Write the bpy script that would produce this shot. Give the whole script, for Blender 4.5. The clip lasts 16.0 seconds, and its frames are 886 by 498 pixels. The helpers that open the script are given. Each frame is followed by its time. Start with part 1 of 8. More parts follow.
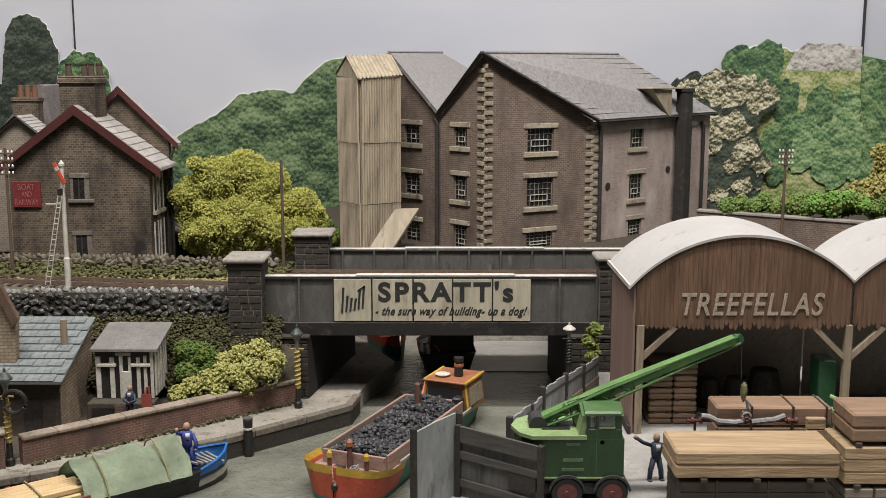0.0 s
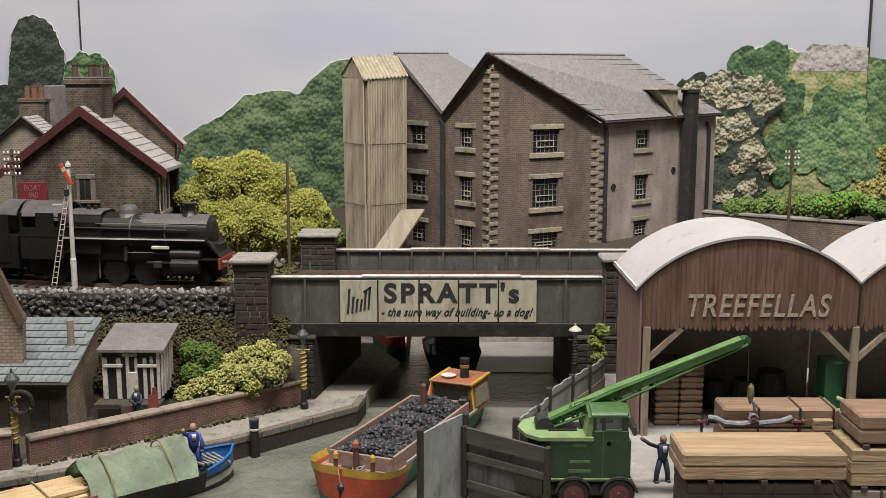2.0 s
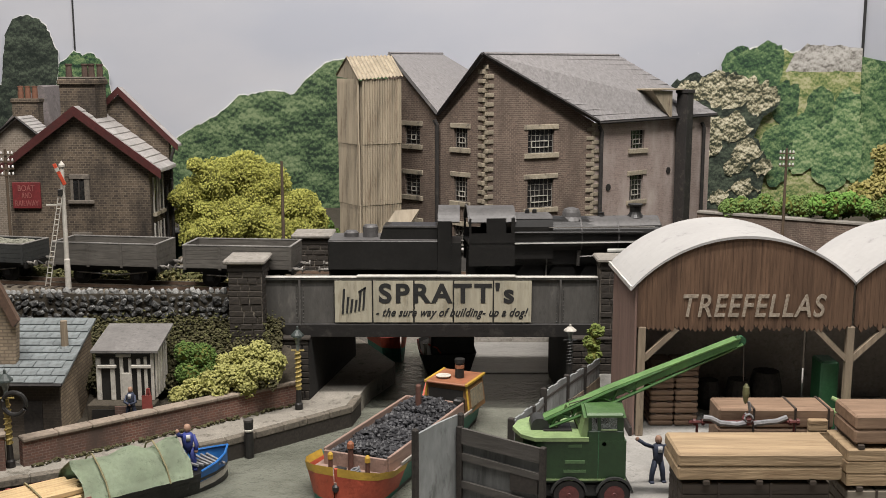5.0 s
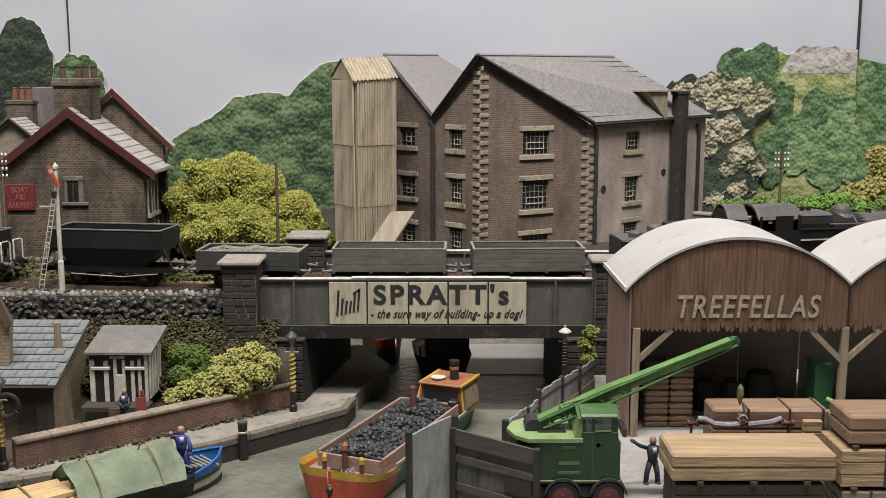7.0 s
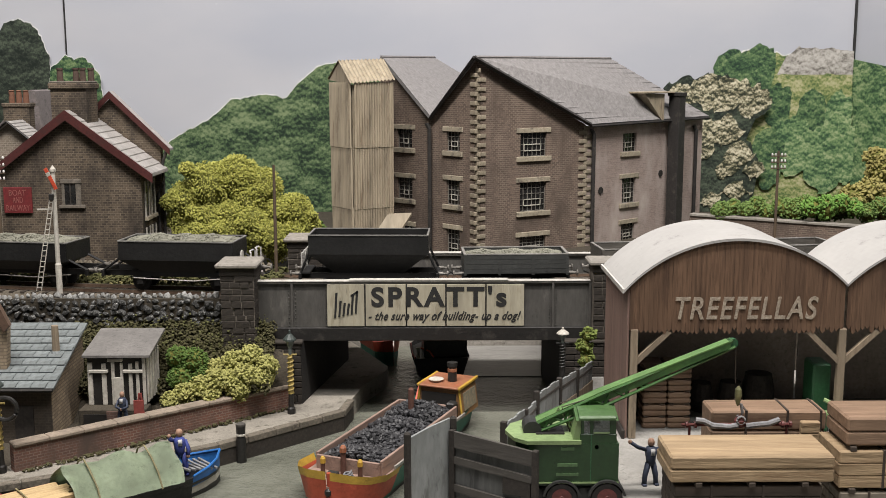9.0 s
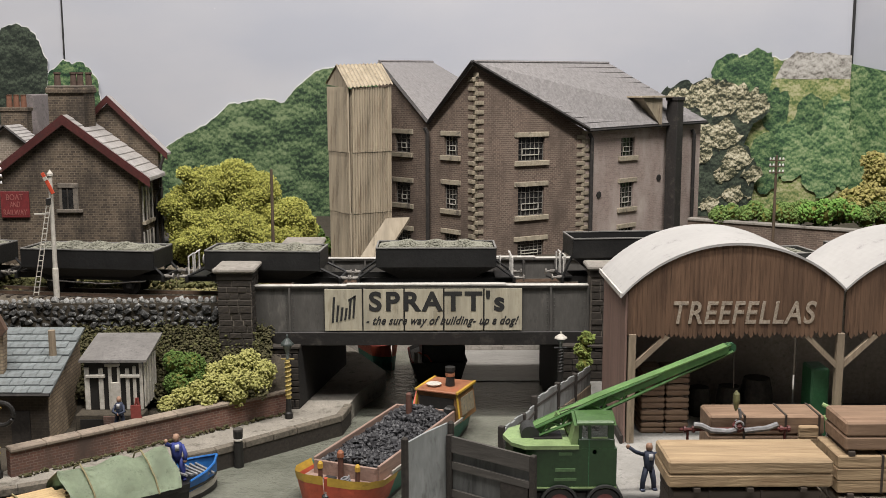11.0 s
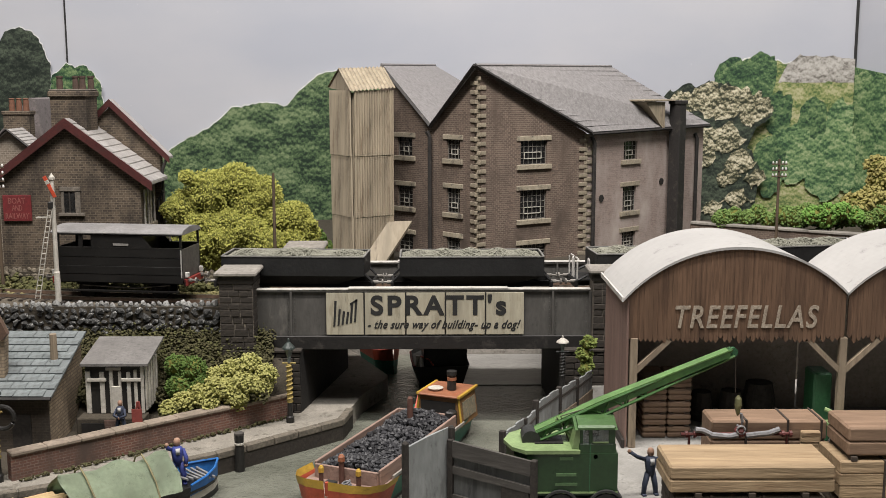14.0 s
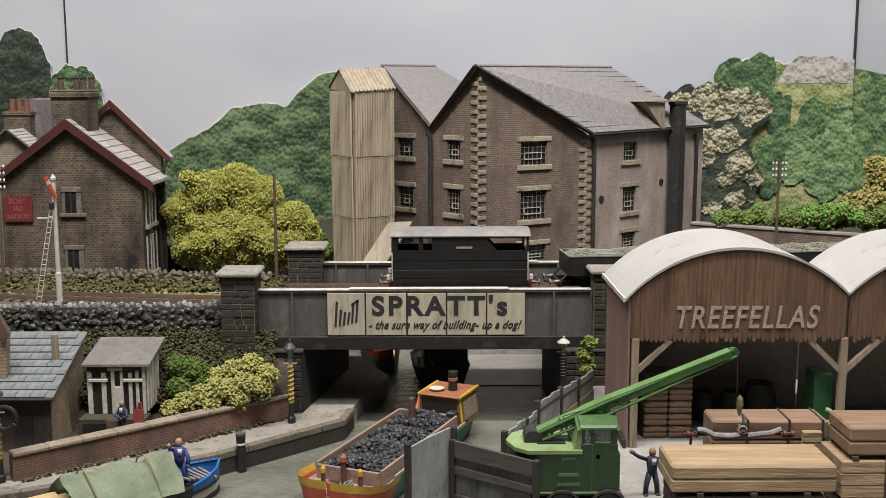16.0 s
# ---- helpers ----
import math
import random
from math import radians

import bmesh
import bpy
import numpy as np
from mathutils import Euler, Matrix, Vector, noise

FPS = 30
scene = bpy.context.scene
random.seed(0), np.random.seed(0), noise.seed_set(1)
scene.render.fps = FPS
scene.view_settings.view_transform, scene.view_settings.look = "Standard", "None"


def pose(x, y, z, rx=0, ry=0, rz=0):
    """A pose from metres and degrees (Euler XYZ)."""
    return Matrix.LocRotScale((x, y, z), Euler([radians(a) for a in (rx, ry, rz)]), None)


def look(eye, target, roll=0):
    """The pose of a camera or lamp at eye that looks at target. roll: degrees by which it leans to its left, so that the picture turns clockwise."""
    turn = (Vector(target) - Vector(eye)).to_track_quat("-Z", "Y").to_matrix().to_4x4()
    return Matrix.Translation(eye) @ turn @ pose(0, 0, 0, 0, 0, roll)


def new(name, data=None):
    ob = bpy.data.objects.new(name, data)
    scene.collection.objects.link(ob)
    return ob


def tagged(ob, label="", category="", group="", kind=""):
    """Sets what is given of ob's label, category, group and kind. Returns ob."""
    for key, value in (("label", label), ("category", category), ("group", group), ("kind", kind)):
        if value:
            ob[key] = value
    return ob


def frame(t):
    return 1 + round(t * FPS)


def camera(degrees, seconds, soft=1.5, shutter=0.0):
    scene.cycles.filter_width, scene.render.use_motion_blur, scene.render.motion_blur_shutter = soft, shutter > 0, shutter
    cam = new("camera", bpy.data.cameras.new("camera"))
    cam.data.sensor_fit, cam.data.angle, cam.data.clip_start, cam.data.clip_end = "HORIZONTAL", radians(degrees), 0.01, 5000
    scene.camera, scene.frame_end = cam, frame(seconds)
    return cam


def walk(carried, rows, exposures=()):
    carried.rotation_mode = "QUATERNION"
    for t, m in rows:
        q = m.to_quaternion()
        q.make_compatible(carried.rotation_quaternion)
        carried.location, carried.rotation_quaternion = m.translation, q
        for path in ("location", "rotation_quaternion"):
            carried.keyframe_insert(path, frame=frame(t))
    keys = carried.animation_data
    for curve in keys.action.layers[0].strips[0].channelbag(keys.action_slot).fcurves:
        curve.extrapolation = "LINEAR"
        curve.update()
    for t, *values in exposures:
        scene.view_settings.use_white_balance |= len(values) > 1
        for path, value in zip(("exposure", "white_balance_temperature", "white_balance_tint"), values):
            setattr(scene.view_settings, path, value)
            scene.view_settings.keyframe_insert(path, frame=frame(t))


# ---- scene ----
cam = camera(45.0, 16.0, soft=0.8, shutter=0.15)
PATH = [
    (0, (0.00025, -3e-05, 0.22891), (-0.00044, 1.97272, -0.10011), -0.0),
    (0.5, (-0.00076, 0.00029, 0.22837), (-0.00197, 1.97277, -0.10226), -0.0),
    (1, (-0.0007, 8e-05, 0.22768), (-0.00692, 1.97269, -0.10211), -0.0),
    (1.5, (-0.00101, 0.00065, 0.2284), (-0.00942, 1.97354, -0.09967), -0.0),
    (2, (-0.00086, -0.00012, 0.22929), (-0.00954, 1.97277, -0.09882), 0.0),
    (2.5, (-0.00055, 0.00019, 0.22892), (-0.01022, 1.97345, -0.09687), 0.0),
    (3, (0.00043, 0.00056, 0.22842), (-0.00907, 1.97411, -0.09561), 0.1),
    (3.5, (-2e-05, 0.0006, 0.22827), (-0.00836, 1.97406, -0.09635), 0.0),
    (4, (-0.00073, 0.00085, 0.22865), (-0.00544, 1.97393, -0.09837), 0.0),
    (6.5, (-0.00102, 0.00087, 0.22893), (0.00491, 1.97422, -0.0964), -0.0),
    (7, (0.00043, 0.00176, 0.22806), (0.00766, 1.97556, -0.09452), -0.0),
    (7.5, (0.00176, 0.00221, 0.22817), (0.0107, 1.97646, -0.09164), 0.0),
    (8, (0.00137, 0.00169, 0.22994), (0.01212, 1.97568, -0.09137), -0.0),
    (8.5, (0.00185, 0.00197, 0.22848), (0.01315, 1.97619, -0.09141), -0.1),
    (9, (-9e-05, 0.00139, 0.22849), (0.01294, 1.97561, -0.09134), -0.1),
    (11.5, (0.00044, 0.00254, 0.22824), (0.01666, 1.97829, -0.08186), -0.1),
    (12, (0.0, 0.00297, 0.22903), (0.01656, 1.97874, -0.08088), -0.1),
    (12.5, (0.00149, 0.00399, 0.22869), (0.01524, 1.97994, -0.08027), -0.1),
    (13, (0.00135, 0.00402, 0.22851), (0.01341, 1.98022, -0.07888), -0.1),
    (13.5, (0.00122, 0.00373, 0.2284), (0.01019, 1.98021, -0.07733), -0.1),
    (14, (0.00178, 0.00336, 0.22852), (0.01046, 1.97985, -0.07707), -0.1),
    (14.5, (0.0004, 0.00302, 0.22926), (0.00955, 1.97971, -0.07503), -0.1),
    (15, (-0.00014, 0.00254, 0.22923), (0.0089, 1.979, -0.07662), -0.1),
    (15.5, (-0.00031, 0.00254, 0.22888), (0.00929, 1.97897, -0.0771), -0.1),
    (16, (-8e-05, 0.00243, 0.22867), (0.01186, 1.97906, -0.07595), -0.1),
]
walk(cam, [(t, look(eye, target, roll)) for t, eye, target, roll in PATH])

# ---- world, lights, exposure ----
U = 0.01                      # all sizes below are in centimetres of the model
scene.view_settings.exposure = 0.0
world = bpy.data.worlds.new("hall")
scene.world = world
world.use_nodes = True
wbg = world.node_tree.nodes["Background"]
wbg.inputs[0].default_value = (1.0, 0.98, 0.96, 1)
wbg.inputs[1].default_value = 0.07


def area_lamp(name, eye, target, sx, sy, watts, col):
    d = bpy.data.lights.new(name, "AREA")
    d.shape, d.size, d.size_y, d.energy, d.color = "RECTANGLE", sx, sy, watts, col
    ob = new(name, d)
    ob.matrix_world = look(eye, target)
    return ob


area_lamp("layout_lamp", (0.0, 0.35, 1.10), (0.0, 0.74, 0.05), 1.15, 0.08, 22.5, (1.0, 0.94, 0.89))
area_lamp("hall_lamp", (0.0, -0.55, 2.25), (0, 0.8, 0.1), 1.2, 0.5, 32, (1.0, 0.97, 0.95))

# ---- materials ----


def node_mat(name):
    m = bpy.data.materials.new(name)
    m.use_nodes = True
    nt = m.node_tree
    return m, nt, nt.nodes["Principled BSDF"]


def mix_rgb(nt, fac, a, b, mode="MIX"):
    n = nt.nodes.new("ShaderNodeMix")
    n.data_type, n.blend_type = "RGBA", mode
    for sock, v in ((n.inputs[0], fac), (n.inputs[6], a), (n.inputs[7], b)):
        if isinstance(v, bpy.types.NodeSocket):
            nt.links.new(v, sock)
        elif isinstance(v, (int, float)):
            sock.default_value = v
        else:
            sock.default_value = (*v[:3], 1)
    return n.outputs[2]


def noise_tex(nt, vec, scale, detail=4, rough=0.6):
    n = nt.nodes.new("ShaderNodeTexNoise")
    n.inputs["Scale"].default_value = scale
    n.inputs["Detail"].default_value = detail
    n.inputs["Roughness"].default_value = rough
    nt.links.new(vec, n.inputs["Vector"])
    return n.outputs["Fac"]


def ramp(nt, fac, lo, hi):
    n = nt.nodes.new("ShaderNodeMapRange")
    n.inputs[1].default_value, n.inputs[2].default_value = lo, hi
    nt.links.new(fac, n.inputs[0])
    return n.outputs[0]


def bump(nt, bsdf, height, strength, dist):
    b = nt.nodes.new("ShaderNodeBump")
    b.inputs["Strength"].default_value, b.inputs["Distance"].default_value = strength, dist
    nt.links.new(height, b.inputs["Height"])
    nt.links.new(b.outputs[0], bsdf.inputs["Normal"])


def coords(nt, stretch=(1, 1, 1)):
    tc = nt.nodes.new("ShaderNodeTexCoord")
    mp = nt.nodes.new("ShaderNodeMapping")
    mp.inputs["Scale"].default_value = stretch
    nt.links.new(tc.outputs["Object"], mp.inputs[0])
    return mp.outputs[0]


def mat(name, c1, c2, rough=0.75, metal=0.0, scale=500, coarse=60, bumps=0.45, dist=0.0005, stretch=(1, 1, 1), dirt=None, dirt_lo=0.55, vary=0.0, spec=0.4):
    """Two colours mixed by fine and coarse noise, with stains and relief."""
    m, nt, b = node_mat(name)
    v = coords(nt, stretch)
    fine, broad = noise_tex(nt, v, scale, 5), noise_tex(nt, v, coarse, 3)
    col = mix_rgb(nt, ramp(nt, fine, 0.38, 0.62), c1, c2)
    tone = mix_rgb(nt, ramp(nt, broad, 0.34, 0.78), col, [k * 0.55 for k in c1])
    tone = mix_rgb(nt, ramp(nt, noise_tex(nt, v, scale * 0.35, 8, 0.8), 0.56, 0.7), tone, [k * 0.42 for k in c2])
    if dirt:
        tone = mix_rgb(nt, ramp(nt, noise_tex(nt, v, coarse * 2.3, 6, 0.7), dirt_lo, dirt_lo + 0.12), tone, dirt)
    if vary:
        info = nt.nodes.new("ShaderNodeObjectInfo")
        tone = mix_rgb(nt, ramp(nt, info.outputs["Random"], 0, 1.0 / vary), tone, [k * 0.45 for k in c1])
    nt.links.new(tone, b.inputs["Base Color"])
    b.inputs["Roughness"].default_value, b.inputs["Metallic"].default_value = rough, metal
    b.inputs["Specular IOR Level"].default_value = spec
    bump(nt, b, fine, bumps, dist)
    return m


def brick_mat(name, c1, c2, mortar, bw=0.003, bh=0.001, ms=0.00012, stain=(0.03, 0.028, 0.025), stain_lo=0.5, rough=0.9):
    """Bricks in courses along x + y and z, weathered by broad stains."""
    m, nt, b = node_mat(name)
    v = coords(nt)
    sep, com = nt.nodes.new("ShaderNodeSeparateXYZ"), nt.nodes.new("ShaderNodeCombineXYZ")
    add = nt.nodes.new("ShaderNodeMath")
    nt.links.new(v, sep.inputs[0])
    nt.links.new(sep.outputs[0], add.inputs[0])
    nt.links.new(sep.outputs[1], add.inputs[1])
    nt.links.new(add.outputs[0], com.inputs[0])
    nt.links.new(sep.outputs[2], com.inputs[1])
    br = nt.nodes.new("ShaderNodeTexBrick")
    nt.links.new(com.outputs[0], br.inputs["Vector"])
    for key, val in (("Scale", 1.0), ("Mortar Size", ms), ("Brick Width", bw), ("Row Height", bh), ("Bias", 0.0), ("Mortar Smooth", 0.3)):
        br.inputs[key].default_value = val
    br.inputs["Color1"].default_value, br.inputs["Color2"].default_value, br.inputs["Mortar"].default_value = (*c1, 1), (*c2, 1), (*mortar, 1)
    grain = noise_tex(nt, v, 900, 4)
    col = mix_rgb(nt, ramp(nt, grain, 0.35, 0.9), br.outputs["Color"], [k * 0.6 for k in c1])
    broad = noise_tex(nt, coords(nt, (1, 1, 0.45)), 38, 6, 0.65)
    col = mix_rgb(nt, ramp(nt, broad, stain_lo, stain_lo + 0.25), col, stain)
    nt.links.new(col, b.inputs["Base Color"])
    b.inputs["Roughness"].default_value = rough
    b.inputs["Specular IOR Level"].default_value = 0.25
    bump(nt, b, br.outputs["Fac"], -0.4, 0.0003)
    return m


def foliage_mat(name, c1, c2, dark, scale=260):
    m, nt, b = node_mat(name)
    v = coords(nt)
    geo = nt.nodes.new("ShaderNodeNewGeometry")
    col = mix_rgb(nt, ramp(nt, geo.outputs["Random Per Island"], -0.2, 1.6), c1, c2)
    col = mix_rgb(nt, ramp(nt, noise_tex(nt, v, scale, 4), 0.5, 0.95), col, dark)
    nt.links.new(col, b.inputs["Base Color"])
    b.inputs["Roughness"].default_value = 0.95
    b.inputs["Specular IOR Level"].default_value = 0.1
    bump(nt, b, noise_tex(nt, v, 1500, 3), 0.7, 0.0006)
    return m


def print_mat(name, cols, scale, detail_scale, rough=0.55):
    """A printed photograph of distant growth: crowns, leaf clusters and dark gaps, from dark to light colours."""
    m, nt, b = node_mat(name)
    v = coords(nt)
    wob = nt.nodes.new("ShaderNodeTexNoise")
    wob.inputs["Scale"].default_value = detail_scale
    wob.inputs["Detail"].default_value = 3
    nt.links.new(v, wob.inputs["Vector"])
    bend = nt.nodes.new("ShaderNodeVectorMath")
    bend.operation = "MULTIPLY_ADD"
    nt.links.new(wob.outputs["Color"], bend.inputs[0])
    bend.inputs[1].default_value = (1.2 / detail_scale,) * 3
    nt.links.new(v, bend.inputs[2])

    def math_node(op, x, y, z=0.0):
        n = nt.nodes.new("ShaderNodeMath")
        n.operation = op
        for sock, k in zip(n.inputs, (x, y, z)):
            if isinstance(k, bpy.types.NodeSocket):
                nt.links.new(k, sock)
            else:
                sock.default_value = k
        return n.outputs[0]

    def crowns(sc, lift):
        """Tufts that are light on top and dark below."""
        dist = []
        for dz in (lift / sc, 0.0):
            mv = nt.nodes.new("ShaderNodeVectorMath")
            nt.links.new(bend.outputs[0], mv.inputs[0])
            mv.inputs[1].default_value = (0, 0, dz)
            n = nt.nodes.new("ShaderNodeTexVoronoi")
            n.inputs["Scale"].default_value = sc
            nt.links.new(mv.outputs[0], n.inputs["Vector"])
            dist.append(n.outputs["Distance"])
        return math_node("SUBTRACT", dist[0], dist[1])

    tone = math_node("MULTIPLY_ADD", crowns(scale, 0.45), 0.5, 0.5)
    for src, gain, mid in ((crowns(detail_scale * 0.8, 0.5), 0.55, 0.0), (noise_tex(nt, v, detail_scale * 2.2, 6, 0.8), 1.7, 0.5), (noise_tex(nt, v, scale * 0.3, 5, 0.6), 0.9, 0.5)):
        tone = math_node("ADD", tone, math_node("MULTIPLY", math_node("SUBTRACT", src, mid), gain))
    cr = nt.nodes.new("ShaderNodeValToRGB")
    el = cr.color_ramp.elements
    el[0].position, el[1].position = 0.2, 0.84
    el[0].color, el[1].color = (*cols[0], 1), (*cols[3], 1)
    for p, c in ((0.4, cols[1]), (0.6, cols[2])):
        e = el.new(p)
        e.color = (*c, 1)
    nt.links.new(tone, cr.inputs[0])
    nt.links.new(cr.outputs[0], b.inputs["Base Color"])
    b.inputs["Roughness"].default_value = rough
    b.inputs["Specular IOR Level"].default_value = 0.3
    return m


M = {}
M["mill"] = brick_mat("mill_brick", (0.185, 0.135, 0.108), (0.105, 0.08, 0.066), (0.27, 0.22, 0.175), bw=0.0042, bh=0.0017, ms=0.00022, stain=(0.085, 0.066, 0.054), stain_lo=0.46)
# paler side wall: light falling from the right is part of this colour
M["mill_side_lit"] = brick_mat("mill_side_lit_brick", (0.36, 0.285, 0.255), (0.27, 0.215, 0.19), (0.38, 0.32, 0.285), bw=0.0042, bh=0.0017, ms=0.00016, stain=(0.44, 0.38, 0.345), stain_lo=0.45)
M["house"] = brick_mat("house_brick", (0.135, 0.104, 0.075), (0.05, 0.04, 0.033), (0.19, 0.155, 0.115), bw=0.0036, bh=0.0018, ms=0.00025, stain=(0.022, 0.019, 0.017), stain_lo=0.43)
M["terrace"] = brick_mat("terrace_brick", (0.24, 0.20, 0.16), (0.15, 0.125, 0.10), (0.30, 0.26, 0.21), bw=0.0036, bh=0.0018, ms=0.00028, stain=(0.11, 0.095, 0.08), stain_lo=0.46)
M["wallbrick"] = brick_mat("wall_brick", (0.22, 0.105, 0.075), (0.125, 0.07, 0.06), (0.25, 0.19, 0.155), bw=0.004, bh=0.0016, ms=0.00026, stain=(0.085, 0.06, 0.05), stain_lo=0.42)
M["cottage"] = brick_mat("cottage_brick", (0.43, 0.34, 0.235), (0.27, 0.21, 0.15), (0.18, 0.145, 0.11), bw=0.005, bh=0.0021, ms=0.0004, stain=(0.12, 0.095, 0.072), stain_lo=0.5)
M["quoin"] = mat("quoin_stone", (0.36, 0.31, 0.23), (0.26, 0.22, 0.16), 0.85, dirt=(0.12, 0.10, 0.08), vary=0.5)
M["sill"] = mat("sill_stone", (0.42, 0.37, 0.28), (0.30, 0.26, 0.19), 0.85, dirt=(0.10, 0.085, 0.07))
M["slate"] = mat("grey_slate", (0.30, 0.285, 0.28), (0.235, 0.225, 0.225), 0.7, scale=700, coarse=320, dirt=(0.20, 0.19, 0.185), dirt_lo=0.62, bumps=0.2)
M["slate_blue"] = mat("blue_slate", (0.24, 0.265, 0.265), (0.165, 0.185, 0.19), 0.5, scale=700, coarse=80, dirt=(0.11, 0.118, 0.115), vary=0.35)
M["slate_pale"] = mat("pale_slate", (0.42, 0.40, 0.38), (0.33, 0.31, 0.30), 0.6, coarse=70, dirt=(0.25, 0.23, 0.21))
M["tin"] = mat("weathered_tin", (0.40, 0.34, 0.25), (0.34, 0.285, 0.205), 0.6, stretch=(1, 1, 0.12), scale=300, coarse=110, bumps=0.2, dirt=(0.19, 0.145, 0.10), dirt_lo=0.55)
M["iron"] = mat("grey_ironwork", (0.105, 0.10, 0.092), (0.078, 0.074, 0.068), 0.6, stretch=(1, 1, 0.3), coarse=45, dirt=(0.15, 0.14, 0.125), dirt_lo=0.6)
M["iron_dark"] = mat("dark_ironwork", (0.035, 0.032, 0.03), (0.022, 0.02, 0.019), 0.6, dirt=(0.06, 0.052, 0.045))
M["white_edge"] = mat("white_edge_paint", (0.62, 0.60, 0.56), (0.50, 0.48, 0.44), 0.6, dirt=(0.35, 0.33, 0.29))
M["sign"] = mat("cream_sign", (0.47, 0.435, 0.335), (0.395, 0.36, 0.27), 0.6, stretch=(1, 1, 0.2), coarse=70, dirt=(0.28, 0.25, 0.18))
M["ink"] = mat("black_ink", (0.02, 0.02, 0.02), (0.03, 0.03, 0.028), 0.7)
M["stone"] = mat("pier_stone", (0.056, 0.046, 0.037), (0.028, 0.024, 0.02), 0.85, scale=700, coarse=120, bumps=0.7, dirt=(0.035, 0.032, 0.028), vary=0.6)
M["mortar"] = mat("stone_joint", (0.19, 0.165, 0.135), (0.11, 0.095, 0.08), 0.95, coarse=90)
M["cap"] = mat("cap_stone", (0.34, 0.315, 0.28), (0.25, 0.23, 0.20), 0.85, dirt=(0.15, 0.135, 0.115))
M["rubble"] = mat("rubble_stone", (0.075, 0.075, 0.072), (0.032, 0.032, 0.032), 0.9, scale=500, coarse=240, bumps=0.8, dirt=(0.45, 0.45, 0.43), dirt_lo=0.54, vary=0.5)
M["water"] = None
M["path"] = mat("towpath_grit", (0.33, 0.305, 0.26), (0.22, 0.20, 0.17), 0.95, scale=1500, coarse=50, bumps=0.6, dirt=(0.11, 0.10, 0.08))
M["yard"] = mat("pale_yard", (0.34, 0.33, 0.305), (0.28, 0.27, 0.25), 0.9, scale=900, coarse=40, bumps=0.4, dirt=(0.22, 0.21, 0.19))
M["soil"] = mat("dark_earth", (0.075, 0.062, 0.044), (0.045, 0.038, 0.028), 0.95, scale=900, coarse=100, bumps=0.8)
M["ballast"] = mat("track_ballast", (0.20, 0.17, 0.13), (0.10, 0.085, 0.066), 0.95, scale=1400, coarse=100, bumps=1.0, dist=0.001)
M["rail"] = mat("rusty_rail", (0.20, 0.135, 0.095), (0.14, 0.09, 0.065), 0.55)
M["railtop"] = mat("polished_rail", (0.62, 0.58, 0.52), (0.5, 0.47, 0.42), 0.3, metal=0.9)
M["sleeper"] = mat("sleeper_wood", (0.07, 0.055, 0.042), (0.045, 0.036, 0.028), 0.9)
M["barn_wood"] = mat("stained_board", (0.20, 0.118, 0.072), (0.115, 0.066, 0.039), 0.7, stretch=(1, 1, 0.08), scale=700, coarse=60, dirt=(0.065, 0.036, 0.022), dirt_lo=0.5, vary=0.4)
M["barn_side"] = mat("pinkish_board", (0.32, 0.21, 0.175), (0.26, 0.17, 0.14), 0.7, stretch=(1, 1, 0.1), dirt=(0.16, 0.095, 0.072), dirt_lo=0.6, vary=0.35)
M["roof_white"] = mat("pale_sheet_roof", (0.44, 0.43, 0.415), (0.415, 0.405, 0.39), 0.75, scale=200, coarse=5, bumps=0.05)
M["post_wood"] = mat("grey_post_wood", (0.33, 0.265, 0.19), (0.23, 0.18, 0.125), 0.8, stretch=(1, 1, 0.15))
M["maroon"] = mat("maroon_paint", (0.085, 0.024, 0.022), (0.06, 0.018, 0.017), 0.5, dirt=(0.05, 0.02, 0.018))
M["glass_dark"] = mat("dark_pane", (0.018, 0.018, 0.018), (0.03, 0.03, 0.03), 0.12, spec=0.6)
M["white_paint"] = mat("white_paint", (0.60, 0.57, 0.51), (0.48, 0.45, 0.39), 0.6, dirt=(0.32, 0.29, 0.24))
M["black_paint"] = mat("black_paint", (0.018, 0.017, 0.016), (0.028, 0.026, 0.024), 0.45)
M["concrete"] = mat("grey_panel", (0.29, 0.305, 0.30), (0.24, 0.255, 0.25), 0.8, coarse=60, stretch=(1, 1, 0.3), dirt=(0.13, 0.135, 0.13))
M["grey_wood"] = mat("weathered_wood", (0.10, 0.092, 0.082), (0.062, 0.056, 0.05), 0.8, stretch=(0.2, 0.2, 1), dirt=(0.16, 0.15, 0.135), dirt_lo=0.6, vary=0.4)
M["dark_wood"] = mat("tarred_wood", (0.045, 0.038, 0.032), (0.025, 0.022, 0.019), 0.8)
# near-black that paints the shade of the bridge tunnel and the open cabin
M["inner"] = mat("shade_interior", (0.022, 0.02, 0.018), (0.015, 0.014, 0.013), 0.9)
M["leaf_yellow"] = foliage_mat("yellow_green_foam", (0.43, 0.42, 0.115), (0.29, 0.31, 0.075), (0.11, 0.13, 0.03))
M["leaf_lime"] = foliage_mat("lime_foam", (0.40, 0.385, 0.145), (0.29, 0.29, 0.10), (0.13, 0.135, 0.045))
M["leaf_green"] = foliage_mat("green_foam", (0.12, 0.185, 0.05), (0.075, 0.125, 0.035), (0.02, 0.042, 0.014))
M["leaf_bright"] = foliage_mat("bright_green_foam", (0.18, 0.32, 0.075), (0.12, 0.23, 0.055), (0.03, 0.08, 0.015))
M["leaf_olive"] = foliage_mat("olive_scatter", (0.13, 0.13, 0.055), (0.06, 0.06, 0.03), (0.02, 0.02, 0.012))
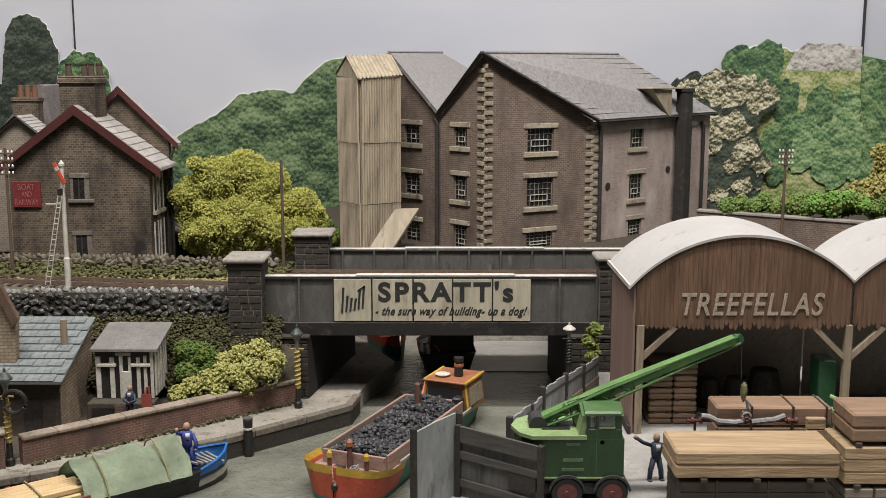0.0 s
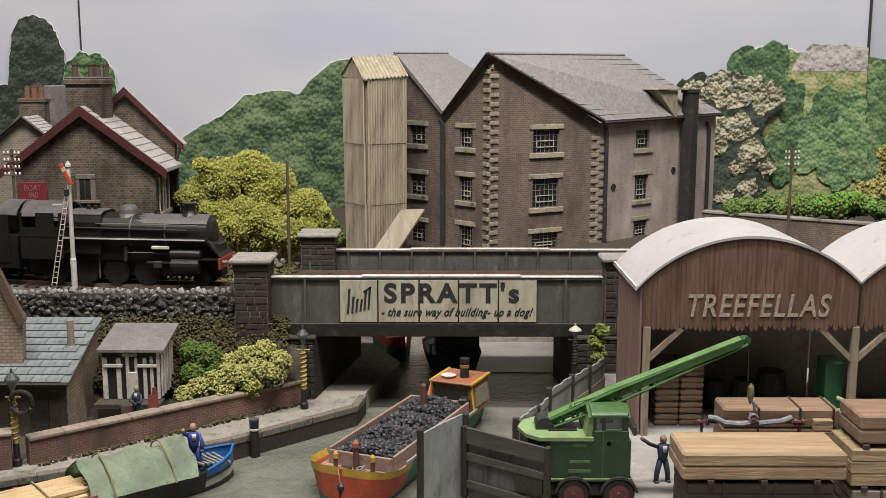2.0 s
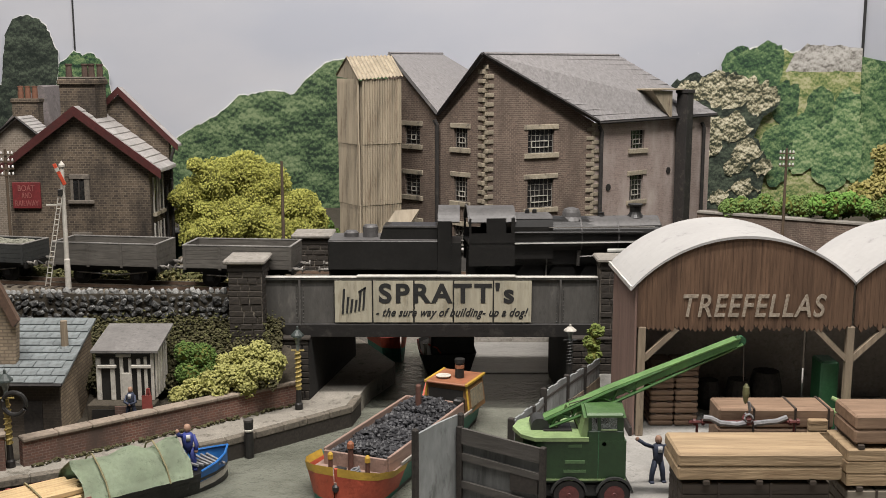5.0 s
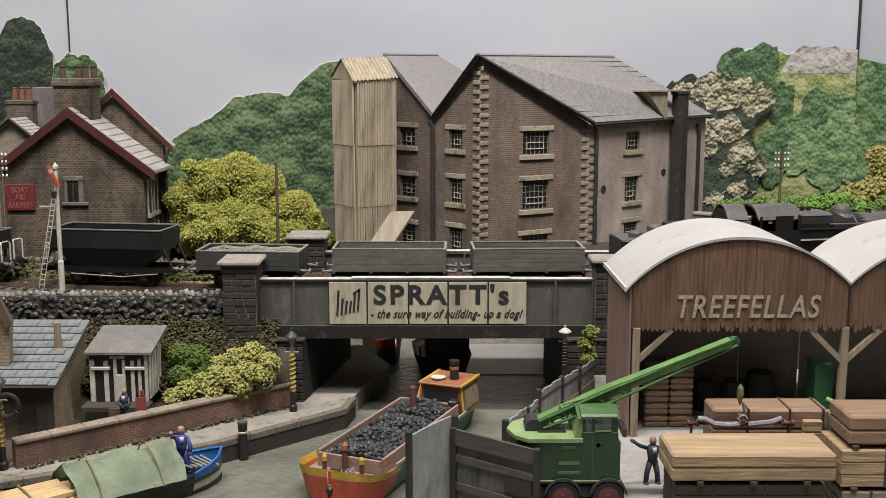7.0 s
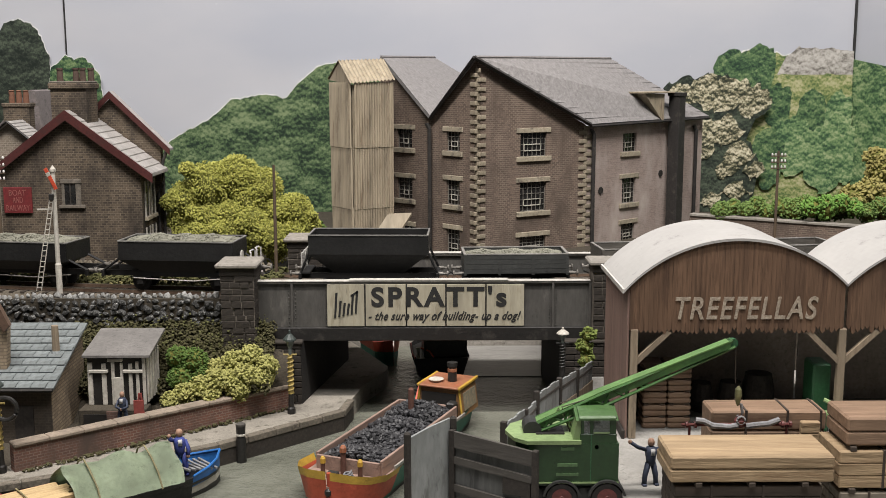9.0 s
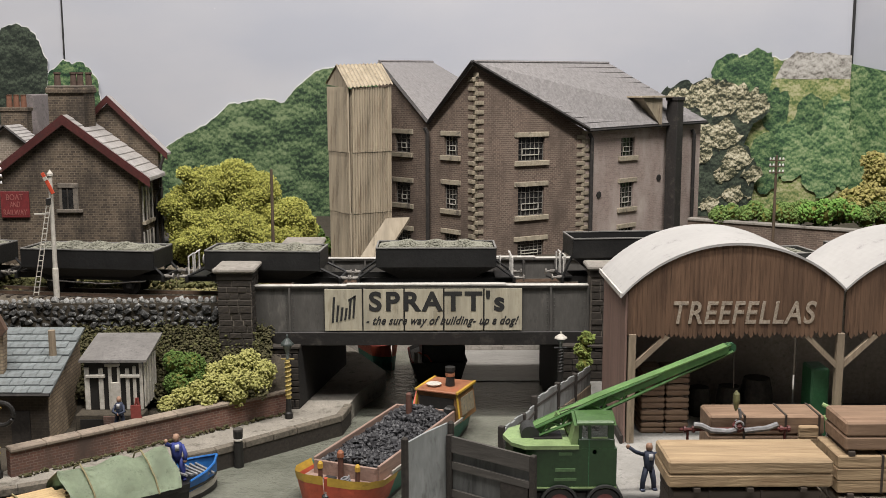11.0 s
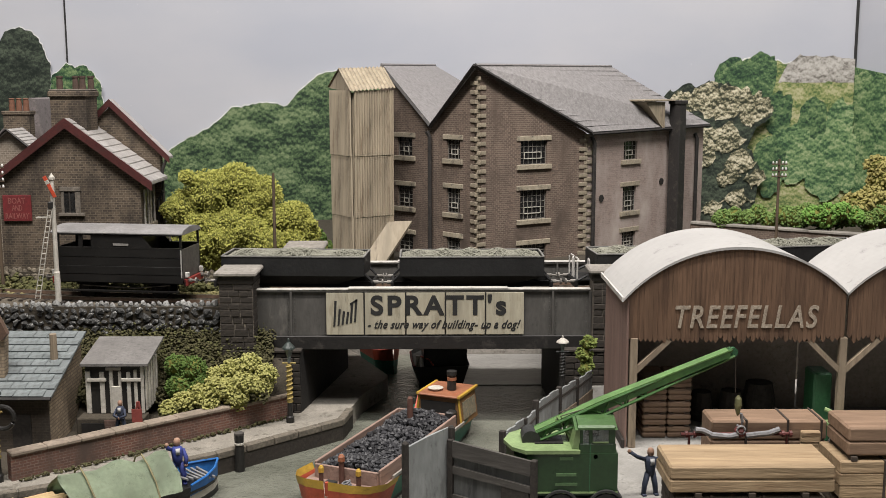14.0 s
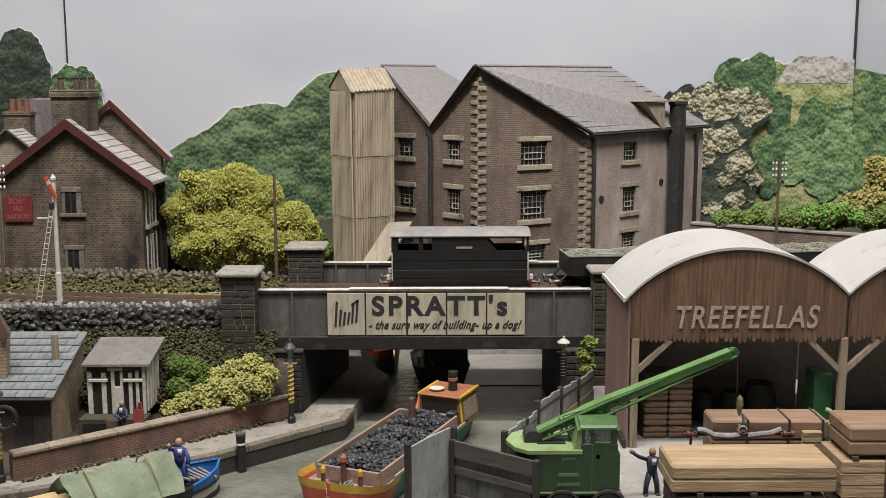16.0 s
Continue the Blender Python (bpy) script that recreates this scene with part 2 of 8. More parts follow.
M["leaf_dry"] = foliage_mat("dry_scatter", (0.30, 0.27, 0.13), (0.17, 0.15, 0.075), (0.06, 0.05, 0.03))
M["sky"] = None
M["hill"] = print_mat("printed_hill", ((0.012, 0.026, 0.016), (0.05, 0.088, 0.042), (0.098, 0.15, 0.07), (0.19, 0.245, 0.13)), 48, 260)
M["hill_near"] = print_mat("printed_wood", ((0.026, 0.062, 0.034), (0.085, 0.16, 0.072), (0.16, 0.25, 0.11), (0.32, 0.38, 0.21)), 70, 280)
M["hill_grass"] = print_mat("printed_grass", ((0.07, 0.12, 0.045), (0.18, 0.225, 0.08), (0.27, 0.29, 0.125), (0.42, 0.40, 0.24)), 60, 300)
M["dark_trees"] = print_mat("printed_dark_trees", ((0.012, 0.018, 0.014), (0.026, 0.034, 0.026), (0.042, 0.055, 0.040), (0.08, 0.10, 0.07)), 70, 300)
M["mid_trees"] = print_mat("printed_mid_trees", ((0.014, 0.036, 0.022), (0.045, 0.092, 0.044), (0.085, 0.15, 0.065), (0.19, 0.26, 0.12)), 80, 280)
M["blossom"] = print_mat("printed_blossom", ((0.022, 0.028, 0.017), (0.085, 0.085, 0.05), (0.36, 0.33, 0.22), (0.64, 0.60, 0.46)), 120, 340)
M["cliff"] = print_mat("printed_cliff", ((0.14, 0.13, 0.115), (0.29, 0.275, 0.25), (0.37, 0.355, 0.325), (0.48, 0.46, 0.43)), 90, 260)
M["paper"] = mat("white_paper_edge", (0.72, 0.72, 0.72), (0.62, 0.62, 0.62), 0.7)


def water_mat():
    m, nt, b = node_mat("canal_water")
    v = coords(nt)
    col = mix_rgb(nt, ramp(nt, noise_tex(nt, v, 25, 4), 0.35, 0.7), (0.175, 0.18, 0.148), (0.105, 0.11, 0.088))
    nt.links.new(col, b.inputs["Base Color"])
    b.inputs["Roughness"].default_value = 0.04
    b.inputs["IOR"].default_value = 1.5
    bump(nt, b, noise_tex(nt, v, 110, 6, 0.62), 0.7, 0.0025)
    return m


def sky_mat():
    m, nt, b = node_mat("painted_sky")
    v = coords(nt)
    cloud = noise_tex(nt, coords(nt, (1, 1, 2.2)), 3.2, 5, 0.5)
    col = mix_rgb(nt, ramp(nt, cloud, 0.36, 0.68), (0.40, 0.42, 0.475), (0.485, 0.49, 0.52))
    col = mix_rgb(nt, ramp(nt, noise_tex(nt, v, 90, 4), 0.72, 0.8), col, (0.60, 0.60, 0.62))
    nt.links.new(col, b.inputs["Base Color"])
    b.inputs["Roughness"].default_value = 0.45
    b.inputs["Specular IOR Level"].default_value = 0.3
    return m


M["water"], M["sky"] = water_mat(), sky_mat()

# ---- building helpers ----


def thing(name, x, y, z, rz=0, label="", category="", group="", kind=""):
    ob = new(name)
    ob.empty_display_size = 0.01
    ob.matrix_basis = pose(x * U, y * U, z * U, 0, 0, rz)
    return tagged(ob, label, category, group, kind)


def part(name, bm, material, parent=None, label="", at=(0, 0, 0), rz=0, smooth=False, ry=0, rx=0):
    """Links a bmesh in centimetres as one mesh, under a thing or part, or as a thing of its own."""
    bmesh.ops.recalc_face_normals(bm, faces=bm.faces)
    me = bpy.data.meshes.new(name)
    bmesh.ops.scale(bm, vec=(U, U, U), verts=bm.verts)
    bm.to_mesh(me)
    bm.free()
    return from_mesh(name, me, material, parent, label, at, rz, smooth, ry, rx)


def from_mesh(name, me, material, parent=None, label="", at=(0, 0, 0), rz=0, smooth=False, ry=0, rx=0):
    if material and not me.materials:
        me.materials.append(material)
    if smooth:
        me.shade_smooth()
    ob = new(name, me)
    ob.parent = parent
    ob.matrix_basis = pose(at[0] * U, at[1] * U, at[2] * U, rx, ry, rz)
    return tagged(ob, label)


def box(x0, x1, y0, y1, z0, z1, bevel=0.0, bm=None):
    b2 = bmesh.new() if bm is None else bm
    vs = [b2.verts.new((x, y, z)) for z in (z0, z1) for x, y in ((x0, y0), (x1, y0), (x1, y1), (x0, y1))]
    fs = [b2.faces.new([vs[i] for i in q]) for q in ((3, 2, 1, 0), (4, 5, 6, 7), (0, 1, 5, 4), (1, 2, 6, 5), (2, 3, 7, 6), (3, 0, 4, 7))]
    if bevel:
        bmesh.ops.bevel(b2, geom=list({e for f in fs for e in f.edges}), offset=bevel, segments=1, affect="EDGES")
    return b2


def prism(pts, d0, d1, axis="y", bm=None):
    """A polygon of (u, v), pushed from d0 to d1: axis y gives u = x, v = z; axis z gives u = x, v = y; axis x gives u = y, v = z."""
    b2 = bmesh.new() if bm is None else bm
    at = {"y": lambda u, v, d: (u, d, v), "z": lambda u, v, d: (u, v, d), "x": lambda u, v, d: (d, u, v)}[axis]
    lo = [b2.verts.new(at(u, v, d0)) for u, v in pts]
    hi = [b2.verts.new(at(u, v, d1)) for u, v in pts]
    n = len(pts)
    b2.faces.new(lo), b2.faces.new(hi[::-1])
    for i in range(n):
        b2.faces.new((lo[i], hi[i], hi[(i + 1) % n], lo[(i + 1) % n]))
    return b2


def tube(pts, r, n=8, bm=None, r1=None):
    """A round bar along points."""
    b2 = bmesh.new() if bm is None else bm
    pts = [Vector(p) for p in pts]
    rings = []
    for i, p in enumerate(pts):
        d = (pts[min(i + 1, len(pts) - 1)] - pts[max(i - 1, 0)]).normalized()
        side = d.orthogonal().normalized() if abs(d.z) > 0.9 else d.cross(Vector((0, 0, 1))).normalized()
        up = side.cross(d)
        rr = r if r1 is None else r + (r1 - r) * i / (len(pts) - 1)
        rings.append([b2.verts.new(p + rr * (math.cos(k * math.tau / n) * side + math.sin(k * math.tau / n) * up)) for k in range(n)])
    for a, b in zip(rings, rings[1:]):
        for k in range(n):
            b2.faces.new((a[k], a[(k + 1) % n], b[(k + 1) % n], b[k]))
    b2.faces.new(rings[0][::-1]), b2.faces.new(rings[-1])
    return b2


def lathe(profile, n=16, bm=None, at=(0, 0, 0), axis="z"):
    """A turned shape from (radius, height) pairs."""
    b2 = bmesh.new() if bm is None else bm
    rings = []
    for r, h in profile:
        ring = []
        for k in range(n):
            c, s = r * math.cos(k * math.tau / n), r * math.sin(k * math.tau / n)
            p = {"z": (c, s, h), "x": (h, c, s), "y": (c, h, s)}[axis]
            ring.append(b2.verts.new((p[0] + at[0], p[1] + at[1], p[2] + at[2])))
        rings.append(ring)
    for a, b in zip(rings, rings[1:]):
        for k in range(n):
            b2.faces.new((a[k], a[(k + 1) % n], b[(k + 1) % n], b[k]))
    b2.faces.new(rings[0][::-1]), b2.faces.new(rings[-1])
    return b2


ICO = bmesh.new()
bmesh.ops.create_icosphere(ICO, subdivisions=1, radius=1)
ICO_V = np.array([v.co[:] for v in ICO.verts])
ICO.verts.index_update()
ICO_F = np.array([[v.index for v in f.verts] for f in ICO.faces])
ICO.free()


def clumps(centres, sizes, seed, flat=1.0, rough=0.6):
    """One mesh of many small uneven lumps, in centimetres."""
    rng = np.random.default_rng(seed)
    n, k = len(centres), len(ICO_V)
    shape = ICO_V[None] * (1 + rng.uniform(-rough, rough, (n, k, 1))) * np.asarray(sizes)[:, None, None]
    shape[:, :, 2] *= flat
    ang = rng.uniform(0, math.tau, n)
    c, s = np.cos(ang)[:, None], np.sin(ang)[:, None]
    x = shape[:, :, 0] * c - shape[:, :, 1] * s
    y = shape[:, :, 0] * s + shape[:, :, 1] * c
    v = np.stack([x, y, shape[:, :, 2]], 2) + np.asarray(centres)[:, None, :]
    f = ICO_F[None] + (np.arange(n) * k)[:, None, None]
    me = bpy.data.meshes.new("clumps")
    me.from_pydata((v.reshape(-1, 3) * U).tolist(), [], f.reshape(-1, 3).tolist())
    return me


def lobes_points(lobes, per, seed):
    """Points over the surfaces of several (x, y, z, r) lobes, with uneven depth."""
    rng = np.random.default_rng(seed)
    out = []
    for x, y, z, r in lobes:
        n = max(6, int(per * r * r))
        d = rng.normal(size=(n, 3))
        d /= np.linalg.norm(d, axis=1)[:, None]
        # thin the undersides so that the shade-coloured cores show there
        d = d[(d[:, 2] > -0.2) | (rng.uniform(0, 1, n) < 0.35)]
        n = len(d)
        out.append(np.array((x, y, z)) + d * r * rng.uniform(0.78, 1.06, (n, 1)))
    return np.concatenate(out)


def crown(name, lobes, per, size, seed, material, parent=None, label="", at=(0, 0, 0)):
    pts = lobes_points(lobes, per, seed)
    sizes = np.random.default_rng(seed + 1).uniform(0.6, 1.4, len(pts)) * size
    return from_mesh(name, clumps(pts, sizes, seed + 2), material, parent, label, at)


def text_part(body, size, x, z, material, parent, at, shear=0.0, width=None, label="", rz=0, sx=1.0, bold=0.0, gap=1.0):
    """Lettering standing upright on a face that looks towards -y."""
    cu = bpy.data.curves.new("lettering", "FONT")
    cu.body, cu.size, cu.shear, cu.extrude, cu.offset = body, size * U, shear, 0.012 * U, bold * U
    cu.space_character = gap
    tmp = bpy.data.objects.new("tmp", cu)
    scene.collection.objects.link(tmp)
    me = bpy.data.meshes.new_from_object(tmp.evaluated_get(bpy.context.evaluated_depsgraph_get()))
    bpy.data.objects.remove(tmp)
    xs = [v.co.x for v in me.vertices]
    k = (width * U / (max(xs) - min(xs))) if width else sx
    for v in me.vertices:
        v.co.x = (v.co.x - min(xs)) * k
    return from_mesh("lettering", me, material, parent, label, (at[0] + x, at[1], at[2] + z), rz, rx=90)

# ---- ground, water, backdrop ----
# pale tone with the light on the far canal surface painted in
M["wharf"] = mat("pale_lit_water", (0.34, 0.33, 0.31), (0.25, 0.245, 0.23), 0.35, coarse=25, stretch=(0.3, 1, 1))


def ground_piece(name, pts, z0, z1, material, label, category="ground"):
    ob = part(name, prism(pts, z0, z1, "z"), material)
    return tagged(ob, label, category, kind="structure")


# thin added slab that stands for the brightly lit water past the bridge
ground_piece("wharf", [(1.6, 79.0), (9.1, 79.0), (9.1, 88.3), (2.6, 88.3)], -0.4, 0.26, M["wharf"], "pale slab painted as lit canal water beyond the bridge", "slipway")
w = part("water", box(-70, 70, 20, 125, -0.6, 0.2), M["water"])
tagged(w, "murky grey-green still canal water with a glossy surface", "water", kind="structure")
ground_piece("towpath", [(-60, 44), (-24, 53.6), (-18.5, 56.4), (-12.8, 60.3), (-9.86, 63.0), (-6.0, 66.6), (-5.7, 69), (-5.1, 72.4), (-3.7, 76.2), (-3.6, 77.3), (-6.5, 84), (-9, 88.7), (-60, 88.7)], -0.5, 1.5, M["path"], "gritty grey towpath beside the canal", "path")
ground_piece("ground_yard", [(-1.7, 20), (-1.4, 46.6), (2.6, 50.6), (4.9, 57), (8.6, 64), (9.0, 69.5), (60, 69.5), (60, 20)], -0.5, 3.3, M["yard"], "pale concrete timber yard surface", "yard")
ground_piece("ground_far", [(-70, 88.7), (-70, 125), (70, 125), (70, 69.6), (9.6, 69.6), (9.2, 88.7)], -0.5, 7.7, M["soil"], "dark earth railway formation behind the bridge", "ground")
ground_piece("ground_rail", [(-70, 69.9), (-70, 88.6), (-8, 88.6), (-6.7, 79.4), (-9.2, 69.9)], 1.6, 7.7, M["soil"], "dark earth embankment under the tracks", "ground")


def bank():
    """The overgrown slope between the boundary wall and the stone wall."""
    bm = bmesh.new()
    nx, ny = 44, 16
    rng = random.Random(3)
    grid = []
    for j in range(ny + 1):
        row = []
        for i in range(nx + 1):
            x = -44 + i * (34.6 / nx)
            y_lo = 55.6 + (x + 23.1) * 0.853
            y = y_lo + (69.4 - y_lo) * j / ny
            f = j / ny
            z = 1.5 + 0.4 * f + 4.6 * max(0, (y - 63.5) / 5.9) ** 1.3 + rng.uniform(-0.12, 0.12)
            row.append(bm.verts.new((x, y, z if j else 1.0)))
        grid.append(row)
    for j in range(ny):
        for i in range(nx):
            bm.faces.new((grid[j][i], grid[j][i + 1], grid[j + 1][i + 1], grid[j + 1][i]))
    ob = part("bank", bm, M["soil"], smooth=True)
    tagged(ob, "dark overgrown earth slope below the railway", "ground", kind="structure")


bank()


def backdrop():
    b = part("backdrop", box(-75, 46.6, 121, 121.6, -5, 75), M["sky"])
    tagged(b, "pale cloudy sky painted on a flat board", "backdrop", kind="structure")
    b2 = part("backdrop_return", box(0, 33, 0, 0.6, -5, 75), M["sky"], at=(46.7, 121.0, 0), rz=-62)
    tagged(b2, "end board of the painted sky backdrop", "backdrop", kind="structure")
    j = part("backdrop_joint", box(46.45, 46.7, 120.75, 120.95, 14, 75), M["ink"])
    tagged(j, "dark joint between two backdrop boards", "joint", kind="structure")
    j = part("backdrop_joint", box(-40.95, -40.83, 120.75, 120.95, 25, 75), M["ink"])
    tagged(j, "thin dark joint in the painted backdrop", "joint", kind="structure")


backdrop()


def cutout(name, knots, y, material, label, rough=0.35, base=2.0, seed=0, thick=0.15, edge=True):
    """A flat printed cut-out whose outline follows (x, z) knots with a leafy edge."""
    pts = []
    for (x0, z0), (x1, z1) in zip(knots, knots[1:]):
        n = max(2, int(math.hypot(x1 - x0, z1 - z0) / 0.35))
        for i in range(n):
            f = i / n
            x, z = x0 + (x1 - x0) * f, z0 + (z1 - z0) * f
            k = noise.fractal(Vector((x * 0.9, z * 0.9, seed)), 0.6, 2.2, 4)
            pts.append((x + k * rough * 0.5, z + k * rough))
    pts.append(knots[-1])
    pts += [(knots[-1][0], base), (knots[0][0], base)]
    ob = part(name, prism(pts, y, y + thick), material)
    if edge:
        rim = [(x + 0.05 * (1 if i > len(pts) / 2 else -1), z + 0.13) for i, (x, z) in enumerate(pts[:-2])] + pts[-2:]
        part("paper_edge", prism(rim, y + 0.16, y + 0.2), M["paper"], ob)
    return tagged(ob, label, "backdrop", kind="structure")


cutout("hill_print", [(-31, 14.5), (-29.6, 15.7), (-27.7, 16.9), (-25.4, 17.9), (-22.8, 20.2), (-19.7, 20.7), (-16.6, 20.4), (-15, 22.3), (-13, 23.8), (-10.2, 24.3), (-4, 24), (6, 20)], 120.2, M["hill"], "printed wooded green hills on the backdrop", seed=1)
cutout("dark_tree_print", [(-60, 20), (-49.1, 21.4), (-48.4, 26.9), (-47.4, 28.7), (-45.8, 29.2), (-44, 28.1), (-42.8, 25.4), (-42.5, 20)], 120.4, M["dark_trees"], "printed dark tall trees on the backdrop", seed=4)
cutout("tree_print", [(-43.2, 20), (-42.4, 23.8), (-40.9, 24.9), (-38.6, 24.7), (-37.2, 22.9), (-36.6, 18)], 120.0, M["mid_trees"], "printed round green tree on the backdrop", seed=6)
cutout("quarry_print", [(29.6, 14), (30.6, 20.4), (31.6, 23.2), (34.3, 25.6), (37.4, 25.2), (40.8, 25.2), (46.4, 24.8)], 120.4, M["hill_grass"], "printed grassy quarry hillside on the backdrop", seed=8)
cutout("cliff_print", [(38.0, 23.0), (38.9, 24.9), (40.2, 25.9), (43.5, 25.75), (46.4, 25.5)], 120.36, M["cliff"], "printed pale quarry cliff on the backdrop", rough=0.2, base=22.9, seed=11, thick=0.03, edge=False)


def tree_print(x, z, w, hgt, y, m, seed, lean=0.0, base=2.0):
    """A flat printed tree with an uneven round outline."""
    knots = [(x - w * 0.08, z - 1.8), (x - w * 0.34, z - 1.0), (x - w * 0.42, z), (x - w * 0.5, z + hgt * 0.4), (x - w * 0.36 + lean, z + hgt * 0.8), (x + lean, z + hgt), (x + w * 0.36 + lean, z + hgt * 0.82), (x + w * 0.5, z + hgt * 0.42), (x + w * 0.4, z), (x + w * 0.33, z - 1.1), (x + w * 0.1, z - 1.8)]
    cutout("tree_print", knots, y, M[m], "printed leafy green tree on the backdrop", rough=0.6, base=z - 1.9 if base is None else base, seed=seed, thick=0.015, edge=False)


for k, (x, z, w_, h_, m_) in enumerate(((33.4, 21.5, 5.6, 4.4, "mid_trees"), (36.0, 21.8, 3.6, 4.6, "mid_trees"), (38.0, 18.5, 3.6, 3.4, "mid_trees"),
                                        (42.0, 16.5, 3.4, 5.0, "mid_trees"), (45.0, 16.8, 3.2, 4.2, "hill_near"), (40.0, 13.5, 4.6, 5.0, "hill_near"), (43.5, 11.5, 5.2, 6.0, "hill_near"), (37.2, 12.0, 4.0, 5.2, "mid_trees"), (46.0, 12.5, 3.0, 5.5, "hill_near"))):
    tree_print(x, z, w_, h_, 120.32 - 0.035 * k, m_, 30 + k, base=z - 1.9)
cutout("grass_print", [(35.0, 21.6), (37.6, 22.9), (39.3, 23.1), (41.0, 22.5), (43.4, 22.9), (46.4, 22.2)], 120.335, M["hill_grass"], "printed rough grass below the quarry cliff on the backdrop", rough=0.5, base=12.0, seed=21, thick=0.01, edge=False)
cutout("blossom_print", [(25.1, 21.4), (25.9, 22.1), (28.0, 22.6), (29.9, 22.9), (32.0, 22.7), (33.3, 21.7), (35.5, 21.5), (36.8, 20.4), (37.1, 19.2), (35.4, 18.0), (34.5, 15.8), (36.3, 13.0), (35.8, 11.4), (35.3, 6.6)], 119.2, M["dark_trees"], "printed shaded tree with cream blossom on the backdrop", seed=13, rough=0.5, edge=False)
for k, (x, z, w_, h_) in enumerate(((27.3, 19.8, 3.9, 2.3), (29.7, 20.0, 4.1, 2.8), (32.6, 20.3, 4.4, 2.5), (35.3, 18.9, 3.9, 2.8), (31.2, 19.1, 4.8, 1.9), (34.5, 18.5, 2.5, 1.6), (29.9, 15.6, 2.8, 2.8), (32.1, 15.5, 4.4, 2.9), (33.8, 13.2, 3.5, 2.5), (32.5, 12.0, 2.9, 1.6), (35.5, 11.9, 2.6, 1.6), (30.0, 13.9, 1.9, 1.9), (33.6, 9.3, 3.8, 1.6), (30.7, 8.4, 2.1, 1.5))):
    knots = [(x - w_ * 0.06, z - 0.25), (x - w_ * 0.32, z + h_ * 0.02), (x - w_ * 0.5, z + h_ * 0.3), (x - w_ * 0.3, z + h_ * 0.85), (x, z + h_), (x + w_ * 0.33, z + h_ * 0.8), (x + w_ * 0.5, z + h_ * 0.35), (x + w_ * 0.3, z + h_ * 0.05), (x + w_ * 0.06, z - 0.25)]
    cutout("blossom_cluster", knots, 119.19 - 0.014 * k, M["blossom"], "printed cluster of cream blossom on the backdrop", rough=0.75, base=z - 0.25, seed=50 + k, thick=0.008, edge=False)
hp = part("hill_return_print", prism([(0, 2), (0, 24.6), (6, 23.5), (14, 21), (24, 24), (33, 21), (33, 2)], -0.3, -0.1), M["hill_near"], at=(46.7, 121.0, 0), rz=-62)
tagged(hp, "printed green hillside on the end board", "backdrop", kind="structure")

# ---- mill ----


def wall_axes(a, b):
    return math.degrees(math.atan2(b[1] - a[1], b[0] - a[0])), math.hypot(b[0] - a[0], b[1] - a[1])


def pierced_wall(run, tops, openings, depth=0.5):
    """A wall standing on x with a raking top and rectangular openings (x0, x1, z0, z1) that go through it."""
    bm = bmesh.new()
    xs = sorted({0.0, run, *(o[0] for o in openings), *(o[1] for o in openings)})
    zs = sorted({0.0, *(o[2] for o in openings), *(o[3] for o in openings)})
    top = lambda x: tops[0] + (tops[1] - tops[0]) * x / run
    for y in (0.0, depth):
        for x0, x1 in zip(xs, xs[1:]):
            for k, z0 in enumerate(zs):
                last = k + 1 == len(zs)
                za, zb = (top(x0), top(x1)) if last else (zs[k + 1],) * 2
                if not last and any(o[0] <= x0 < o[1] and o[2] <= z0 < o[3] for o in openings):
                    continue
                bm.faces.new([bm.verts.new(q) for q in ((x0, y, z0), (x1, y, z0), (x1, y, zb), (x0, y, za))])
    rims = [((x0, z0), (x1, z0), (x1, z1), (x0, z1)) for x0, x1, z0, z1 in openings] + [((0, 0), (run, 0), (run, tops[1]), (0, tops[0]))]
    for rim in rims:
        for (xa, za), (xb, zb) in zip(rim, rim[1:] + rim[:1]):
            bm.faces.new([bm.verts.new(q) for q in ((xa, 0, za), (xb, 0, zb), (xb, depth, zb), (xa, depth, za))])
    bmesh.ops.remove_doubles(bm, verts=bm.verts, dist=1e-5)
    return bm


def window_unit(parent, x0, x1, z0, z1, cols=4, rows=4, wide=0.42, lintel=True):
    """A barred iron window set back in its opening, with stone head and sill on the wall face."""
    win = part("window", box(x0, x1, 0.26, 0.32, z0, z1), M["glass_dark"], parent)
    bm = bmesh.new()
    t, w, h = 0.035, x1 - x0, z1 - z0
    for i in range(cols + 1):
        cx = x0 + t / 2 + (w - t) * i / cols
        box(cx - t / 2, cx + t / 2, 0.20, 0.262, z0, z1, bm=bm)
    for i in range(rows + 1):
        cz = z0 + t / 2 + (h - t) * i / rows
        box(x0, x1, 0.205, 0.261, cz - t / 2, cz + t / 2, bm=bm)
    part("glazing", bm, M["window_bar"], win)
    bm = bmesh.new()
    a, b, c, d = x0 + w / cols, x0 + w * (cols - 1) / cols, z0 + h / rows * 0.9, z0 + h / rows * 2.1
    for q in ((a, b, c, c + 0.07), (a, b, d - 0.07, d), (a, a + 0.07, c, d), (b - 0.07, b, c, d)):
        box(q[0], q[1], 0.15, 0.21, q[2], q[3], bm=bm)
    part("casement", bm, M["white_paint"], win)
    if lintel:
        part("lintel", box(x0 - wide, x1 + wide, -0.10, 0.12, z1, z1 + 0.42, 0.03), M["sill"], win)
    part("sill", box(x0 - wide, x1 + wide, -0.2, 0.2, z0 - 0.44, z0, 0.04), M["sill"], win)
    return win


M["window_bar"] = mat("grey_window_bar", (0.30, 0.28, 0.25), (0.22, 0.205, 0.18), 0.6)


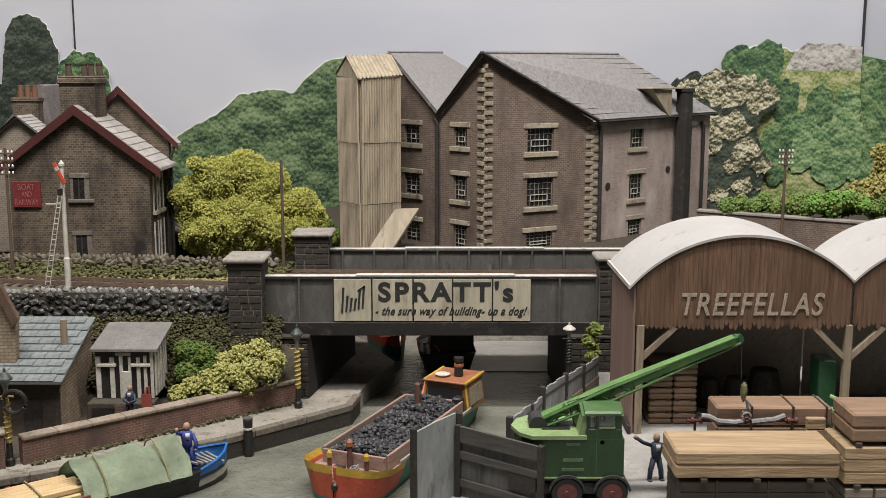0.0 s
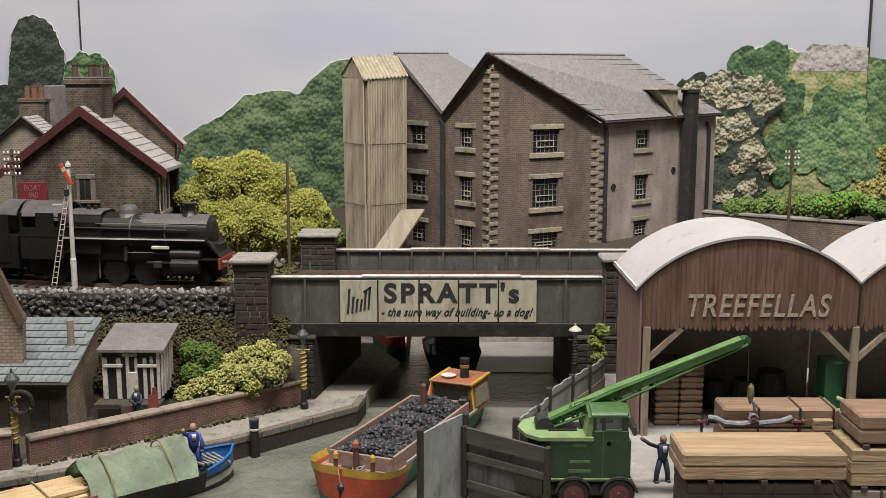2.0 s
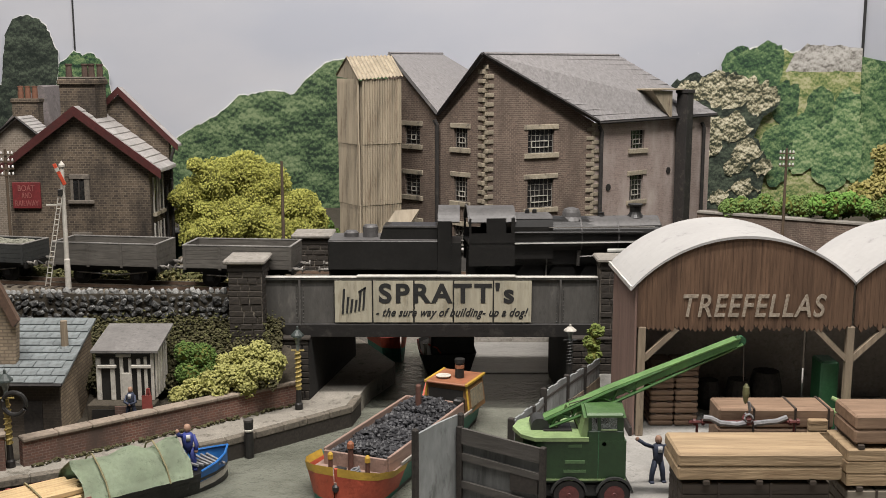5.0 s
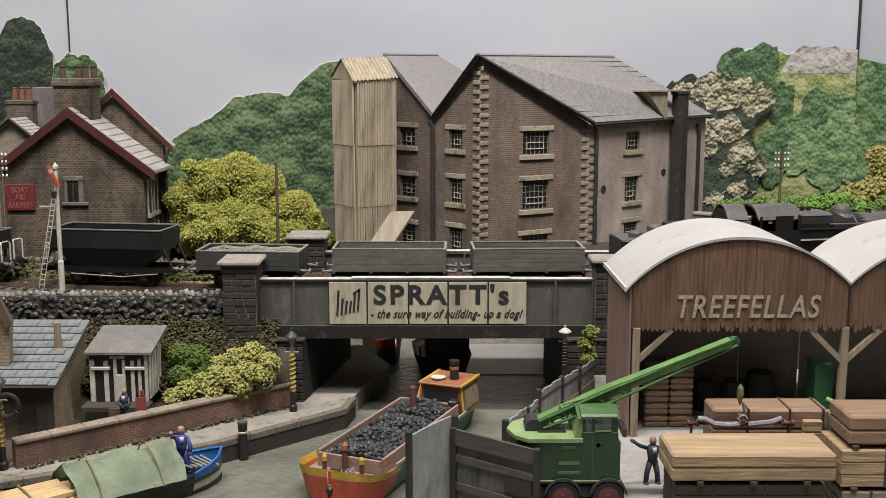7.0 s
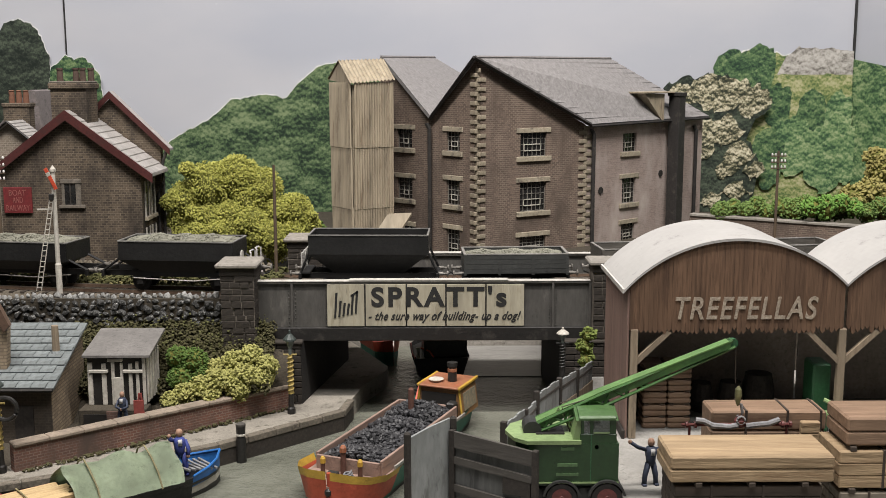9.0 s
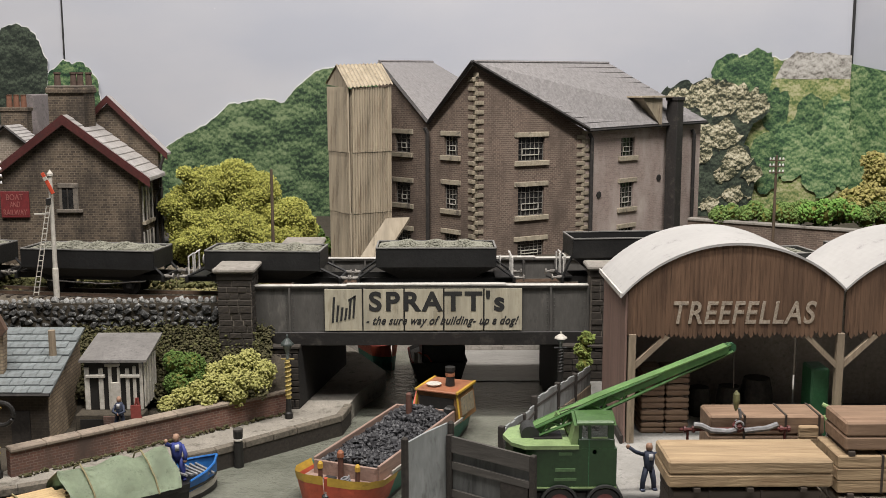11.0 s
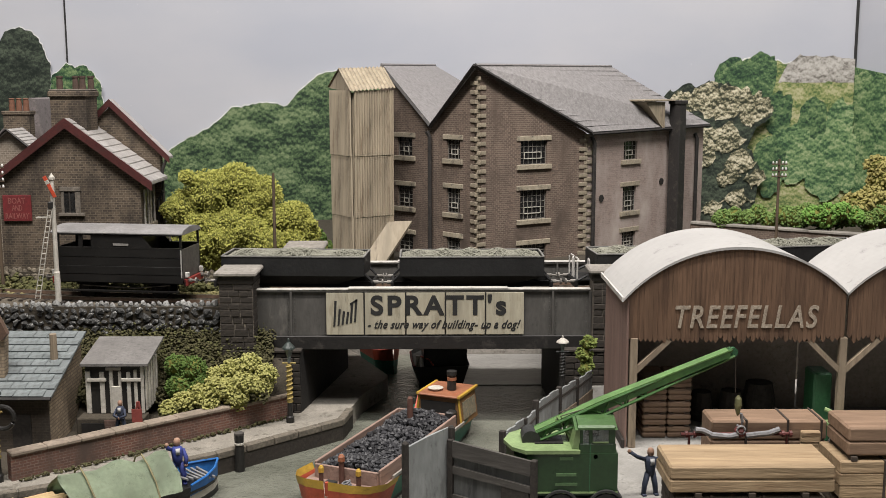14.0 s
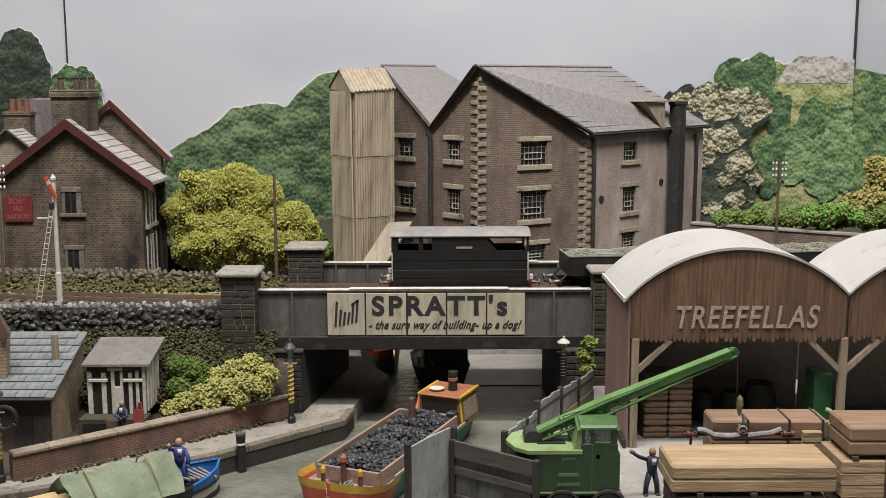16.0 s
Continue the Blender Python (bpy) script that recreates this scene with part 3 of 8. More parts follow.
def mill():
    p1, p2, p3, p4 = (-0.59, 93.74), (3.45, 89.38), (13.25, 94.83), (26.5, 106.82)
    p0 = (-5.0, 98.2)
    base, eave = 7.6, 18.5
    root = thing("mill", p2[0], p2[1], base, 0, "weathered brown brick mill with stone quoins and slate roofs", "mill")
    ox, oy = p2

    def rel(p, z=0):
        return (p[0] - ox, p[1] - oy, z)

    h = lambda z: z - base
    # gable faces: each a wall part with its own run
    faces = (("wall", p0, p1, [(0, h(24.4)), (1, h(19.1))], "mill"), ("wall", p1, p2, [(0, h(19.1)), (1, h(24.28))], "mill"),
             ("wall", p2, p3, [(0, h(24.28)), (1, h(18.55))], "mill"), ("wall", p3, p4, [(0, h(18.4)), (1, h(18.5))], "mill_side_lit"))
    windows = (((2.17, 4.12, ((16.5, 18.15), (11.94, 13.82), (7.65, 9.5)), 3), (2.21, 3.83, ((16.5, 18.15), (11.89, 14.0), (7.65, 9.75)), 4),
                (4.3, 7.0, ((16.0, 18.02), (11.27, 13.78), (7.65, 9.05)), 6), (5.3, 7.3, ((15.9, 17.6), (11.14, 13.45), (7.65, 9.2)), 4)))
    walls = []
    for (name, a, b, tops, m), (x0, x1, floors, n) in zip(faces, windows):
        rz, run = wall_axes(a, b)
        holes = [(x0, x1, h(lo), h(hi)) for lo, hi in floors]
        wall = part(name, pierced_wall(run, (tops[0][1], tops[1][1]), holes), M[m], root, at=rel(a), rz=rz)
        for k, q in enumerate(holes):
            window_unit(wall, *q, cols=n, rows=4 if k == 0 else 5, lintel=not (m == "mill_side_lit" and k == 0))
        walls.append((wall, run))
    (wa, ra), (wb, rb), (wc, rc), (wd, rd) = walls
    # quoins: alternate long and short blocks on both sides of the two corners
    q = part("quoin", box(0, 0.85, -0.10, 0.15, 0, 0.36, 0.03), M["quoin"], wc, at=(0, 0, 0))
    long_me = q.data
    short_me = bpy.data.meshes.new("quoin")
    s_b = box(0, 0.5, -0.05, 0.15, 0, 0.36, 0.03)
    bmesh.ops.scale(s_b, vec=(U, U, U), verts=s_b.verts)
    s_b.to_mesh(short_me)
    s_b.free()
    for wall, run, at_end, top, start in ((wc, rc, False, 23.0, 0.1), (wb, rb, True, 23.0, 0.485), (wc, rc, True, 17.9, 0.1), (wd, rd, False, 17.7, 0.485)):
        z = start
        while z < h(top):
            from_mesh("quoin", long_me, M["quoin"], wall, at=((run - 0.79) if at_end else -0.06, 0, z))
            from_mesh("quoin", short_me, M["quoin"], wall, at=((run - 0.22) if at_end else -0.28, 0, z + 0.385))
            z += 0.77
    # roofs: slopes as slabs between their corner points
    ridge_a, ridge_b = (3.15, 89.0, 24.25), (16.7, 104.6, 24.35)
    v_a, v_b = (-0.6, 93.4, 19.15), (9, 112, 19.15)
    e_a, e_b = (13.5, 94.4, 18.5), (26.9, 106.5, 18.75)
    r2_a, r2_b = (-4.9, 98.0, 24.35), (-0.1, 110.0, 24.5)

    def slab(name, quad, thick=0.16, m="slate"):
        bm = bmesh.new()
        n = (Vector(quad[1]) - Vector(quad[0])).cross(Vector(quad[3]) - Vector(quad[0])).normalized()
        if n.z < 0:
            n = -n
        lo = [bm.verts.new(Vector(q) - Vector((ox, oy, base))) for q in quad]
        hi = [bm.verts.new(v.co + n * thick) for v in lo]
        bm.faces.new(lo[::-1]), bm.faces.new(hi)
        for i in range(4):
            bm.faces.new((lo[i], lo[(i + 1) % 4], hi[(i + 1) % 4], hi[i]))
        return part(name, bm, M[m], root)

    main = slab("roof", (ridge_a, ridge_b, e_b, e_a))
    slab("roof", (ridge_a, ridge_b, v_b, v_a))
    slab("roof", (r2_a, r2_b, v_b, v_a))
    # slate courses on the seen slope
    A, B, C, D = (Vector(q) for q in (ridge_a, ridge_b, e_b, e_a))
    n = (B - A).cross(D - A).normalized()
    n = n if n.z > 0 else -n
    org = Vector((ox, oy, base))
    for k in range(12):
        f0, f1 = k / 12, (k + 0.96) / 12
        bm = bmesh.new()
        l0, r0, l1, r1 = A.lerp(D, f0), B.lerp(C, f0), A.lerp(D, f1), B.lerp(C, f1)
        vs = [bm.verts.new(p - org + n * d) for p, d in ((l0, 0.17), (r0, 0.17), (r1, 0.235), (l1, 0.235), (l1, 0.15), (r1, 0.15))]
        bm.faces.new(vs[:4]), bm.faces.new((vs[3], vs[2], vs[5], vs[4]))
        part("slate_course", bm, M["slate"], main)
    tube([A - org + n * 0.2, B - org + n * 0.2], 0.13, 6, bm=(rb_ := bmesh.new()))
    part("ridge_tiles", rb_, M["slate"], main)
    tube([Vector(r2_a) - org + Vector((0, 0, 0.2)), Vector(r2_b) - org + Vector((0, 0, 0.2))], 0.13, 6, bm=(rb_ := bmesh.new()))
    part("ridge_tiles", rb_, M["slate"], main)
    # barge boards along the raking edges
    for a, b in ((ridge_a, e_a), (ridge_a, v_a), (r2_a, v_a)):
        a, b = Vector(a) - org + Vector((0, -0.12, -0.02)), Vector(b) - org + Vector((0, -0.12, -0.02))
        part("verge_board", tube([a + Vector((0, -0.12, 0.1)), b + Vector((0.1, -0.16, 0.1))], 0.19, 4), M["iron_dark"], root)
    # gutter and downpipes
    part("gutter", tube([D - org + Vector((0.1, -0.2, -0.05)), C - org + Vector((0.1, -0.2, -0.05))], 0.13, 6), M["iron_dark"], root)
    for x, y, top in ((-0.55, 93.1, 18.8), (14.0, 95.05, 18.2), (25.6, 105.6, 18.0)):
        part("downpipe", tube([(x - ox, y - oy, 0.1), (x - ox, y - oy, h(top) - 0.5), (x - ox - 0.25, y - oy, h(top))], 0.18, 8), M["iron_dark"], root)
    # tie plates
    for f, z in ((0.12, 12.6), (0.62, 13.6)):
        part("tie_plate", lathe([(0.32, -0.06), (0.32, 0.0), (0.12, 0.03)], 10, axis="y", at=(0, 0, 0)), M["iron_dark"], wd, at=(rd * f, -0.03, h(z)))
    # flue and hoist box
    part("flue", box(-0.55, 0.5, -0.6, 0.6, 0, h(21.0), 0.05), M["iron_dark"], root, at=rel((22.9, 102.2)), rz=42)
    part("flue_cap", box(-0.65, 0.6, -0.7, 0.7, 0, 0.35, 0.05), M["iron_dark"], root, at=(22.9 - ox, 102.2 - oy, h(20.9)), rz=42)
    part("hoist_box", prism([(0, 0), (2.6, -2.6), (2.6, 0.15), (0, 0.15)], 0, 1.6), M["tin"], root, at=(19.4 - ox, 99.6 - oy, h(21.0)), rz=38)
    part("hoist_roof", box(-0.5, 3.9, -0.35, 2.0, 0, 0.16, 0.02), M["tin"], root, at=(19.2 - ox, 99.5 - oy, h(21.2)), rz=38)


mill()


def corrugated(run, height, pitch=0.24, depth=0.075):
    """A corrugated sheet standing on x, facing -y."""
    bm = bmesh.new()
    n = int(run / pitch * 4)
    lo, hi = [], []
    for i in range(n + 1):
        x = run * i / n
        y = depth * math.sin(x / pitch * math.tau)
        lo.append(bm.verts.new((x, y, 0)))
        hi.append(bm.verts.new((x, y + 0.0, height)))
    for i in range(n):
        bm.faces.new((lo[i], lo[i + 1], hi[i + 1], hi[i]))
    return bm


M["chute_wood"] = mat("pale_boarded_chute", (0.40, 0.345, 0.26), (0.31, 0.26, 0.19), 0.8, stretch=(1, 0.15, 0.15))


def tower():
    a, b, c = (-8.9, 92.4), (-6.86, 89.4), (-3.72, 91.56)
    base = 7.6
    root = thing("hoist_tower", b[0], b[1], base, 0, "tall corrugated iron hoist tower with streaked cream paint", "tower")
    d = (a[0] + c[0] - b[0], a[1] + c[1] - b[1])
    rel = lambda p: (p[0] - b[0], p[1] - b[1])
    part("core", prism([rel(a), rel(b), rel(c), rel(d)], 0, 14.5, "z"), M["tin"], root)
    levels = (0.0, 4.15, 9.3, 14.6)
    for p, q in ((a, b), (b, c)):
        rz, run = wall_axes(p, q)
        nx, ny = math.sin(math.radians(rz)), -math.cos(math.radians(rz))
        for z0, z1 in zip(levels, levels[1:]):
            part("sheet", corrugated(run, z1 - z0 + 0.12), M["tin"], root, at=(p[0] - b[0] + nx * (0.11 + 0.012 * z0), p[1] - b[1] + ny * (0.11 + 0.012 * z0), z0), rz=rz)
    # mono-pitch roof with a raised left gable
    rz, run = wall_axes(b, c)
    bm = bmesh.new()
    org = Vector((b[0], b[1], base))
    hi0, hi1 = Vector((-8.2, 91.3, 24.15)) - org, Vector((-4.5, 93.9, 24.3)) - org
    lo0, lo1 = Vector((-7.0, 88.9, 22.25)) - org, Vector((-3.4, 91.3, 22.55)) - org
    n = 48
    top, bot = [], []
    for i in range(n + 1):
        w_ = Vector((0, 0, 0.07 * math.sin(i * math.tau / 4)))
        top.append(bm.verts.new(hi0.lerp(hi1, i / n) + w_))
        bot.append(bm.verts.new(lo0.lerp(lo1, i / n) + w_))
    for i in range(n):
        bm.faces.new((top[i], top[i + 1], bot[i + 1], bot[i]))
    roof = part("roof", bm, M["tin"], root)
    bk0, bk1 = Vector((-9.3, 93.0, 22.6)) - org, Vector((-5.6, 95.6, 22.7)) - org
    bm = bmesh.new()
    bm.faces.new([bm.verts.new(v - Vector((0, 0, 0.03))) for v in (hi0, hi1, bk1, bk0)])
    part("back_roof", bm, M["tin"], roof)
    bm = bmesh.new()
    bm.faces.new([bm.verts.new(v - Vector((-0.1, -0.1, 0.1))) for v in (hi0, lo0, bk0)])
    part("gable", bm, M["tin"], roof)
    # sloping covered chute
    top0, top1 = Vector((-4.1, 91.2, 11.2)) - org, Vector((-2.1, 92.4, 11.1)) - org
    bot0, bot1 = Vector((-6.4, 87.2, 8.0)) - org, Vector((-4.4, 87.5, 8.0)) - org
    bm = bmesh.new()
    quad = (top0, top1, bot1, bot0)
    hi = [bm.verts.new(v) for v in quad]
    lo = [bm.verts.new(v + Vector((0, 0.1, -0.25))) for v in quad]
    bm.faces.new(hi), bm.faces.new(lo[::-1])
    for i in range(4):
        bm.faces.new((hi[i], hi[(i + 1) % 4], lo[(i + 1) % 4], lo[i]))
    part("chute", bm, M["chute_wood"], root)


tower()

# ---- bridge ----


# ironwork darkened for the shadow below the web, with real grime on it
M["flange_black"] = mat("shaded_flange", (0.02, 0.018, 0.017), (0.013, 0.012, 0.011), 0.6, dirt=(0.04, 0.036, 0.032))


def girder(name, y, x0, x1, z0, z1, label, bays, ends=True, flip=1):
    root = thing(name, (x0 + x1) / 2, y, z0, 0, label, "bridge girder")
    L, H = (x1 - x0) / 2, z1 - z0
    web = part("web", box(-L, L, -0.08, 0.12, 0, H), M["iron"], root)
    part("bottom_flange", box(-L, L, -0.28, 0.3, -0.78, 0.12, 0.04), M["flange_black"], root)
    part("top_flange", box(-L, L, -0.24, 0.3, H, H + 0.12, 0.02), M["iron"], root)
    part("top_edge", box(-L, L, -0.27, 0.28, H + 0.12, H + 0.20, 0.02), M["white_edge"], root)
    part("raised_edge", box(-4.8, 5.6, -0.30, 0.30, H + 0.20, H + 0.27, 0.02), M["white_edge"], root)
    for i in range(bays + 1):
        x = -L + 2 * L * i / bays
        st = part("stiffener", box(x - 0.07, x + 0.07, -0.24, -0.05, 0.1, H, 0.015), M["iron"], root)
        if name == "front_girder":
            for sx in (-0.22, 0.22):
                bm = bmesh.new()
                for k in range(11):
                    lathe([(0.035, 0), (0.03, -0.035), (0.012, -0.05)], 6, bm, (x + sx, -0.08, 0.22 + k * (H - 0.4) / 10), "y")
                part("rivets", bm, M["iron"], st)
    return root


front = girder("front_girder", 69.0, -11.9, 10.1, 6.4, 9.45, "grey riveted plate girder with white top edge and advert", 9)
girder("rear_girder", 79.2, -9.9, 13.8, 7.2, 9.55, "grey riveted plate girder with white top edge", 10)


def advert():
    root = thing("advert_sign", -0.9, 68.72, 6.62, 0, "cream enamel advert boards with black lettering on the girder", "sign")
    x0 = -7.2 + 0.9
    edges = [0, 2.53, 5.24, 7.83, 10.45, 13.0]
    for a, b in zip(edges, edges[1:]):
        part("board", box(x0 + a + 0.05, x0 + b - 0.05, -0.02, 0.06, 0.0, 2.78, 0.01), M["sign"], root)
    # the small maker's mark becomes plain slanted bars
    for k in range(6):
        hgt = (1.7, 1.1, 0.9, 0.8, 1.3, 1.5)[k]
        part("mark_bar", prism([(0, 0), (0.13, 0), (0.25, hgt), (0.1, hgt)], -0.05, -0.022), M["ink"], root, at=(x0 + 0.5 + k * 0.27, 0, 0.55 + 0.06 * k))
    part("mark_bar", prism([(0, 0), (0.5, 0.3), (0.5, 0.45), (0, 0.15)], -0.05, -0.022), M["ink"], root, at=(x0 + 1.6, 0, 1.95))
    text_part("SPRATT's", 1.74, x0 + 2.95, 1.36, M["ink"], root, (0, -0.03, 0), width=8.85, bold=0.06, gap=1.25)
    text_part("- the sure way of building- up a dog!", 0.78, x0 + 2.75, 0.42, M["ink"], root, (0, -0.03, 0), shear=0.45, width=10.0, bold=0.02, gap=1.1)


advert()


def block_wall(parent, x0, x1, z0, z1, y, rowh, wmin, wmax, material, seed, name="stone", face=1, depth=0.12, axis="x"):
    """Courses of separate stones with recessed joints on one face."""
    rng = random.Random(seed)
    pool = {}
    z = z0
    while z < z1 - 0.1:
        hh = min(rowh * rng.uniform(0.9, 1.1), z1 - z)
        x = x0
        while x < x1 - 0.05:
            w_ = min(rng.uniform(wmin, wmax), x1 - x)
            if x1 - x - w_ < wmin * 0.5:
                w_ = x1 - x
            key = (round(w_, 1), round(hh, 1))
            if key not in pool:
                bm = box(-key[0] / 2 + 0.028, key[0] / 2 - 0.028, -depth / 2, depth / 2, -key[1] / 2 + 0.028, key[1] / 2 - 0.028, 0.025)
                bmesh.ops.scale(bm, vec=(U, U, U), verts=bm.verts)
                me = bpy.data.meshes.new(name)
                bm.to_mesh(me)
                bm.free()
                pool[key] = me
            cx, cz, dy = x + w_ / 2, z + hh / 2, rng.uniform(-0.03, 0.03)
            if axis == "x":
                from_mesh(name, pool[key], material, parent, at=(cx, y + dy, cz))
            else:
                from_mesh(name, pool[key], material, parent, at=(y + dy, cx, cz), rz=90)
            x += w_
        z += hh


def pier(x0, x1, y0, y1, z0, z1, label, seed, side=True):
    cx, cy = (x0 + x1) / 2, (y0 + y1) / 2
    root = thing("bridge_pier", cx, cy, z0, 0, label, "pier", "bridge piers")
    a, b, H = (x1 - x0) / 2, (y1 - y0) / 2, z1 - z0
    body = part("body", box(-a, a, -b, b, 0, H), M["mortar"], root)
    block_wall(body, -a, a, 0, H - 0.5, -b, 0.42, 0.55, 1.0, M["stone"], seed)
    if side:
        block_wall(body, -b, b, 0, H - 0.5, a, 0.42, 0.55, 1.0, M["stone"], seed + 1, axis="y")
    part("string_course", box(-a - 0.08, a + 0.08, -b - 0.08, b + 0.08, H - 0.5, H, 0.05), M["stone"], root)
    part("cap", box(-a - 0.3, a + 0.3, -b - 0.3, b + 0.3, H, H + 0.32, 0.1), M["cap"], root)


pier(-13.85, -11.72, 67.6, 70.1, 5.5, 10.7, "dark stone bridge pier with pale capstone", 5)
pier(-10.95, -8.5, 78.2, 80.6, 7.0, 10.75, "dark stone pier behind the bridge with pale capstone", 7)
pier(10.2, 11.8, 68.3, 70.0, 3.0, 10.7, "dark stone end pier of the bridge", 9)


def abutments():
    for x0, x1, xb0, xb1, lab in ((-12.5, -8.85, -12.5, -6.7, "dark stone abutment with painted shade under the bridge, and towpath"), (8.25, 11.5, 8.0, 11.5, "dark stone abutment of the bridge with painted shade")):
        root = thing("abutment", x0, 68.2, 0, 0, lab, "abutment", "abutments")
        H = 5.55
        # body coloured near-black for the shade under the bridge
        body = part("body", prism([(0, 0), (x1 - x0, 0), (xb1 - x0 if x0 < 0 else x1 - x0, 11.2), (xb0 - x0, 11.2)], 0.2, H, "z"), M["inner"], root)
        block_wall(body, 0, x1 - x0, 0.3, H, -0.02, 0.45, 0.6, 1.1, M["stone"], 21 if x0 < 0 else 22)
        part("ledge", box(-0.05, x1 - x0 + 0.1, -0.15, 1.0, H, H + 0.2, 0.05), M["stone"], root)
    deck = part("bridge_deck", box(-12, 11.5, 69.32, 79.0, 5.9, 7.65), M["iron_dark"])
    tagged(deck, "dark bridge deck carrying the tracks over the canal", "bridge deck", kind="structure")
    end = part("canal_wall", box(-8, 9.2, 88.4, 88.9, -0.4, 7.7), M["cap"])
    tagged(end, "pale stone wall at the end of the canal basin", "wall", kind="structure")


abutments()

# ---- tracks ----
RAD, TRACK_Y, RAIL_Z = 150.0, 71.7, 8.4


def on_track(s, r=RAD, y0=TRACK_Y):
    a = s / RAD
    yc = y0 + RAD
    return r * math.sin(a), yc - r * math.cos(a), math.degrees(a)


def track(y_off, label):
    root = thing("railway_track", 0, 0, 0, 0, label, "track", "railway tracks")
    lo, hi = -168, 130
    bm = bmesh.new()
    prof = ((-2.0, 7.65), (-1.5, 8.12), (1.5, 8.12), (2.0, 7.65))
    rows = []
    for i in range(150):
        s = lo + (hi - lo) * i / 149
        rows.append([bm.verts.new((*on_track(s, RAD - y_off - d)[:2], z)) for d, z in prof])
    for p, q in zip(rows, rows[1:]):
        for k in range(3):
            bm.faces.new((p[k], q[k], q[k + 1], p[k + 1]))
    part("ballast_bed", bm, M["ballast"], root)
    for d in (-0.825, 0.825):
        for wdt, z0, z1, m, nm in ((0.06, 8.16, 8.37, "rail", "rail"), (0.05, 8.37, 8.4, "railtop", "rail_head")):
            bm = bmesh.new()
            rows = []
            for i in range(150):
                s = lo + (hi - lo) * i / 149
                rows.append([bm.verts.new((*on_track(s, RAD - y_off - d + e)[:2], z)) for e, z in ((-wdt, z0), (-wdt, z1), (wdt, z1), (wdt, z0))])
            for p, q in zip(rows, rows[1:]):
                for k in range(3):
                    bm.faces.new((p[k], q[k], q[k + 1], p[k + 1]))
            part(nm, bm, M[m], root)
    one = None
    rest = bmesh.new()
    for k in range(360):
        s = lo + (hi - lo) * (k + 0.5) / 360
        x, y, a = on_track(s, RAD - y_off)
        if -42 < s < -8:
            if one is None:
                one = part("sleeper", box(-0.16, 0.16, -1.6, 1.6, 8.05, 8.17), M["sleeper"], root, at=(x, y, 0), rz=a)
            else:
                from_mesh("sleeper", one.data, M["sleeper"], root, at=(x, y, 0), rz=a)
            continue
        b1 = box(-0.16, 0.16, -1.6, 1.6, 8.05, 8.17)
        b1.transform(Matrix.Translation((x, y, 0)) @ Matrix.Rotation(math.radians(a), 4, "Z"))
        me = bpy.data.meshes.new("t")
        b1.to_mesh(me)
        b1.free()
        rest.from_mesh(me)
        bpy.data.meshes.remove(me)
    tagged(part("sleeper_run", rest, M["sleeper"], root), kind="stuff")


track(0.0, "curved railway track with rusty rails on ballast")
track(5.0, "second curved railway track with rusty rails")


def staging():
    """Plain boards that carry the tracks on beyond the scenic part."""
    for nm, lo, hi in (("staging_board", -170, -67), ("staging_board", 67, 132)):
        bm = bmesh.new()
        prev = None
        for i in range(41):
            s = lo + (hi - lo) * i / 40
            ring = [bm.verts.new((*on_track(s, RAD - d)[:2], z)) for d, z in ((-3.5, 6.4), (-3.5, 7.64), (8.5, 7.64), (8.5, 6.4))]
            if prev:
                for k in range(4):
                    bm.faces.new((prev[k], ring[k], ring[(k + 1) % 4], prev[(k + 1) % 4]))
            else:
                bm.faces.new(ring)
            prev = ring
        bm.faces.new(prev[::-1])
        tagged(part(nm, bm, M["sleeper"]), "plain dark board carrying the tracks off the scene", "board", kind="structure")


staging()

# ---- houses behind the railway ----


def gable_house(name, xc, half, y0, y1, base, eave, apex, label, wall_m, slate_m, over=1.0, front_over=0.4, boards=True):
    """A gabled house whose gable looks towards -y."""
    root = thing(name, xc, y0, base, 0, label, "house", "houses")
    H, E, D = apex - base, eave - base, y1 - y0
    wall = part("wall", prism([(-half, 0), (half, 0), (half, E), (0, H), (-half, E)], 0, D), M[wall_m], root)
    slope = (H - E) / half
    for s in (-1, 1):
        x_e, z_e = s * (half + over), E - over * slope
        pts = [(0, H), (x_e, z_e), (x_e, z_e + 0.16), (0, H + 0.16)]
        roof = part("roof", prism(pts, -front_over, D), M[slate_m], root)
        ln = math.hypot(half + over, H - z_e)
        for k in range(11):
            f0, f1 = k / 11, (k + 0.97) / 11
            p0, p1 = (x_e * f0, H + 0.17 + (z_e - H) * f0), (x_e * f1, H + 0.24 + (z_e - H) * f1)
            part("slate_course", prism([p0, p1, (p1[0], p1[1] - 0.09)], -front_over + 0.1, D), M[slate_m], roof)
        if boards:
            bb = [(0, H - 0.55), (x_e, z_e - 0.5), (x_e, z_e + 0.17), (0, H + 0.2)]
            part("barge_board", prism(bb, -front_over - 0.12, -front_over), M["maroon"], root)
    return root, wall


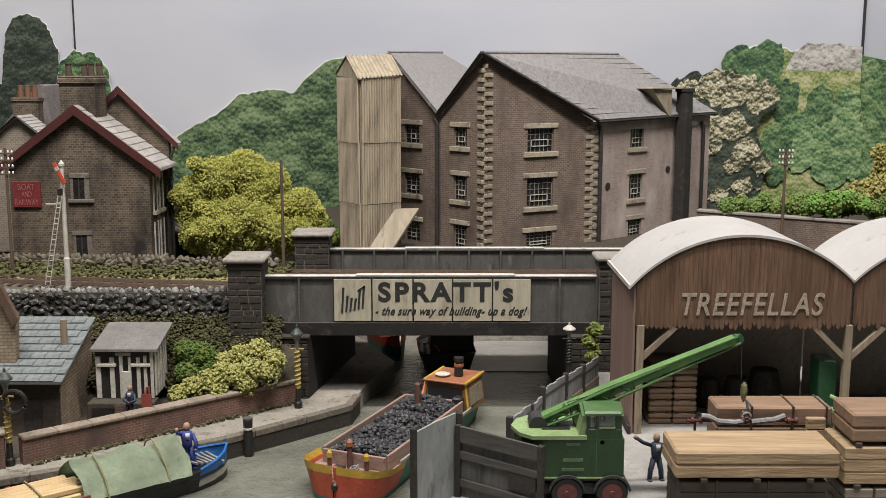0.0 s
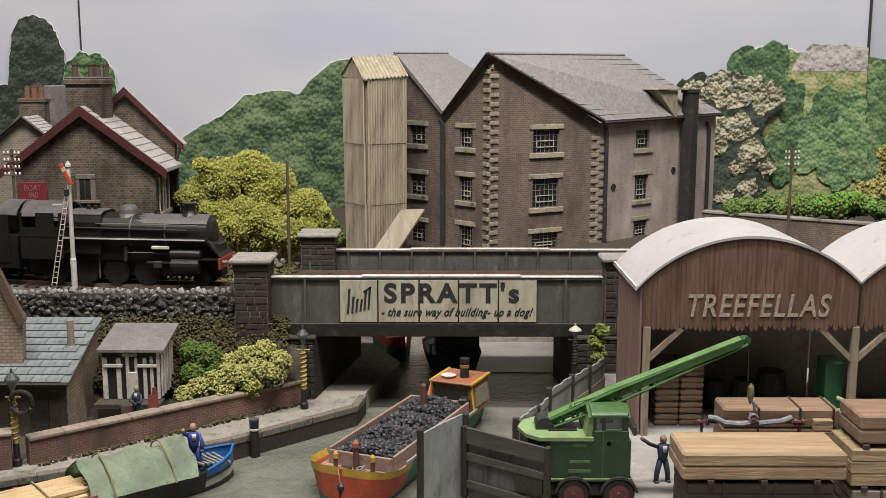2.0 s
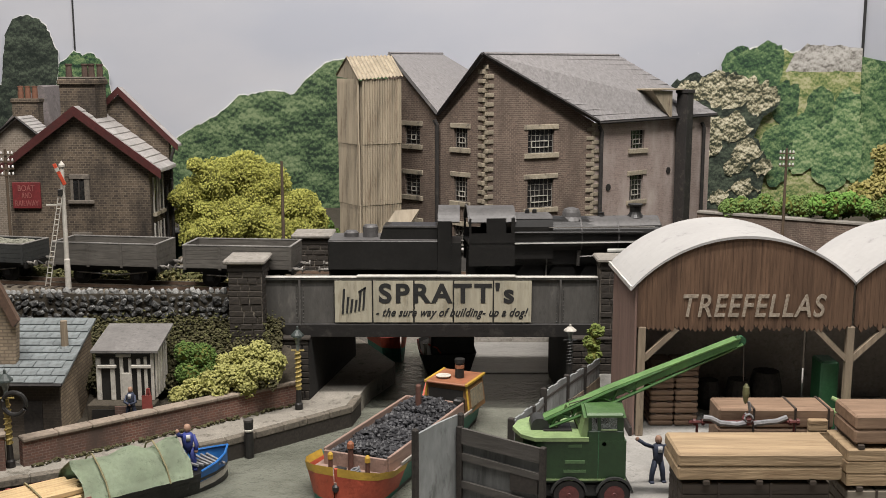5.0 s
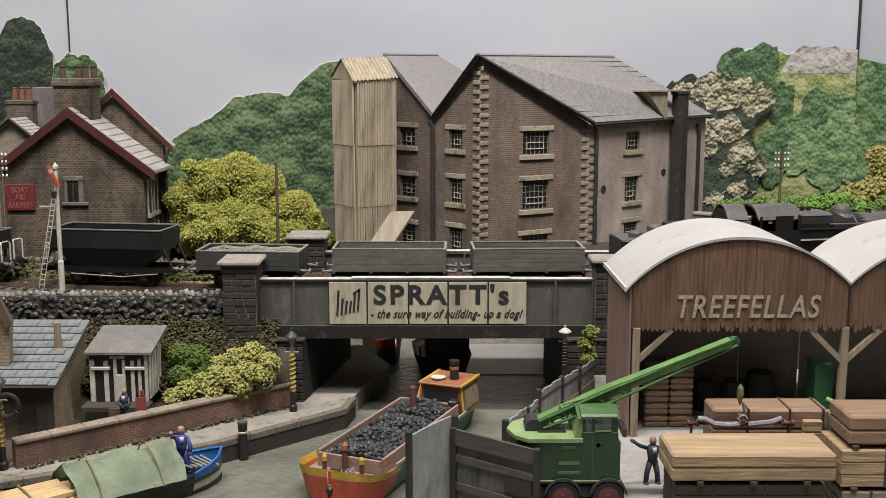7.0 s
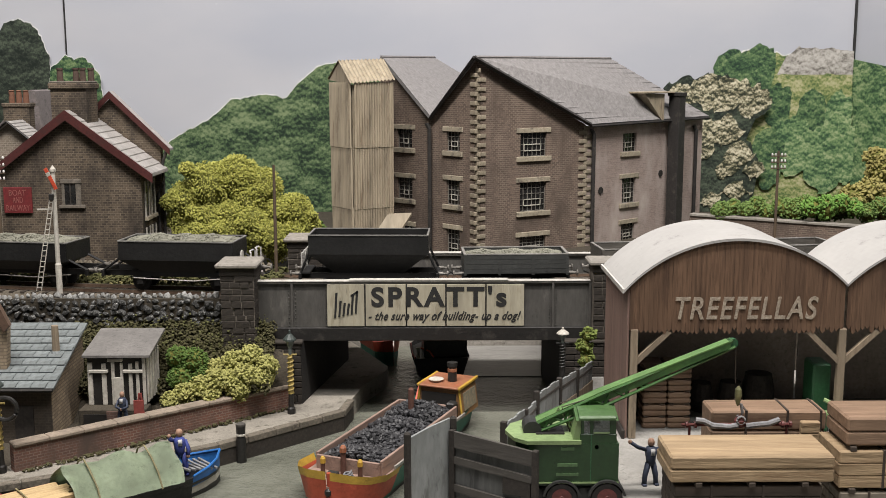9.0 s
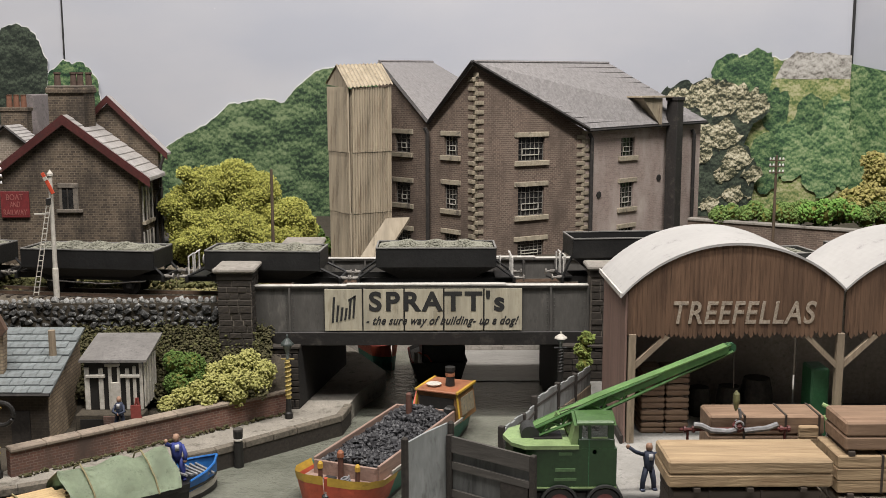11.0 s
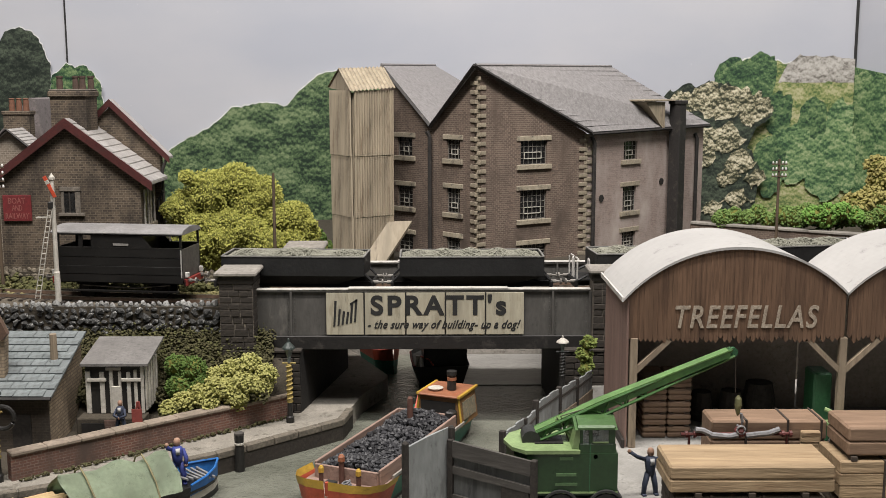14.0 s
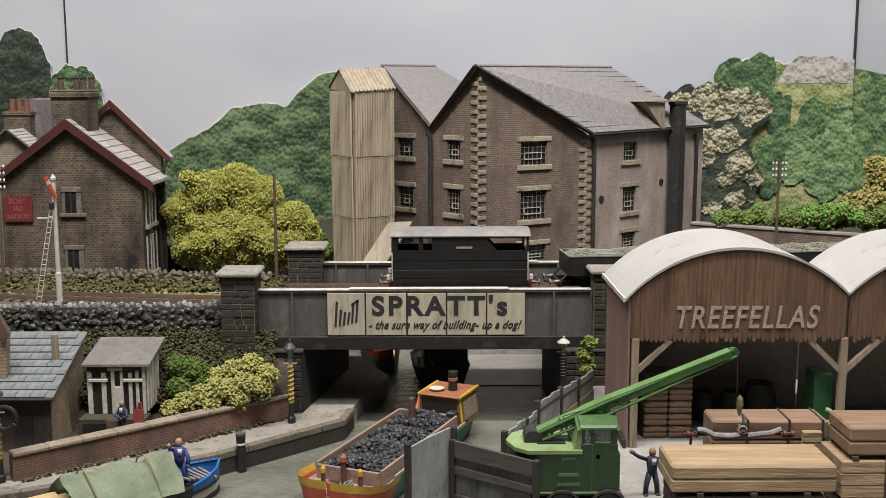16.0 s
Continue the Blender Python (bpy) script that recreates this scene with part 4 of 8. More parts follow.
def railway_house():
    root, wall = gable_house("railway_inn", -27.3, 5.25, 80.0, 84.2, 8.0, 16.25, 20.2, "sooty brick railway inn with maroon barge boards", "house", "slate_pale")
    for x0, x1, z0, z1 in ((-27.85, -26.85, 13.35, 14.95), (-27.85, -26.85, 8.9, 10.6)):
        cx = (x0 + x1) / 2 + 27.3
        win = part("window", box(cx - 0.42, cx + 0.42, -0.03, 0.05, z0 - 8, z1 - 8), M["glass_dark"], wall)
        part("frame", box(cx - 0.05, cx + 0.05, -0.07, -0.02, z0 - 8, z1 - 8), M["dark_wood"], win)
        part("jamb", box(cx + 0.42, cx + 0.8, -0.08, 0.04, z0 - 8, z1 - 8 + 0.05), M["mortar"], win)
        part("jamb", box(cx - 0.62, cx - 0.42, -0.08, 0.04, z0 - 8, z1 - 8 + 0.05), M["mortar"], win)
        part("lintel", box(cx - 0.7, cx + 0.85, -0.12, 0.05, z1 - 8, z1 - 8 + 0.35, 0.03), M["mortar"], win)
        part("sill", box(cx - 0.85, cx + 1.1, -0.2, 0.05, z0 - 8.25, z0 - 8, 0.03), M["mortar"], win)
    for y, z0, z1 in ((1.3, 4.3, 6.9), (3.0, 4.3, 6.9), (1.3, 0.6, 3.4), (3.0, 0.6, 3.4)):
        win = part("window", box(5.2, 5.3, y - 0.5, y + 0.5, z0, z1), M["glass_dark"], wall)
        part("frame", box(5.26, 5.36, y - 0.55, y - 0.42, z0 - 0.1, z1 + 0.1), M["white_paint"], win)
        part("frame", box(5.26, 5.36, y + 0.42, y + 0.55, z0 - 0.1, z1 + 0.1), M["white_paint"], win)
        part("sill", box(5.2, 5.5, y - 0.65, y + 0.65, z0 - 0.25, z0), M["sill"], win)
    part("downpipe", tube([(5.9, 3.9, 6.6), (5.5, 4.0, 5.8), (5.45, 4.0, 0)], 0.12, 8), M["iron_dark"], root)
    # rear wing with its own gable
    wing = thing("rear_wing", -25.3, 84.3, 8.0, 0, "rear wing of the brick inn with maroon verge", "house", "houses")
    part("wall", prism([(-4.0, 0), (3.7, 0), (3.7, 9.4), (0, 13.2), (-4.0, 9.4)], 0, 0.8), M["house"], wing)
    for s, m in ((1, "slate_pale"), (-1, "slate_pale")):
        part("roof", prism([(0, 13.5), (s * 4.5, 9.1), (s * 4.5, 9.27), (0, 13.7)], -0.25, 0.9), M[m], wing)
        part("barge_board", prism([(0, 13.15), (s * 4.5, 8.75), (s * 4.5, 9.28), (0, 13.72)], -0.38, -0.26), M["maroon"], wing)
    part("downpipe", tube([(4.2, -0.2, 9.0), (3.9, -0.2, 8.2), (3.85, -0.2, 0)], 0.12, 8), M["iron_dark"], wing)
    # chimney stack with pots
    ch = thing("chimney_stack", -27.2, 82.0, 18.6, 0, "broad sooty brick chimney stack with clay pots", "chimney")
    part("shaft", box(-1.45, 1.2, -1.3, 1.3, 0, 3.3), M["house"], ch)
    part("corbel", box(-1.6, 1.35, -1.45, 1.45, 3.3, 3.75, 0.08), M["house"], ch)
    part("cap", box(-1.5, 1.25, -1.35, 1.35, 3.75, 3.9, 0.05), M["mortar"], ch)
    for x, y in ((-0.95, -0.5), (0.25, -0.5), (0.75, -0.5), (0.9, 1.0)):
        part("chimney_pot", lathe([(0.26, 3.85), (0.22, 4.7), (0.27, 4.75), (0.27, 4.88), (0.17, 4.88)], 10, at=(x, y, 0)), M["dark_clay"], ch)
    # painted board on the gable
    sg = thing("inn_sign", -31.25, 79.88, 12.75, 0, "red painted inn name board on the gable", "sign")
    part("board", box(-1.05, 1.05, -0.06, 0.08, 0, 1.95, 0.02), M["sign_red"], sg)
    for txt, z, wd in (("BOAT", 1.32, 1.25), ("AND", 0.78, 0.75), ("RAILWAY", 0.18, 1.75)):
        text_part(txt, 0.62, -wd / 2, z, M["faded_letter"], sg, (0, -0.075, 0), width=wd)


M["dark_clay"] = mat("dark_clay", (0.10, 0.065, 0.05), (0.07, 0.048, 0.038), 0.85)
M["clay"] = mat("red_clay", (0.22, 0.10, 0.06), (0.15, 0.075, 0.05), 0.85)
M["faded_letter"] = mat("faded_letter", (0.30, 0.115, 0.10), (0.20, 0.07, 0.062), 0.7)
M["sign_red"] = mat("faded_red_board", (0.19, 0.026, 0.028), (0.14, 0.02, 0.022), 0.6, dirt=(0.09, 0.02, 0.02))
railway_house()


def terrace():
    root, wall = gable_house("terrace_house", -34.8, 2.9, 88.0, 91, 8.0, 16.7, 19.1, "pale brick terrace house with slate roof", "terrace", "slate_pale", over=0.4, boards=False)
    part("verge", tube([(-3.3, -0.45, 8.55), (0, -0.45, 11.25), (3.3, -0.45, 8.55)], 0.12, 4), M["iron_dark"], root)
    ch = thing("chimney_stack", -35.3, 91.6, 17.0, 0, "brick chimney with red clay pots", "chimney")
    part("shaft", box(-1.1, 1.1, -0.5, 0.6, 0, 3.3), M["house"], ch)
    part("corbel", box(-1.22, 1.22, -0.6, 0.7, 3.3, 3.65, 0.06), M["house"], ch)
    for x in (-0.5, 0.1, 0.7):
        part("chimney_pot", lathe([(0.27, 3.6), (0.22, 4.6), (0.27, 4.65), (0.15, 4.7)], 10, at=(x, 0, 0)), M["clay"], ch)
    back = thing("rear_terrace", -36.5, 94, 8.0, 0, "dark slate roofed house behind the terrace", "house", "houses")
    part("wall", box(-2.5, 2.4, 0, 4, 0, 9.5), M["house"], back)
    part("roof", prism([(-2.6, 9.4), (2.6, 9.4), (1.9, 13.6), (1.4, 13.7)], -0.3, 4), M["rose_slate"], back)


M["rose_slate"] = mat("rose_grey_slate", (0.20, 0.175, 0.17), (0.15, 0.13, 0.128), 0.7, coarse=70, dirt=(0.10, 0.09, 0.085))
terrace()

# ---- stone walls, hedges, trees ----


def rubble(name, path, height, thick, size, seed, label, material, cap=True, cap_mat=None):
    """A rough dry-stone wall along (x, y, z) points: backing, face stones and tilted cap stones."""
    root = thing(name, path[0][0], path[0][1], path[0][2], 0, label, "stone wall")
    rng = random.Random(seed)
    o = Vector(path[0])
    variants = []
    for k in range(16):
        bm = bmesh.new()
        bmesh.ops.create_icosphere(bm, subdivisions=1, radius=rng.uniform(0.6, 1.3))
        for v in bm.verts:
            v.co *= rng.uniform(0.75, 1.2)
            v.co = Vector((max(-0.8, min(0.8, v.co.x)) * size, v.co.y * size * 0.6, max(-0.75, min(0.75, v.co.z)) * size * 0.72))
        bmesh.ops.scale(bm, vec=(U, U, U), verts=bm.verts)
        me = bpy.data.meshes.new("stone")
        bm.to_mesh(me)
        bm.free()
        variants.append(me)
    caps = [me.copy() for me in variants]
    for me in caps:
        me.name = "cap_stone"
    total = 0
    for p, q in zip(path, path[1:]):
        p, q = Vector(p), Vector(q)
        run = (q - p).length
        rz = math.degrees(math.atan2(q.y - p.y, q.x - p.x))
        core = part("core", box(0, run, -thick / 2, thick / 2, -0.2, height), M["soil"], root, at=(p - o)[:], rz=rz)
        z = size * 0.4
        while z < height:
            x = rng.uniform(0, size)
            while x < run:
                total += 1
                if total < 420:
                    from_mesh("stone", rng.choice(variants), material, core, at=(x, -thick / 2 + rng.uniform(-0.14, 0.1), z + rng.uniform(-0.12, 0.12)), ry=rng.uniform(-60, 60), rz=rng.uniform(-25, 25))
                x += size * rng.uniform(1.2, 1.7)
            z += size * 1.05
        if cap:
            x = 0
            while x < run:
                from_mesh("cap_stone", rng.choice(caps), cap_mat or material, core, at=(x, rng.uniform(-0.15, 0.15), height + size * rng.uniform(-0.1, 0.45)), ry=rng.uniform(55, 110), rz=rng.uniform(-30, 30))
                x += size * rng.uniform(0.85, 1.25)
    return root


def scatter(name, material, n, area, size, seed, label, category="undergrowth", flat=0.8):
    """Loose growth: area gives a point for two random numbers."""
    rng = np.random.default_rng(seed)
    pts = np.array([area(a, b, rng) for a, b in rng.uniform(0, 1, (n, 2))])
    ob = from_mesh(name, clumps(pts, rng.uniform(0.5, 1.4, n) * size, seed, flat, 0.45), material)
    return tagged(ob, label, category, kind="stuff")


M["pale_rubble"] = mat("pale_cap_rubble", (0.36, 0.36, 0.345), (0.17, 0.17, 0.165), 0.9, scale=500, coarse=260, bumps=0.8, dirt=(0.09, 0.09, 0.085), dirt_lo=0.52, vary=0.6)
rubble("retaining_wall", [(-37, 69.25, 6.2), (-14.1, 69.25, 6.2)], 2.25, 0.5, 0.36, 31, "dark rubble retaining wall with pale tilted cap stones", M["rubble"], cap_mat=M["pale_rubble"])
M["field_stone"] = mat("mossy_stone", (0.21, 0.18, 0.135), (0.12, 0.10, 0.075), 0.95, scale=500, coarse=200, bumps=0.7, dirt=(0.10, 0.095, 0.045), vary=0.5)
rubble("field_wall", [(-40, 79.0, 7.7), (-27, 78.4, 7.7), (-20, 77.9, 7.6), (-12.2, 77.6, 7.3)], 1.45, 0.5, 0.36, 33, "mossy dry-stone wall behind the tracks", M["field_stone"])
M["leaf_bank"] = foliage_mat("dark_bank_scatter", (0.105, 0.098, 0.05), (0.045, 0.042, 0.024), (0.016, 0.015, 0.01))
scatter("lineside_growth", M["leaf_dry"], 3600, lambda a, b, r: (-38 + a * 26, 74.9 + b * 3.3, 7.75 + r.uniform(0, 0.25) + 0.5 * b), 0.14, 41, "dry lineside grass and scrub beside the track")
scatter("lineside_weeds", M["leaf_olive"], 1500, lambda a, b, r: (-38 + a * 27, 75.6 + b * 2.6, 7.9 + r.uniform(0, 0.5) + 0.6 * b), 0.15, 43, "olive weeds along the dry-stone wall")
scatter("bank_growth", M["leaf_bank"], 9500, lambda a, b, r: (-24 + a * 13.5, 64.8 + b * 4.3, 2.4 + 4.5 * max(0, (64.8 + b * 4.3 - 63.5) / 5.9) ** 1.2 + r.uniform(0, 0.55)), 0.095, 45, "dark olive undergrowth covering the bank")
scatter("bank_scrub", M["leaf_olive"], 500, lambda a, b, r: (-22 + a * 11, 66 + b * 3.0, 3.6 + 3.6 * max(0, (66 + b * 3 - 64) / 5.5) + r.uniform(0, 0.7)), 0.075, 47, "scattered olive scrub on the bank below the wall")
scatter("wall_weeds", M["leaf_bank"], 260, lambda a, b, r: (-22.5 + a * 13, 55.75 + (a * 13 + 0.6) * 0.853 - 0.15 - b * 0.35, 1.55 + r.uniform(0, 0.15)), 0.095, 49, "small weeds at the foot of the brick wall")


def foam_bush(name, lobes, per, size, seed, material, label, at, category="bush", trunk=True):
    root = thing(name, *at, 0, label, category)
    crown("crown", lobes, per, size, seed, material, root)
    # darker cores: the shade between and under the lobes, put in as colour
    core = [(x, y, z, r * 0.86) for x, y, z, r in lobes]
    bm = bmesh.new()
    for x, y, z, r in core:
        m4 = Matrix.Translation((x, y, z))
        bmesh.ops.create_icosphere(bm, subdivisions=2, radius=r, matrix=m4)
    part("shade_core", bm, M["leaf_shade"], root)
    if trunk:
        top = max(z for _, _, z, _ in lobes) * 0.55
        part("trunk", tube([(0, 0, -0.3), (0.1, 0.05, top * 0.5), (0.2, 0, top)], 0.32, 8, r1=0.14), M["bark"], root)
        for x, y, z, r in lobes[:5]:
            part("limb", tube([(0.05, 0, top * 0.35), (x * 0.6, y * 0.6, z * 0.75), (x, y, z)], 0.16, 6, r1=0.05), M["bark"], root)
    return root


# foam colour with the shade inside the crowns painted in
M["leaf_shade"] = foliage_mat("shaded_foam", (0.17, 0.17, 0.045), (0.12, 0.125, 0.035), (0.05, 0.055, 0.018))
M["bark"] = mat("brown_bark", (0.10, 0.075, 0.05), (0.06, 0.045, 0.032), 0.9, stretch=(1, 1, 0.2), bumps=0.8)
rng_t = random.Random(8)
tree_lobes = [(-1.9, 0, 6.1, 2.1), (0.2, 0.2, 6.9, 1.8), (2.0, 0.3, 6.0, 1.7), (-3.8, 0, 5.0, 1.7), (-4.2, 0.2, 3.4, 1.4), (1.2, 0, 4.9, 1.7), (-1.9, -1.0, 3.7, 1.5), (-0.2, -1.2, 3.9, 1.4),
              (-2.5, -1.8, 2.5, 1.3), (-0.7, -2.0, 2.7, 1.3), (1.4, -1.5, 3.4, 1.4), (2.8, -1.6, 2.4, 1.4), (4.6, 0, 4.2, 1.5), (5.5, 0.1, 3.2, 1.2), (3.5, -0.2, 4.2, 1.3), (4.6, -1.2, 2.4, 1.2), (5.9, 0, 2.3, 0.8),
              (-3.5, -0.7, 1.9, 1.5), (-1.5, -1.3, 1.4, 1.3), (0.9, -0.9, 1.6, 1.3), (3.2, -0.7, 1.4, 1.2)]
tree_lobes += [(x + rng_t.uniform(-0.9, 0.9) * r, y - 0.5 * r + rng_t.uniform(-0.3, 0.3), z + rng_t.uniform(-0.4, 0.75) * r, rng_t.uniform(0.28, 0.42) * r) for x, y, z, r in tree_lobes[:17] for _ in range(2)]
foam_bush("broad_tree", tree_lobes, 800, 0.062, 51, M["leaf_yellow"], "broad round tree with bright yellow-green foliage", (-15.9, 84.6, 8.0), "tree")
foam_bush("lime_shrub", [(-1.2, -1.6, 0.2, 0.6), (-0.4, -1.2, 0.5, 0.7), (0.5, -0.8, 0.8, 0.75), (1.4, -0.5, 1.1, 0.8), (2.3, -0.3, 1.0, 0.8), (3.2, -0.1, 1.3, 0.85), (4.1, 0.2, 1.1, 0.8), (4.5, 0.4, 1.8, 0.7), (3.4, 0.8, 2.3, 0.8), (2.3, 0.9, 1.9, 0.8), (1.2, 0.6, 1.7, 0.6), (2.8, -0.5, 0.5, 0.7), (1.2, -1, 0.3, 0.6)], 800, 0.075, 61, M["leaf_lime"], "sprawling lime-yellow shrub behind the brick wall", (-15.2, 65.4, 2.9), "shrub", False)
foam_bush("green_shrub", [(0, 0, 0.9, 0.9), (0.7, 0.5, 1.9, 0.85), (-0.3, 0.4, 2.2, 0.7), (1.2, 0.2, 1.0, 0.7)], 950, 0.06, 65, M["leaf_green"], "dark green rounded shrub beside the shed", (-16.0, 65.2, 3.2), "shrub", False)
M["leaf_ivy"] = foliage_mat("ivy_foam", (0.20, 0.24, 0.07), (0.12, 0.16, 0.045), (0.05, 0.07, 0.02))
foam_bush("bridge_ivy", [(0, 0, 1.0, 0.55), (0.25, 0, 1.8, 0.5), (0.1, -0.2, 0.2, 0.5)], 330, 0.1, 67, M["leaf_ivy"], "small green bush at the end of the bridge", (9.45, 66.5, 4.75), "bush", False)
M["leaf_hedge"] = foliage_mat("fresh_green_foam", (0.20, 0.29, 0.09), (0.11, 0.18, 0.055), (0.04, 0.07, 0.02))
hedge = [(25.5 + i * 0.95, 94.6 - i * 0.35 + rng_t.uniform(-0.4, 0.4), 10.7 + rng_t.uniform(0, 0.9) + (0.3 * (i > 7)), rng_t.uniform(0.7, 1.05)) for i in range(16)]
foam_bush("hedge", [(x - 25, y - 93, z - 9.6, r) for x, y, z, r in hedge], 520, 0.09, 71, M["leaf_hedge"], "green hedge growing along the boundary wall", (25, 93, 9.6), "hedge", False)
foam_bush("bright_bush", [(0, 0, 0.6, 1.0), (1.2, 0, 0.9, 0.8), (-1.2, 0.2, 0.5, 0.8), (2.4, 0, 0.4, 0.7)], 260, 0.14, 73, M["leaf_bright"], "bright green bush above the boundary wall", (33.0, 89.8, 11.2), "bush", False)
M["leaf_gold"] = foliage_mat("golden_foam", (0.36, 0.32, 0.12), (0.25, 0.225, 0.085), (0.10, 0.09, 0.03))
foam_bush("golden_bush", [(0, 0, 0.8, 1.3), (1.5, 0, 1.2, 1.5), (2.4, 0.4, 3.2, 1.3), (1.9, 0.5, 4.3, 1.0), (3, 0, 0.2, 1.4)], 240, 0.14, 75, M["leaf_gold"], "golden olive bush by the end of the layout", (36.2, 92, 11.4), "bush", False)


def boundary_wall():
    a, b = (23.0, 95.8), (40, 84.5)
    rz, run = wall_axes(a, b)
    root = thing("boundary_wall", a[0], a[1], 7.6, rz, "low brown brick boundary wall with pale coping", "wall")
    part("brickwork", box(0, run, -0.3, 0.4, 0, 2.75), M["mill"], root)
    part("coping", box(0, run, -0.42, 0.5, 2.75, 2.98, 0.04), M["cap"], root)


boundary_wall()

# ---- lineside fittings ----


def telegraph_pole(x, y, z0, z1, arms, group="telegraph poles"):
    root = thing("telegraph_pole", x, y, z0, 0, "slim dark wooden telegraph pole with insulators", "telegraph pole", group)
    H = z1 - z0
    part("pole", tube([(0, 0, 0), (0, 0, H)], 0.14, 8, r1=0.1), M["post_dark"], root)
    for k in range(arms):
        arm = part("crossarm", box(-0.62, 0.62, -0.14, -0.06, H - 0.45 - k * 0.5, H - 0.35 - k * 0.5), M["post_dark"], root)
        for dx in (-0.52, -0.25, 0.25, 0.52):
            part("insulator", lathe([(0.06, 0), (0.08, 0.06), (0.07, 0.14), (0.03, 0.2)], 8, at=(dx, -0.1, H - 0.35 - k * 0.5)), M["porcelain"], arm)


M["post_dark"] = mat("dark_pole_wood", (0.12, 0.085, 0.055), (0.075, 0.055, 0.038), 0.85, stretch=(1, 1, 0.1))
M["porcelain"] = mat("white_porcelain", (0.75, 0.73, 0.70), (0.65, 0.63, 0.6), 0.25)
telegraph_pole(-11.75, 77.6, 7.6, 16.5, 0)
telegraph_pole(27.7, 86.5, 7.6, 16.8, 3)
telegraph_pole(-31.5, 77.0, 7.6, 17.4, 4)


def signal():
    root = thing("semaphore_signal", -25.15, 70.4, 7.9, 0, "white lattice-free semaphore signal post with red arm raised", "signal")
    root["label"] = "white semaphore signal post with raised red arm and ladder"
    part("base", box(-0.35, 0.35, -0.3, 0.3, 0, 0.65, 0.05), M["dark_wood"], root)
    part("post", lathe([(0.20, 0.6), (0.20, 2.6), (0.155, 2.7), (0.14, 8.75)], 12), M["white_paint"], root)
    part("cap", lathe([(0.14, 8.72), (0.2, 8.8), (0.2, 8.95), (0.08, 9.1), (0.03, 9.2)], 12), M["white_paint"], root)
    arm = part("arm", box(-0.12, 1.4, -0.30, -0.24, -0.12, 0.12, 0.02), M["signal_red"], root, at=(0.2, 0, 7.75), ry=-115)
    part("stripe", box(0.85, 1.1, -0.315, -0.225, -0.125, 0.125), M["white_paint"], arm)
    part("lamp", box(-0.25, 0.05, -0.35, -0.05, 6.9, 7.35, 0.04), M["black_paint"], root)
    part("bracket", box(-1.15, 0.1, -0.1, 0.1, 6.25, 6.33), M["white_paint"], root)
    bm = bmesh.new()
    for s in (-0.16, 0.16):
        tube([(-1.25 + s, -0.35, 0.9), (-0.1 + s * 0.8, -0.25, 6.95)], 0.035, 6, bm)
    part("ladder_rail", bm, M["white_paint"], root)
    for k in range(17):
        f = (k + 0.5) / 17
        x, z = -1.25 + 1.15 * f, 0.9 + 6.05 * f
        part("rung", tube([(x - 0.16, -0.35 + 0.1 * f, z), (x + 0.14, -0.35 + 0.1 * f, z)], 0.03, 5), M["white_paint"], root)


M["signal_red"] = mat("signal_red", (0.62, 0.09, 0.04), (0.5, 0.07, 0.035), 0.5)
signal()

# ---- canal side: boundary wall, cottage, shed, lamps ----


def towpath_wall():
    a, b = (-23.2, 56.2), (-9.6, 67.4)
    rz, run = wall_axes(a, b)
    root = thing("canal_wall_brick", a[0], a[1], 1.4, rz, "long low red brick wall with flat coping along the towpath", "wall")
    part("brickwork", box(0, run, -0.25, 0.35, 0, 1.5), M["wallbrick"], root)
    n = 9
    for k in range(n):
        part("coping_stone", box(run * k / n + 0.005, run * (k + 1) / n - 0.005, -0.38, 0.48, 1.5, 1.72, 0.05), M["coping"], root)
    gate = thing("gate_pier", -24.6, 55.6, 1.4, 20, "short brick gate pier with stone cap", "pier")
    part("brickwork", box(-0.9, 0.7, -0.4, 0.5, 0, 2.0), M["wallbrick"], gate)
    part("cap", box(-1.0, 0.8, -0.5, 0.6, 2.0, 2.2, 0.05), M["coping"], gate)
    kerb = thing("canal_kerb", 0, 0, 0, 0, "worn stone kerb along the canal edge", "kerb")
    pts = [(-24, 53.6), (-18.5, 56.4), (-12.8, 60.3), (-9.86, 63.0), (-6.0, 66.6), (-5.6, 69.0)]
    for p, q in zip(pts, pts[1:]):
        rz, run = wall_axes(p, q)
        m = max(1, int(run / 1.6))
        for k in range(m):
            part("kerb_stone", box(run * k / m + 0.02, run * (k + 1) / m - 0.02, -0.12, 0.4, 1.15, 1.58, 0.05), M["kerb"], kerb, at=(p[0], p[1], 0), rz=rz)
        part("kerb_face", box(0, run, -0.06, 0.1, 0.0, 1.15), M["stone"], kerb, at=(p[0], p[1], 0), rz=rz)


M["kerb"] = mat("worn_brown_kerb", (0.19, 0.165, 0.13), (0.115, 0.10, 0.08), 0.85, coarse=90, dirt=(0.06, 0.052, 0.042))
M["coping"] = mat("brown_coping", (0.31, 0.255, 0.20), (0.23, 0.185, 0.145), 0.9, dirt=(0.14, 0.115, 0.09))
towpath_wall()


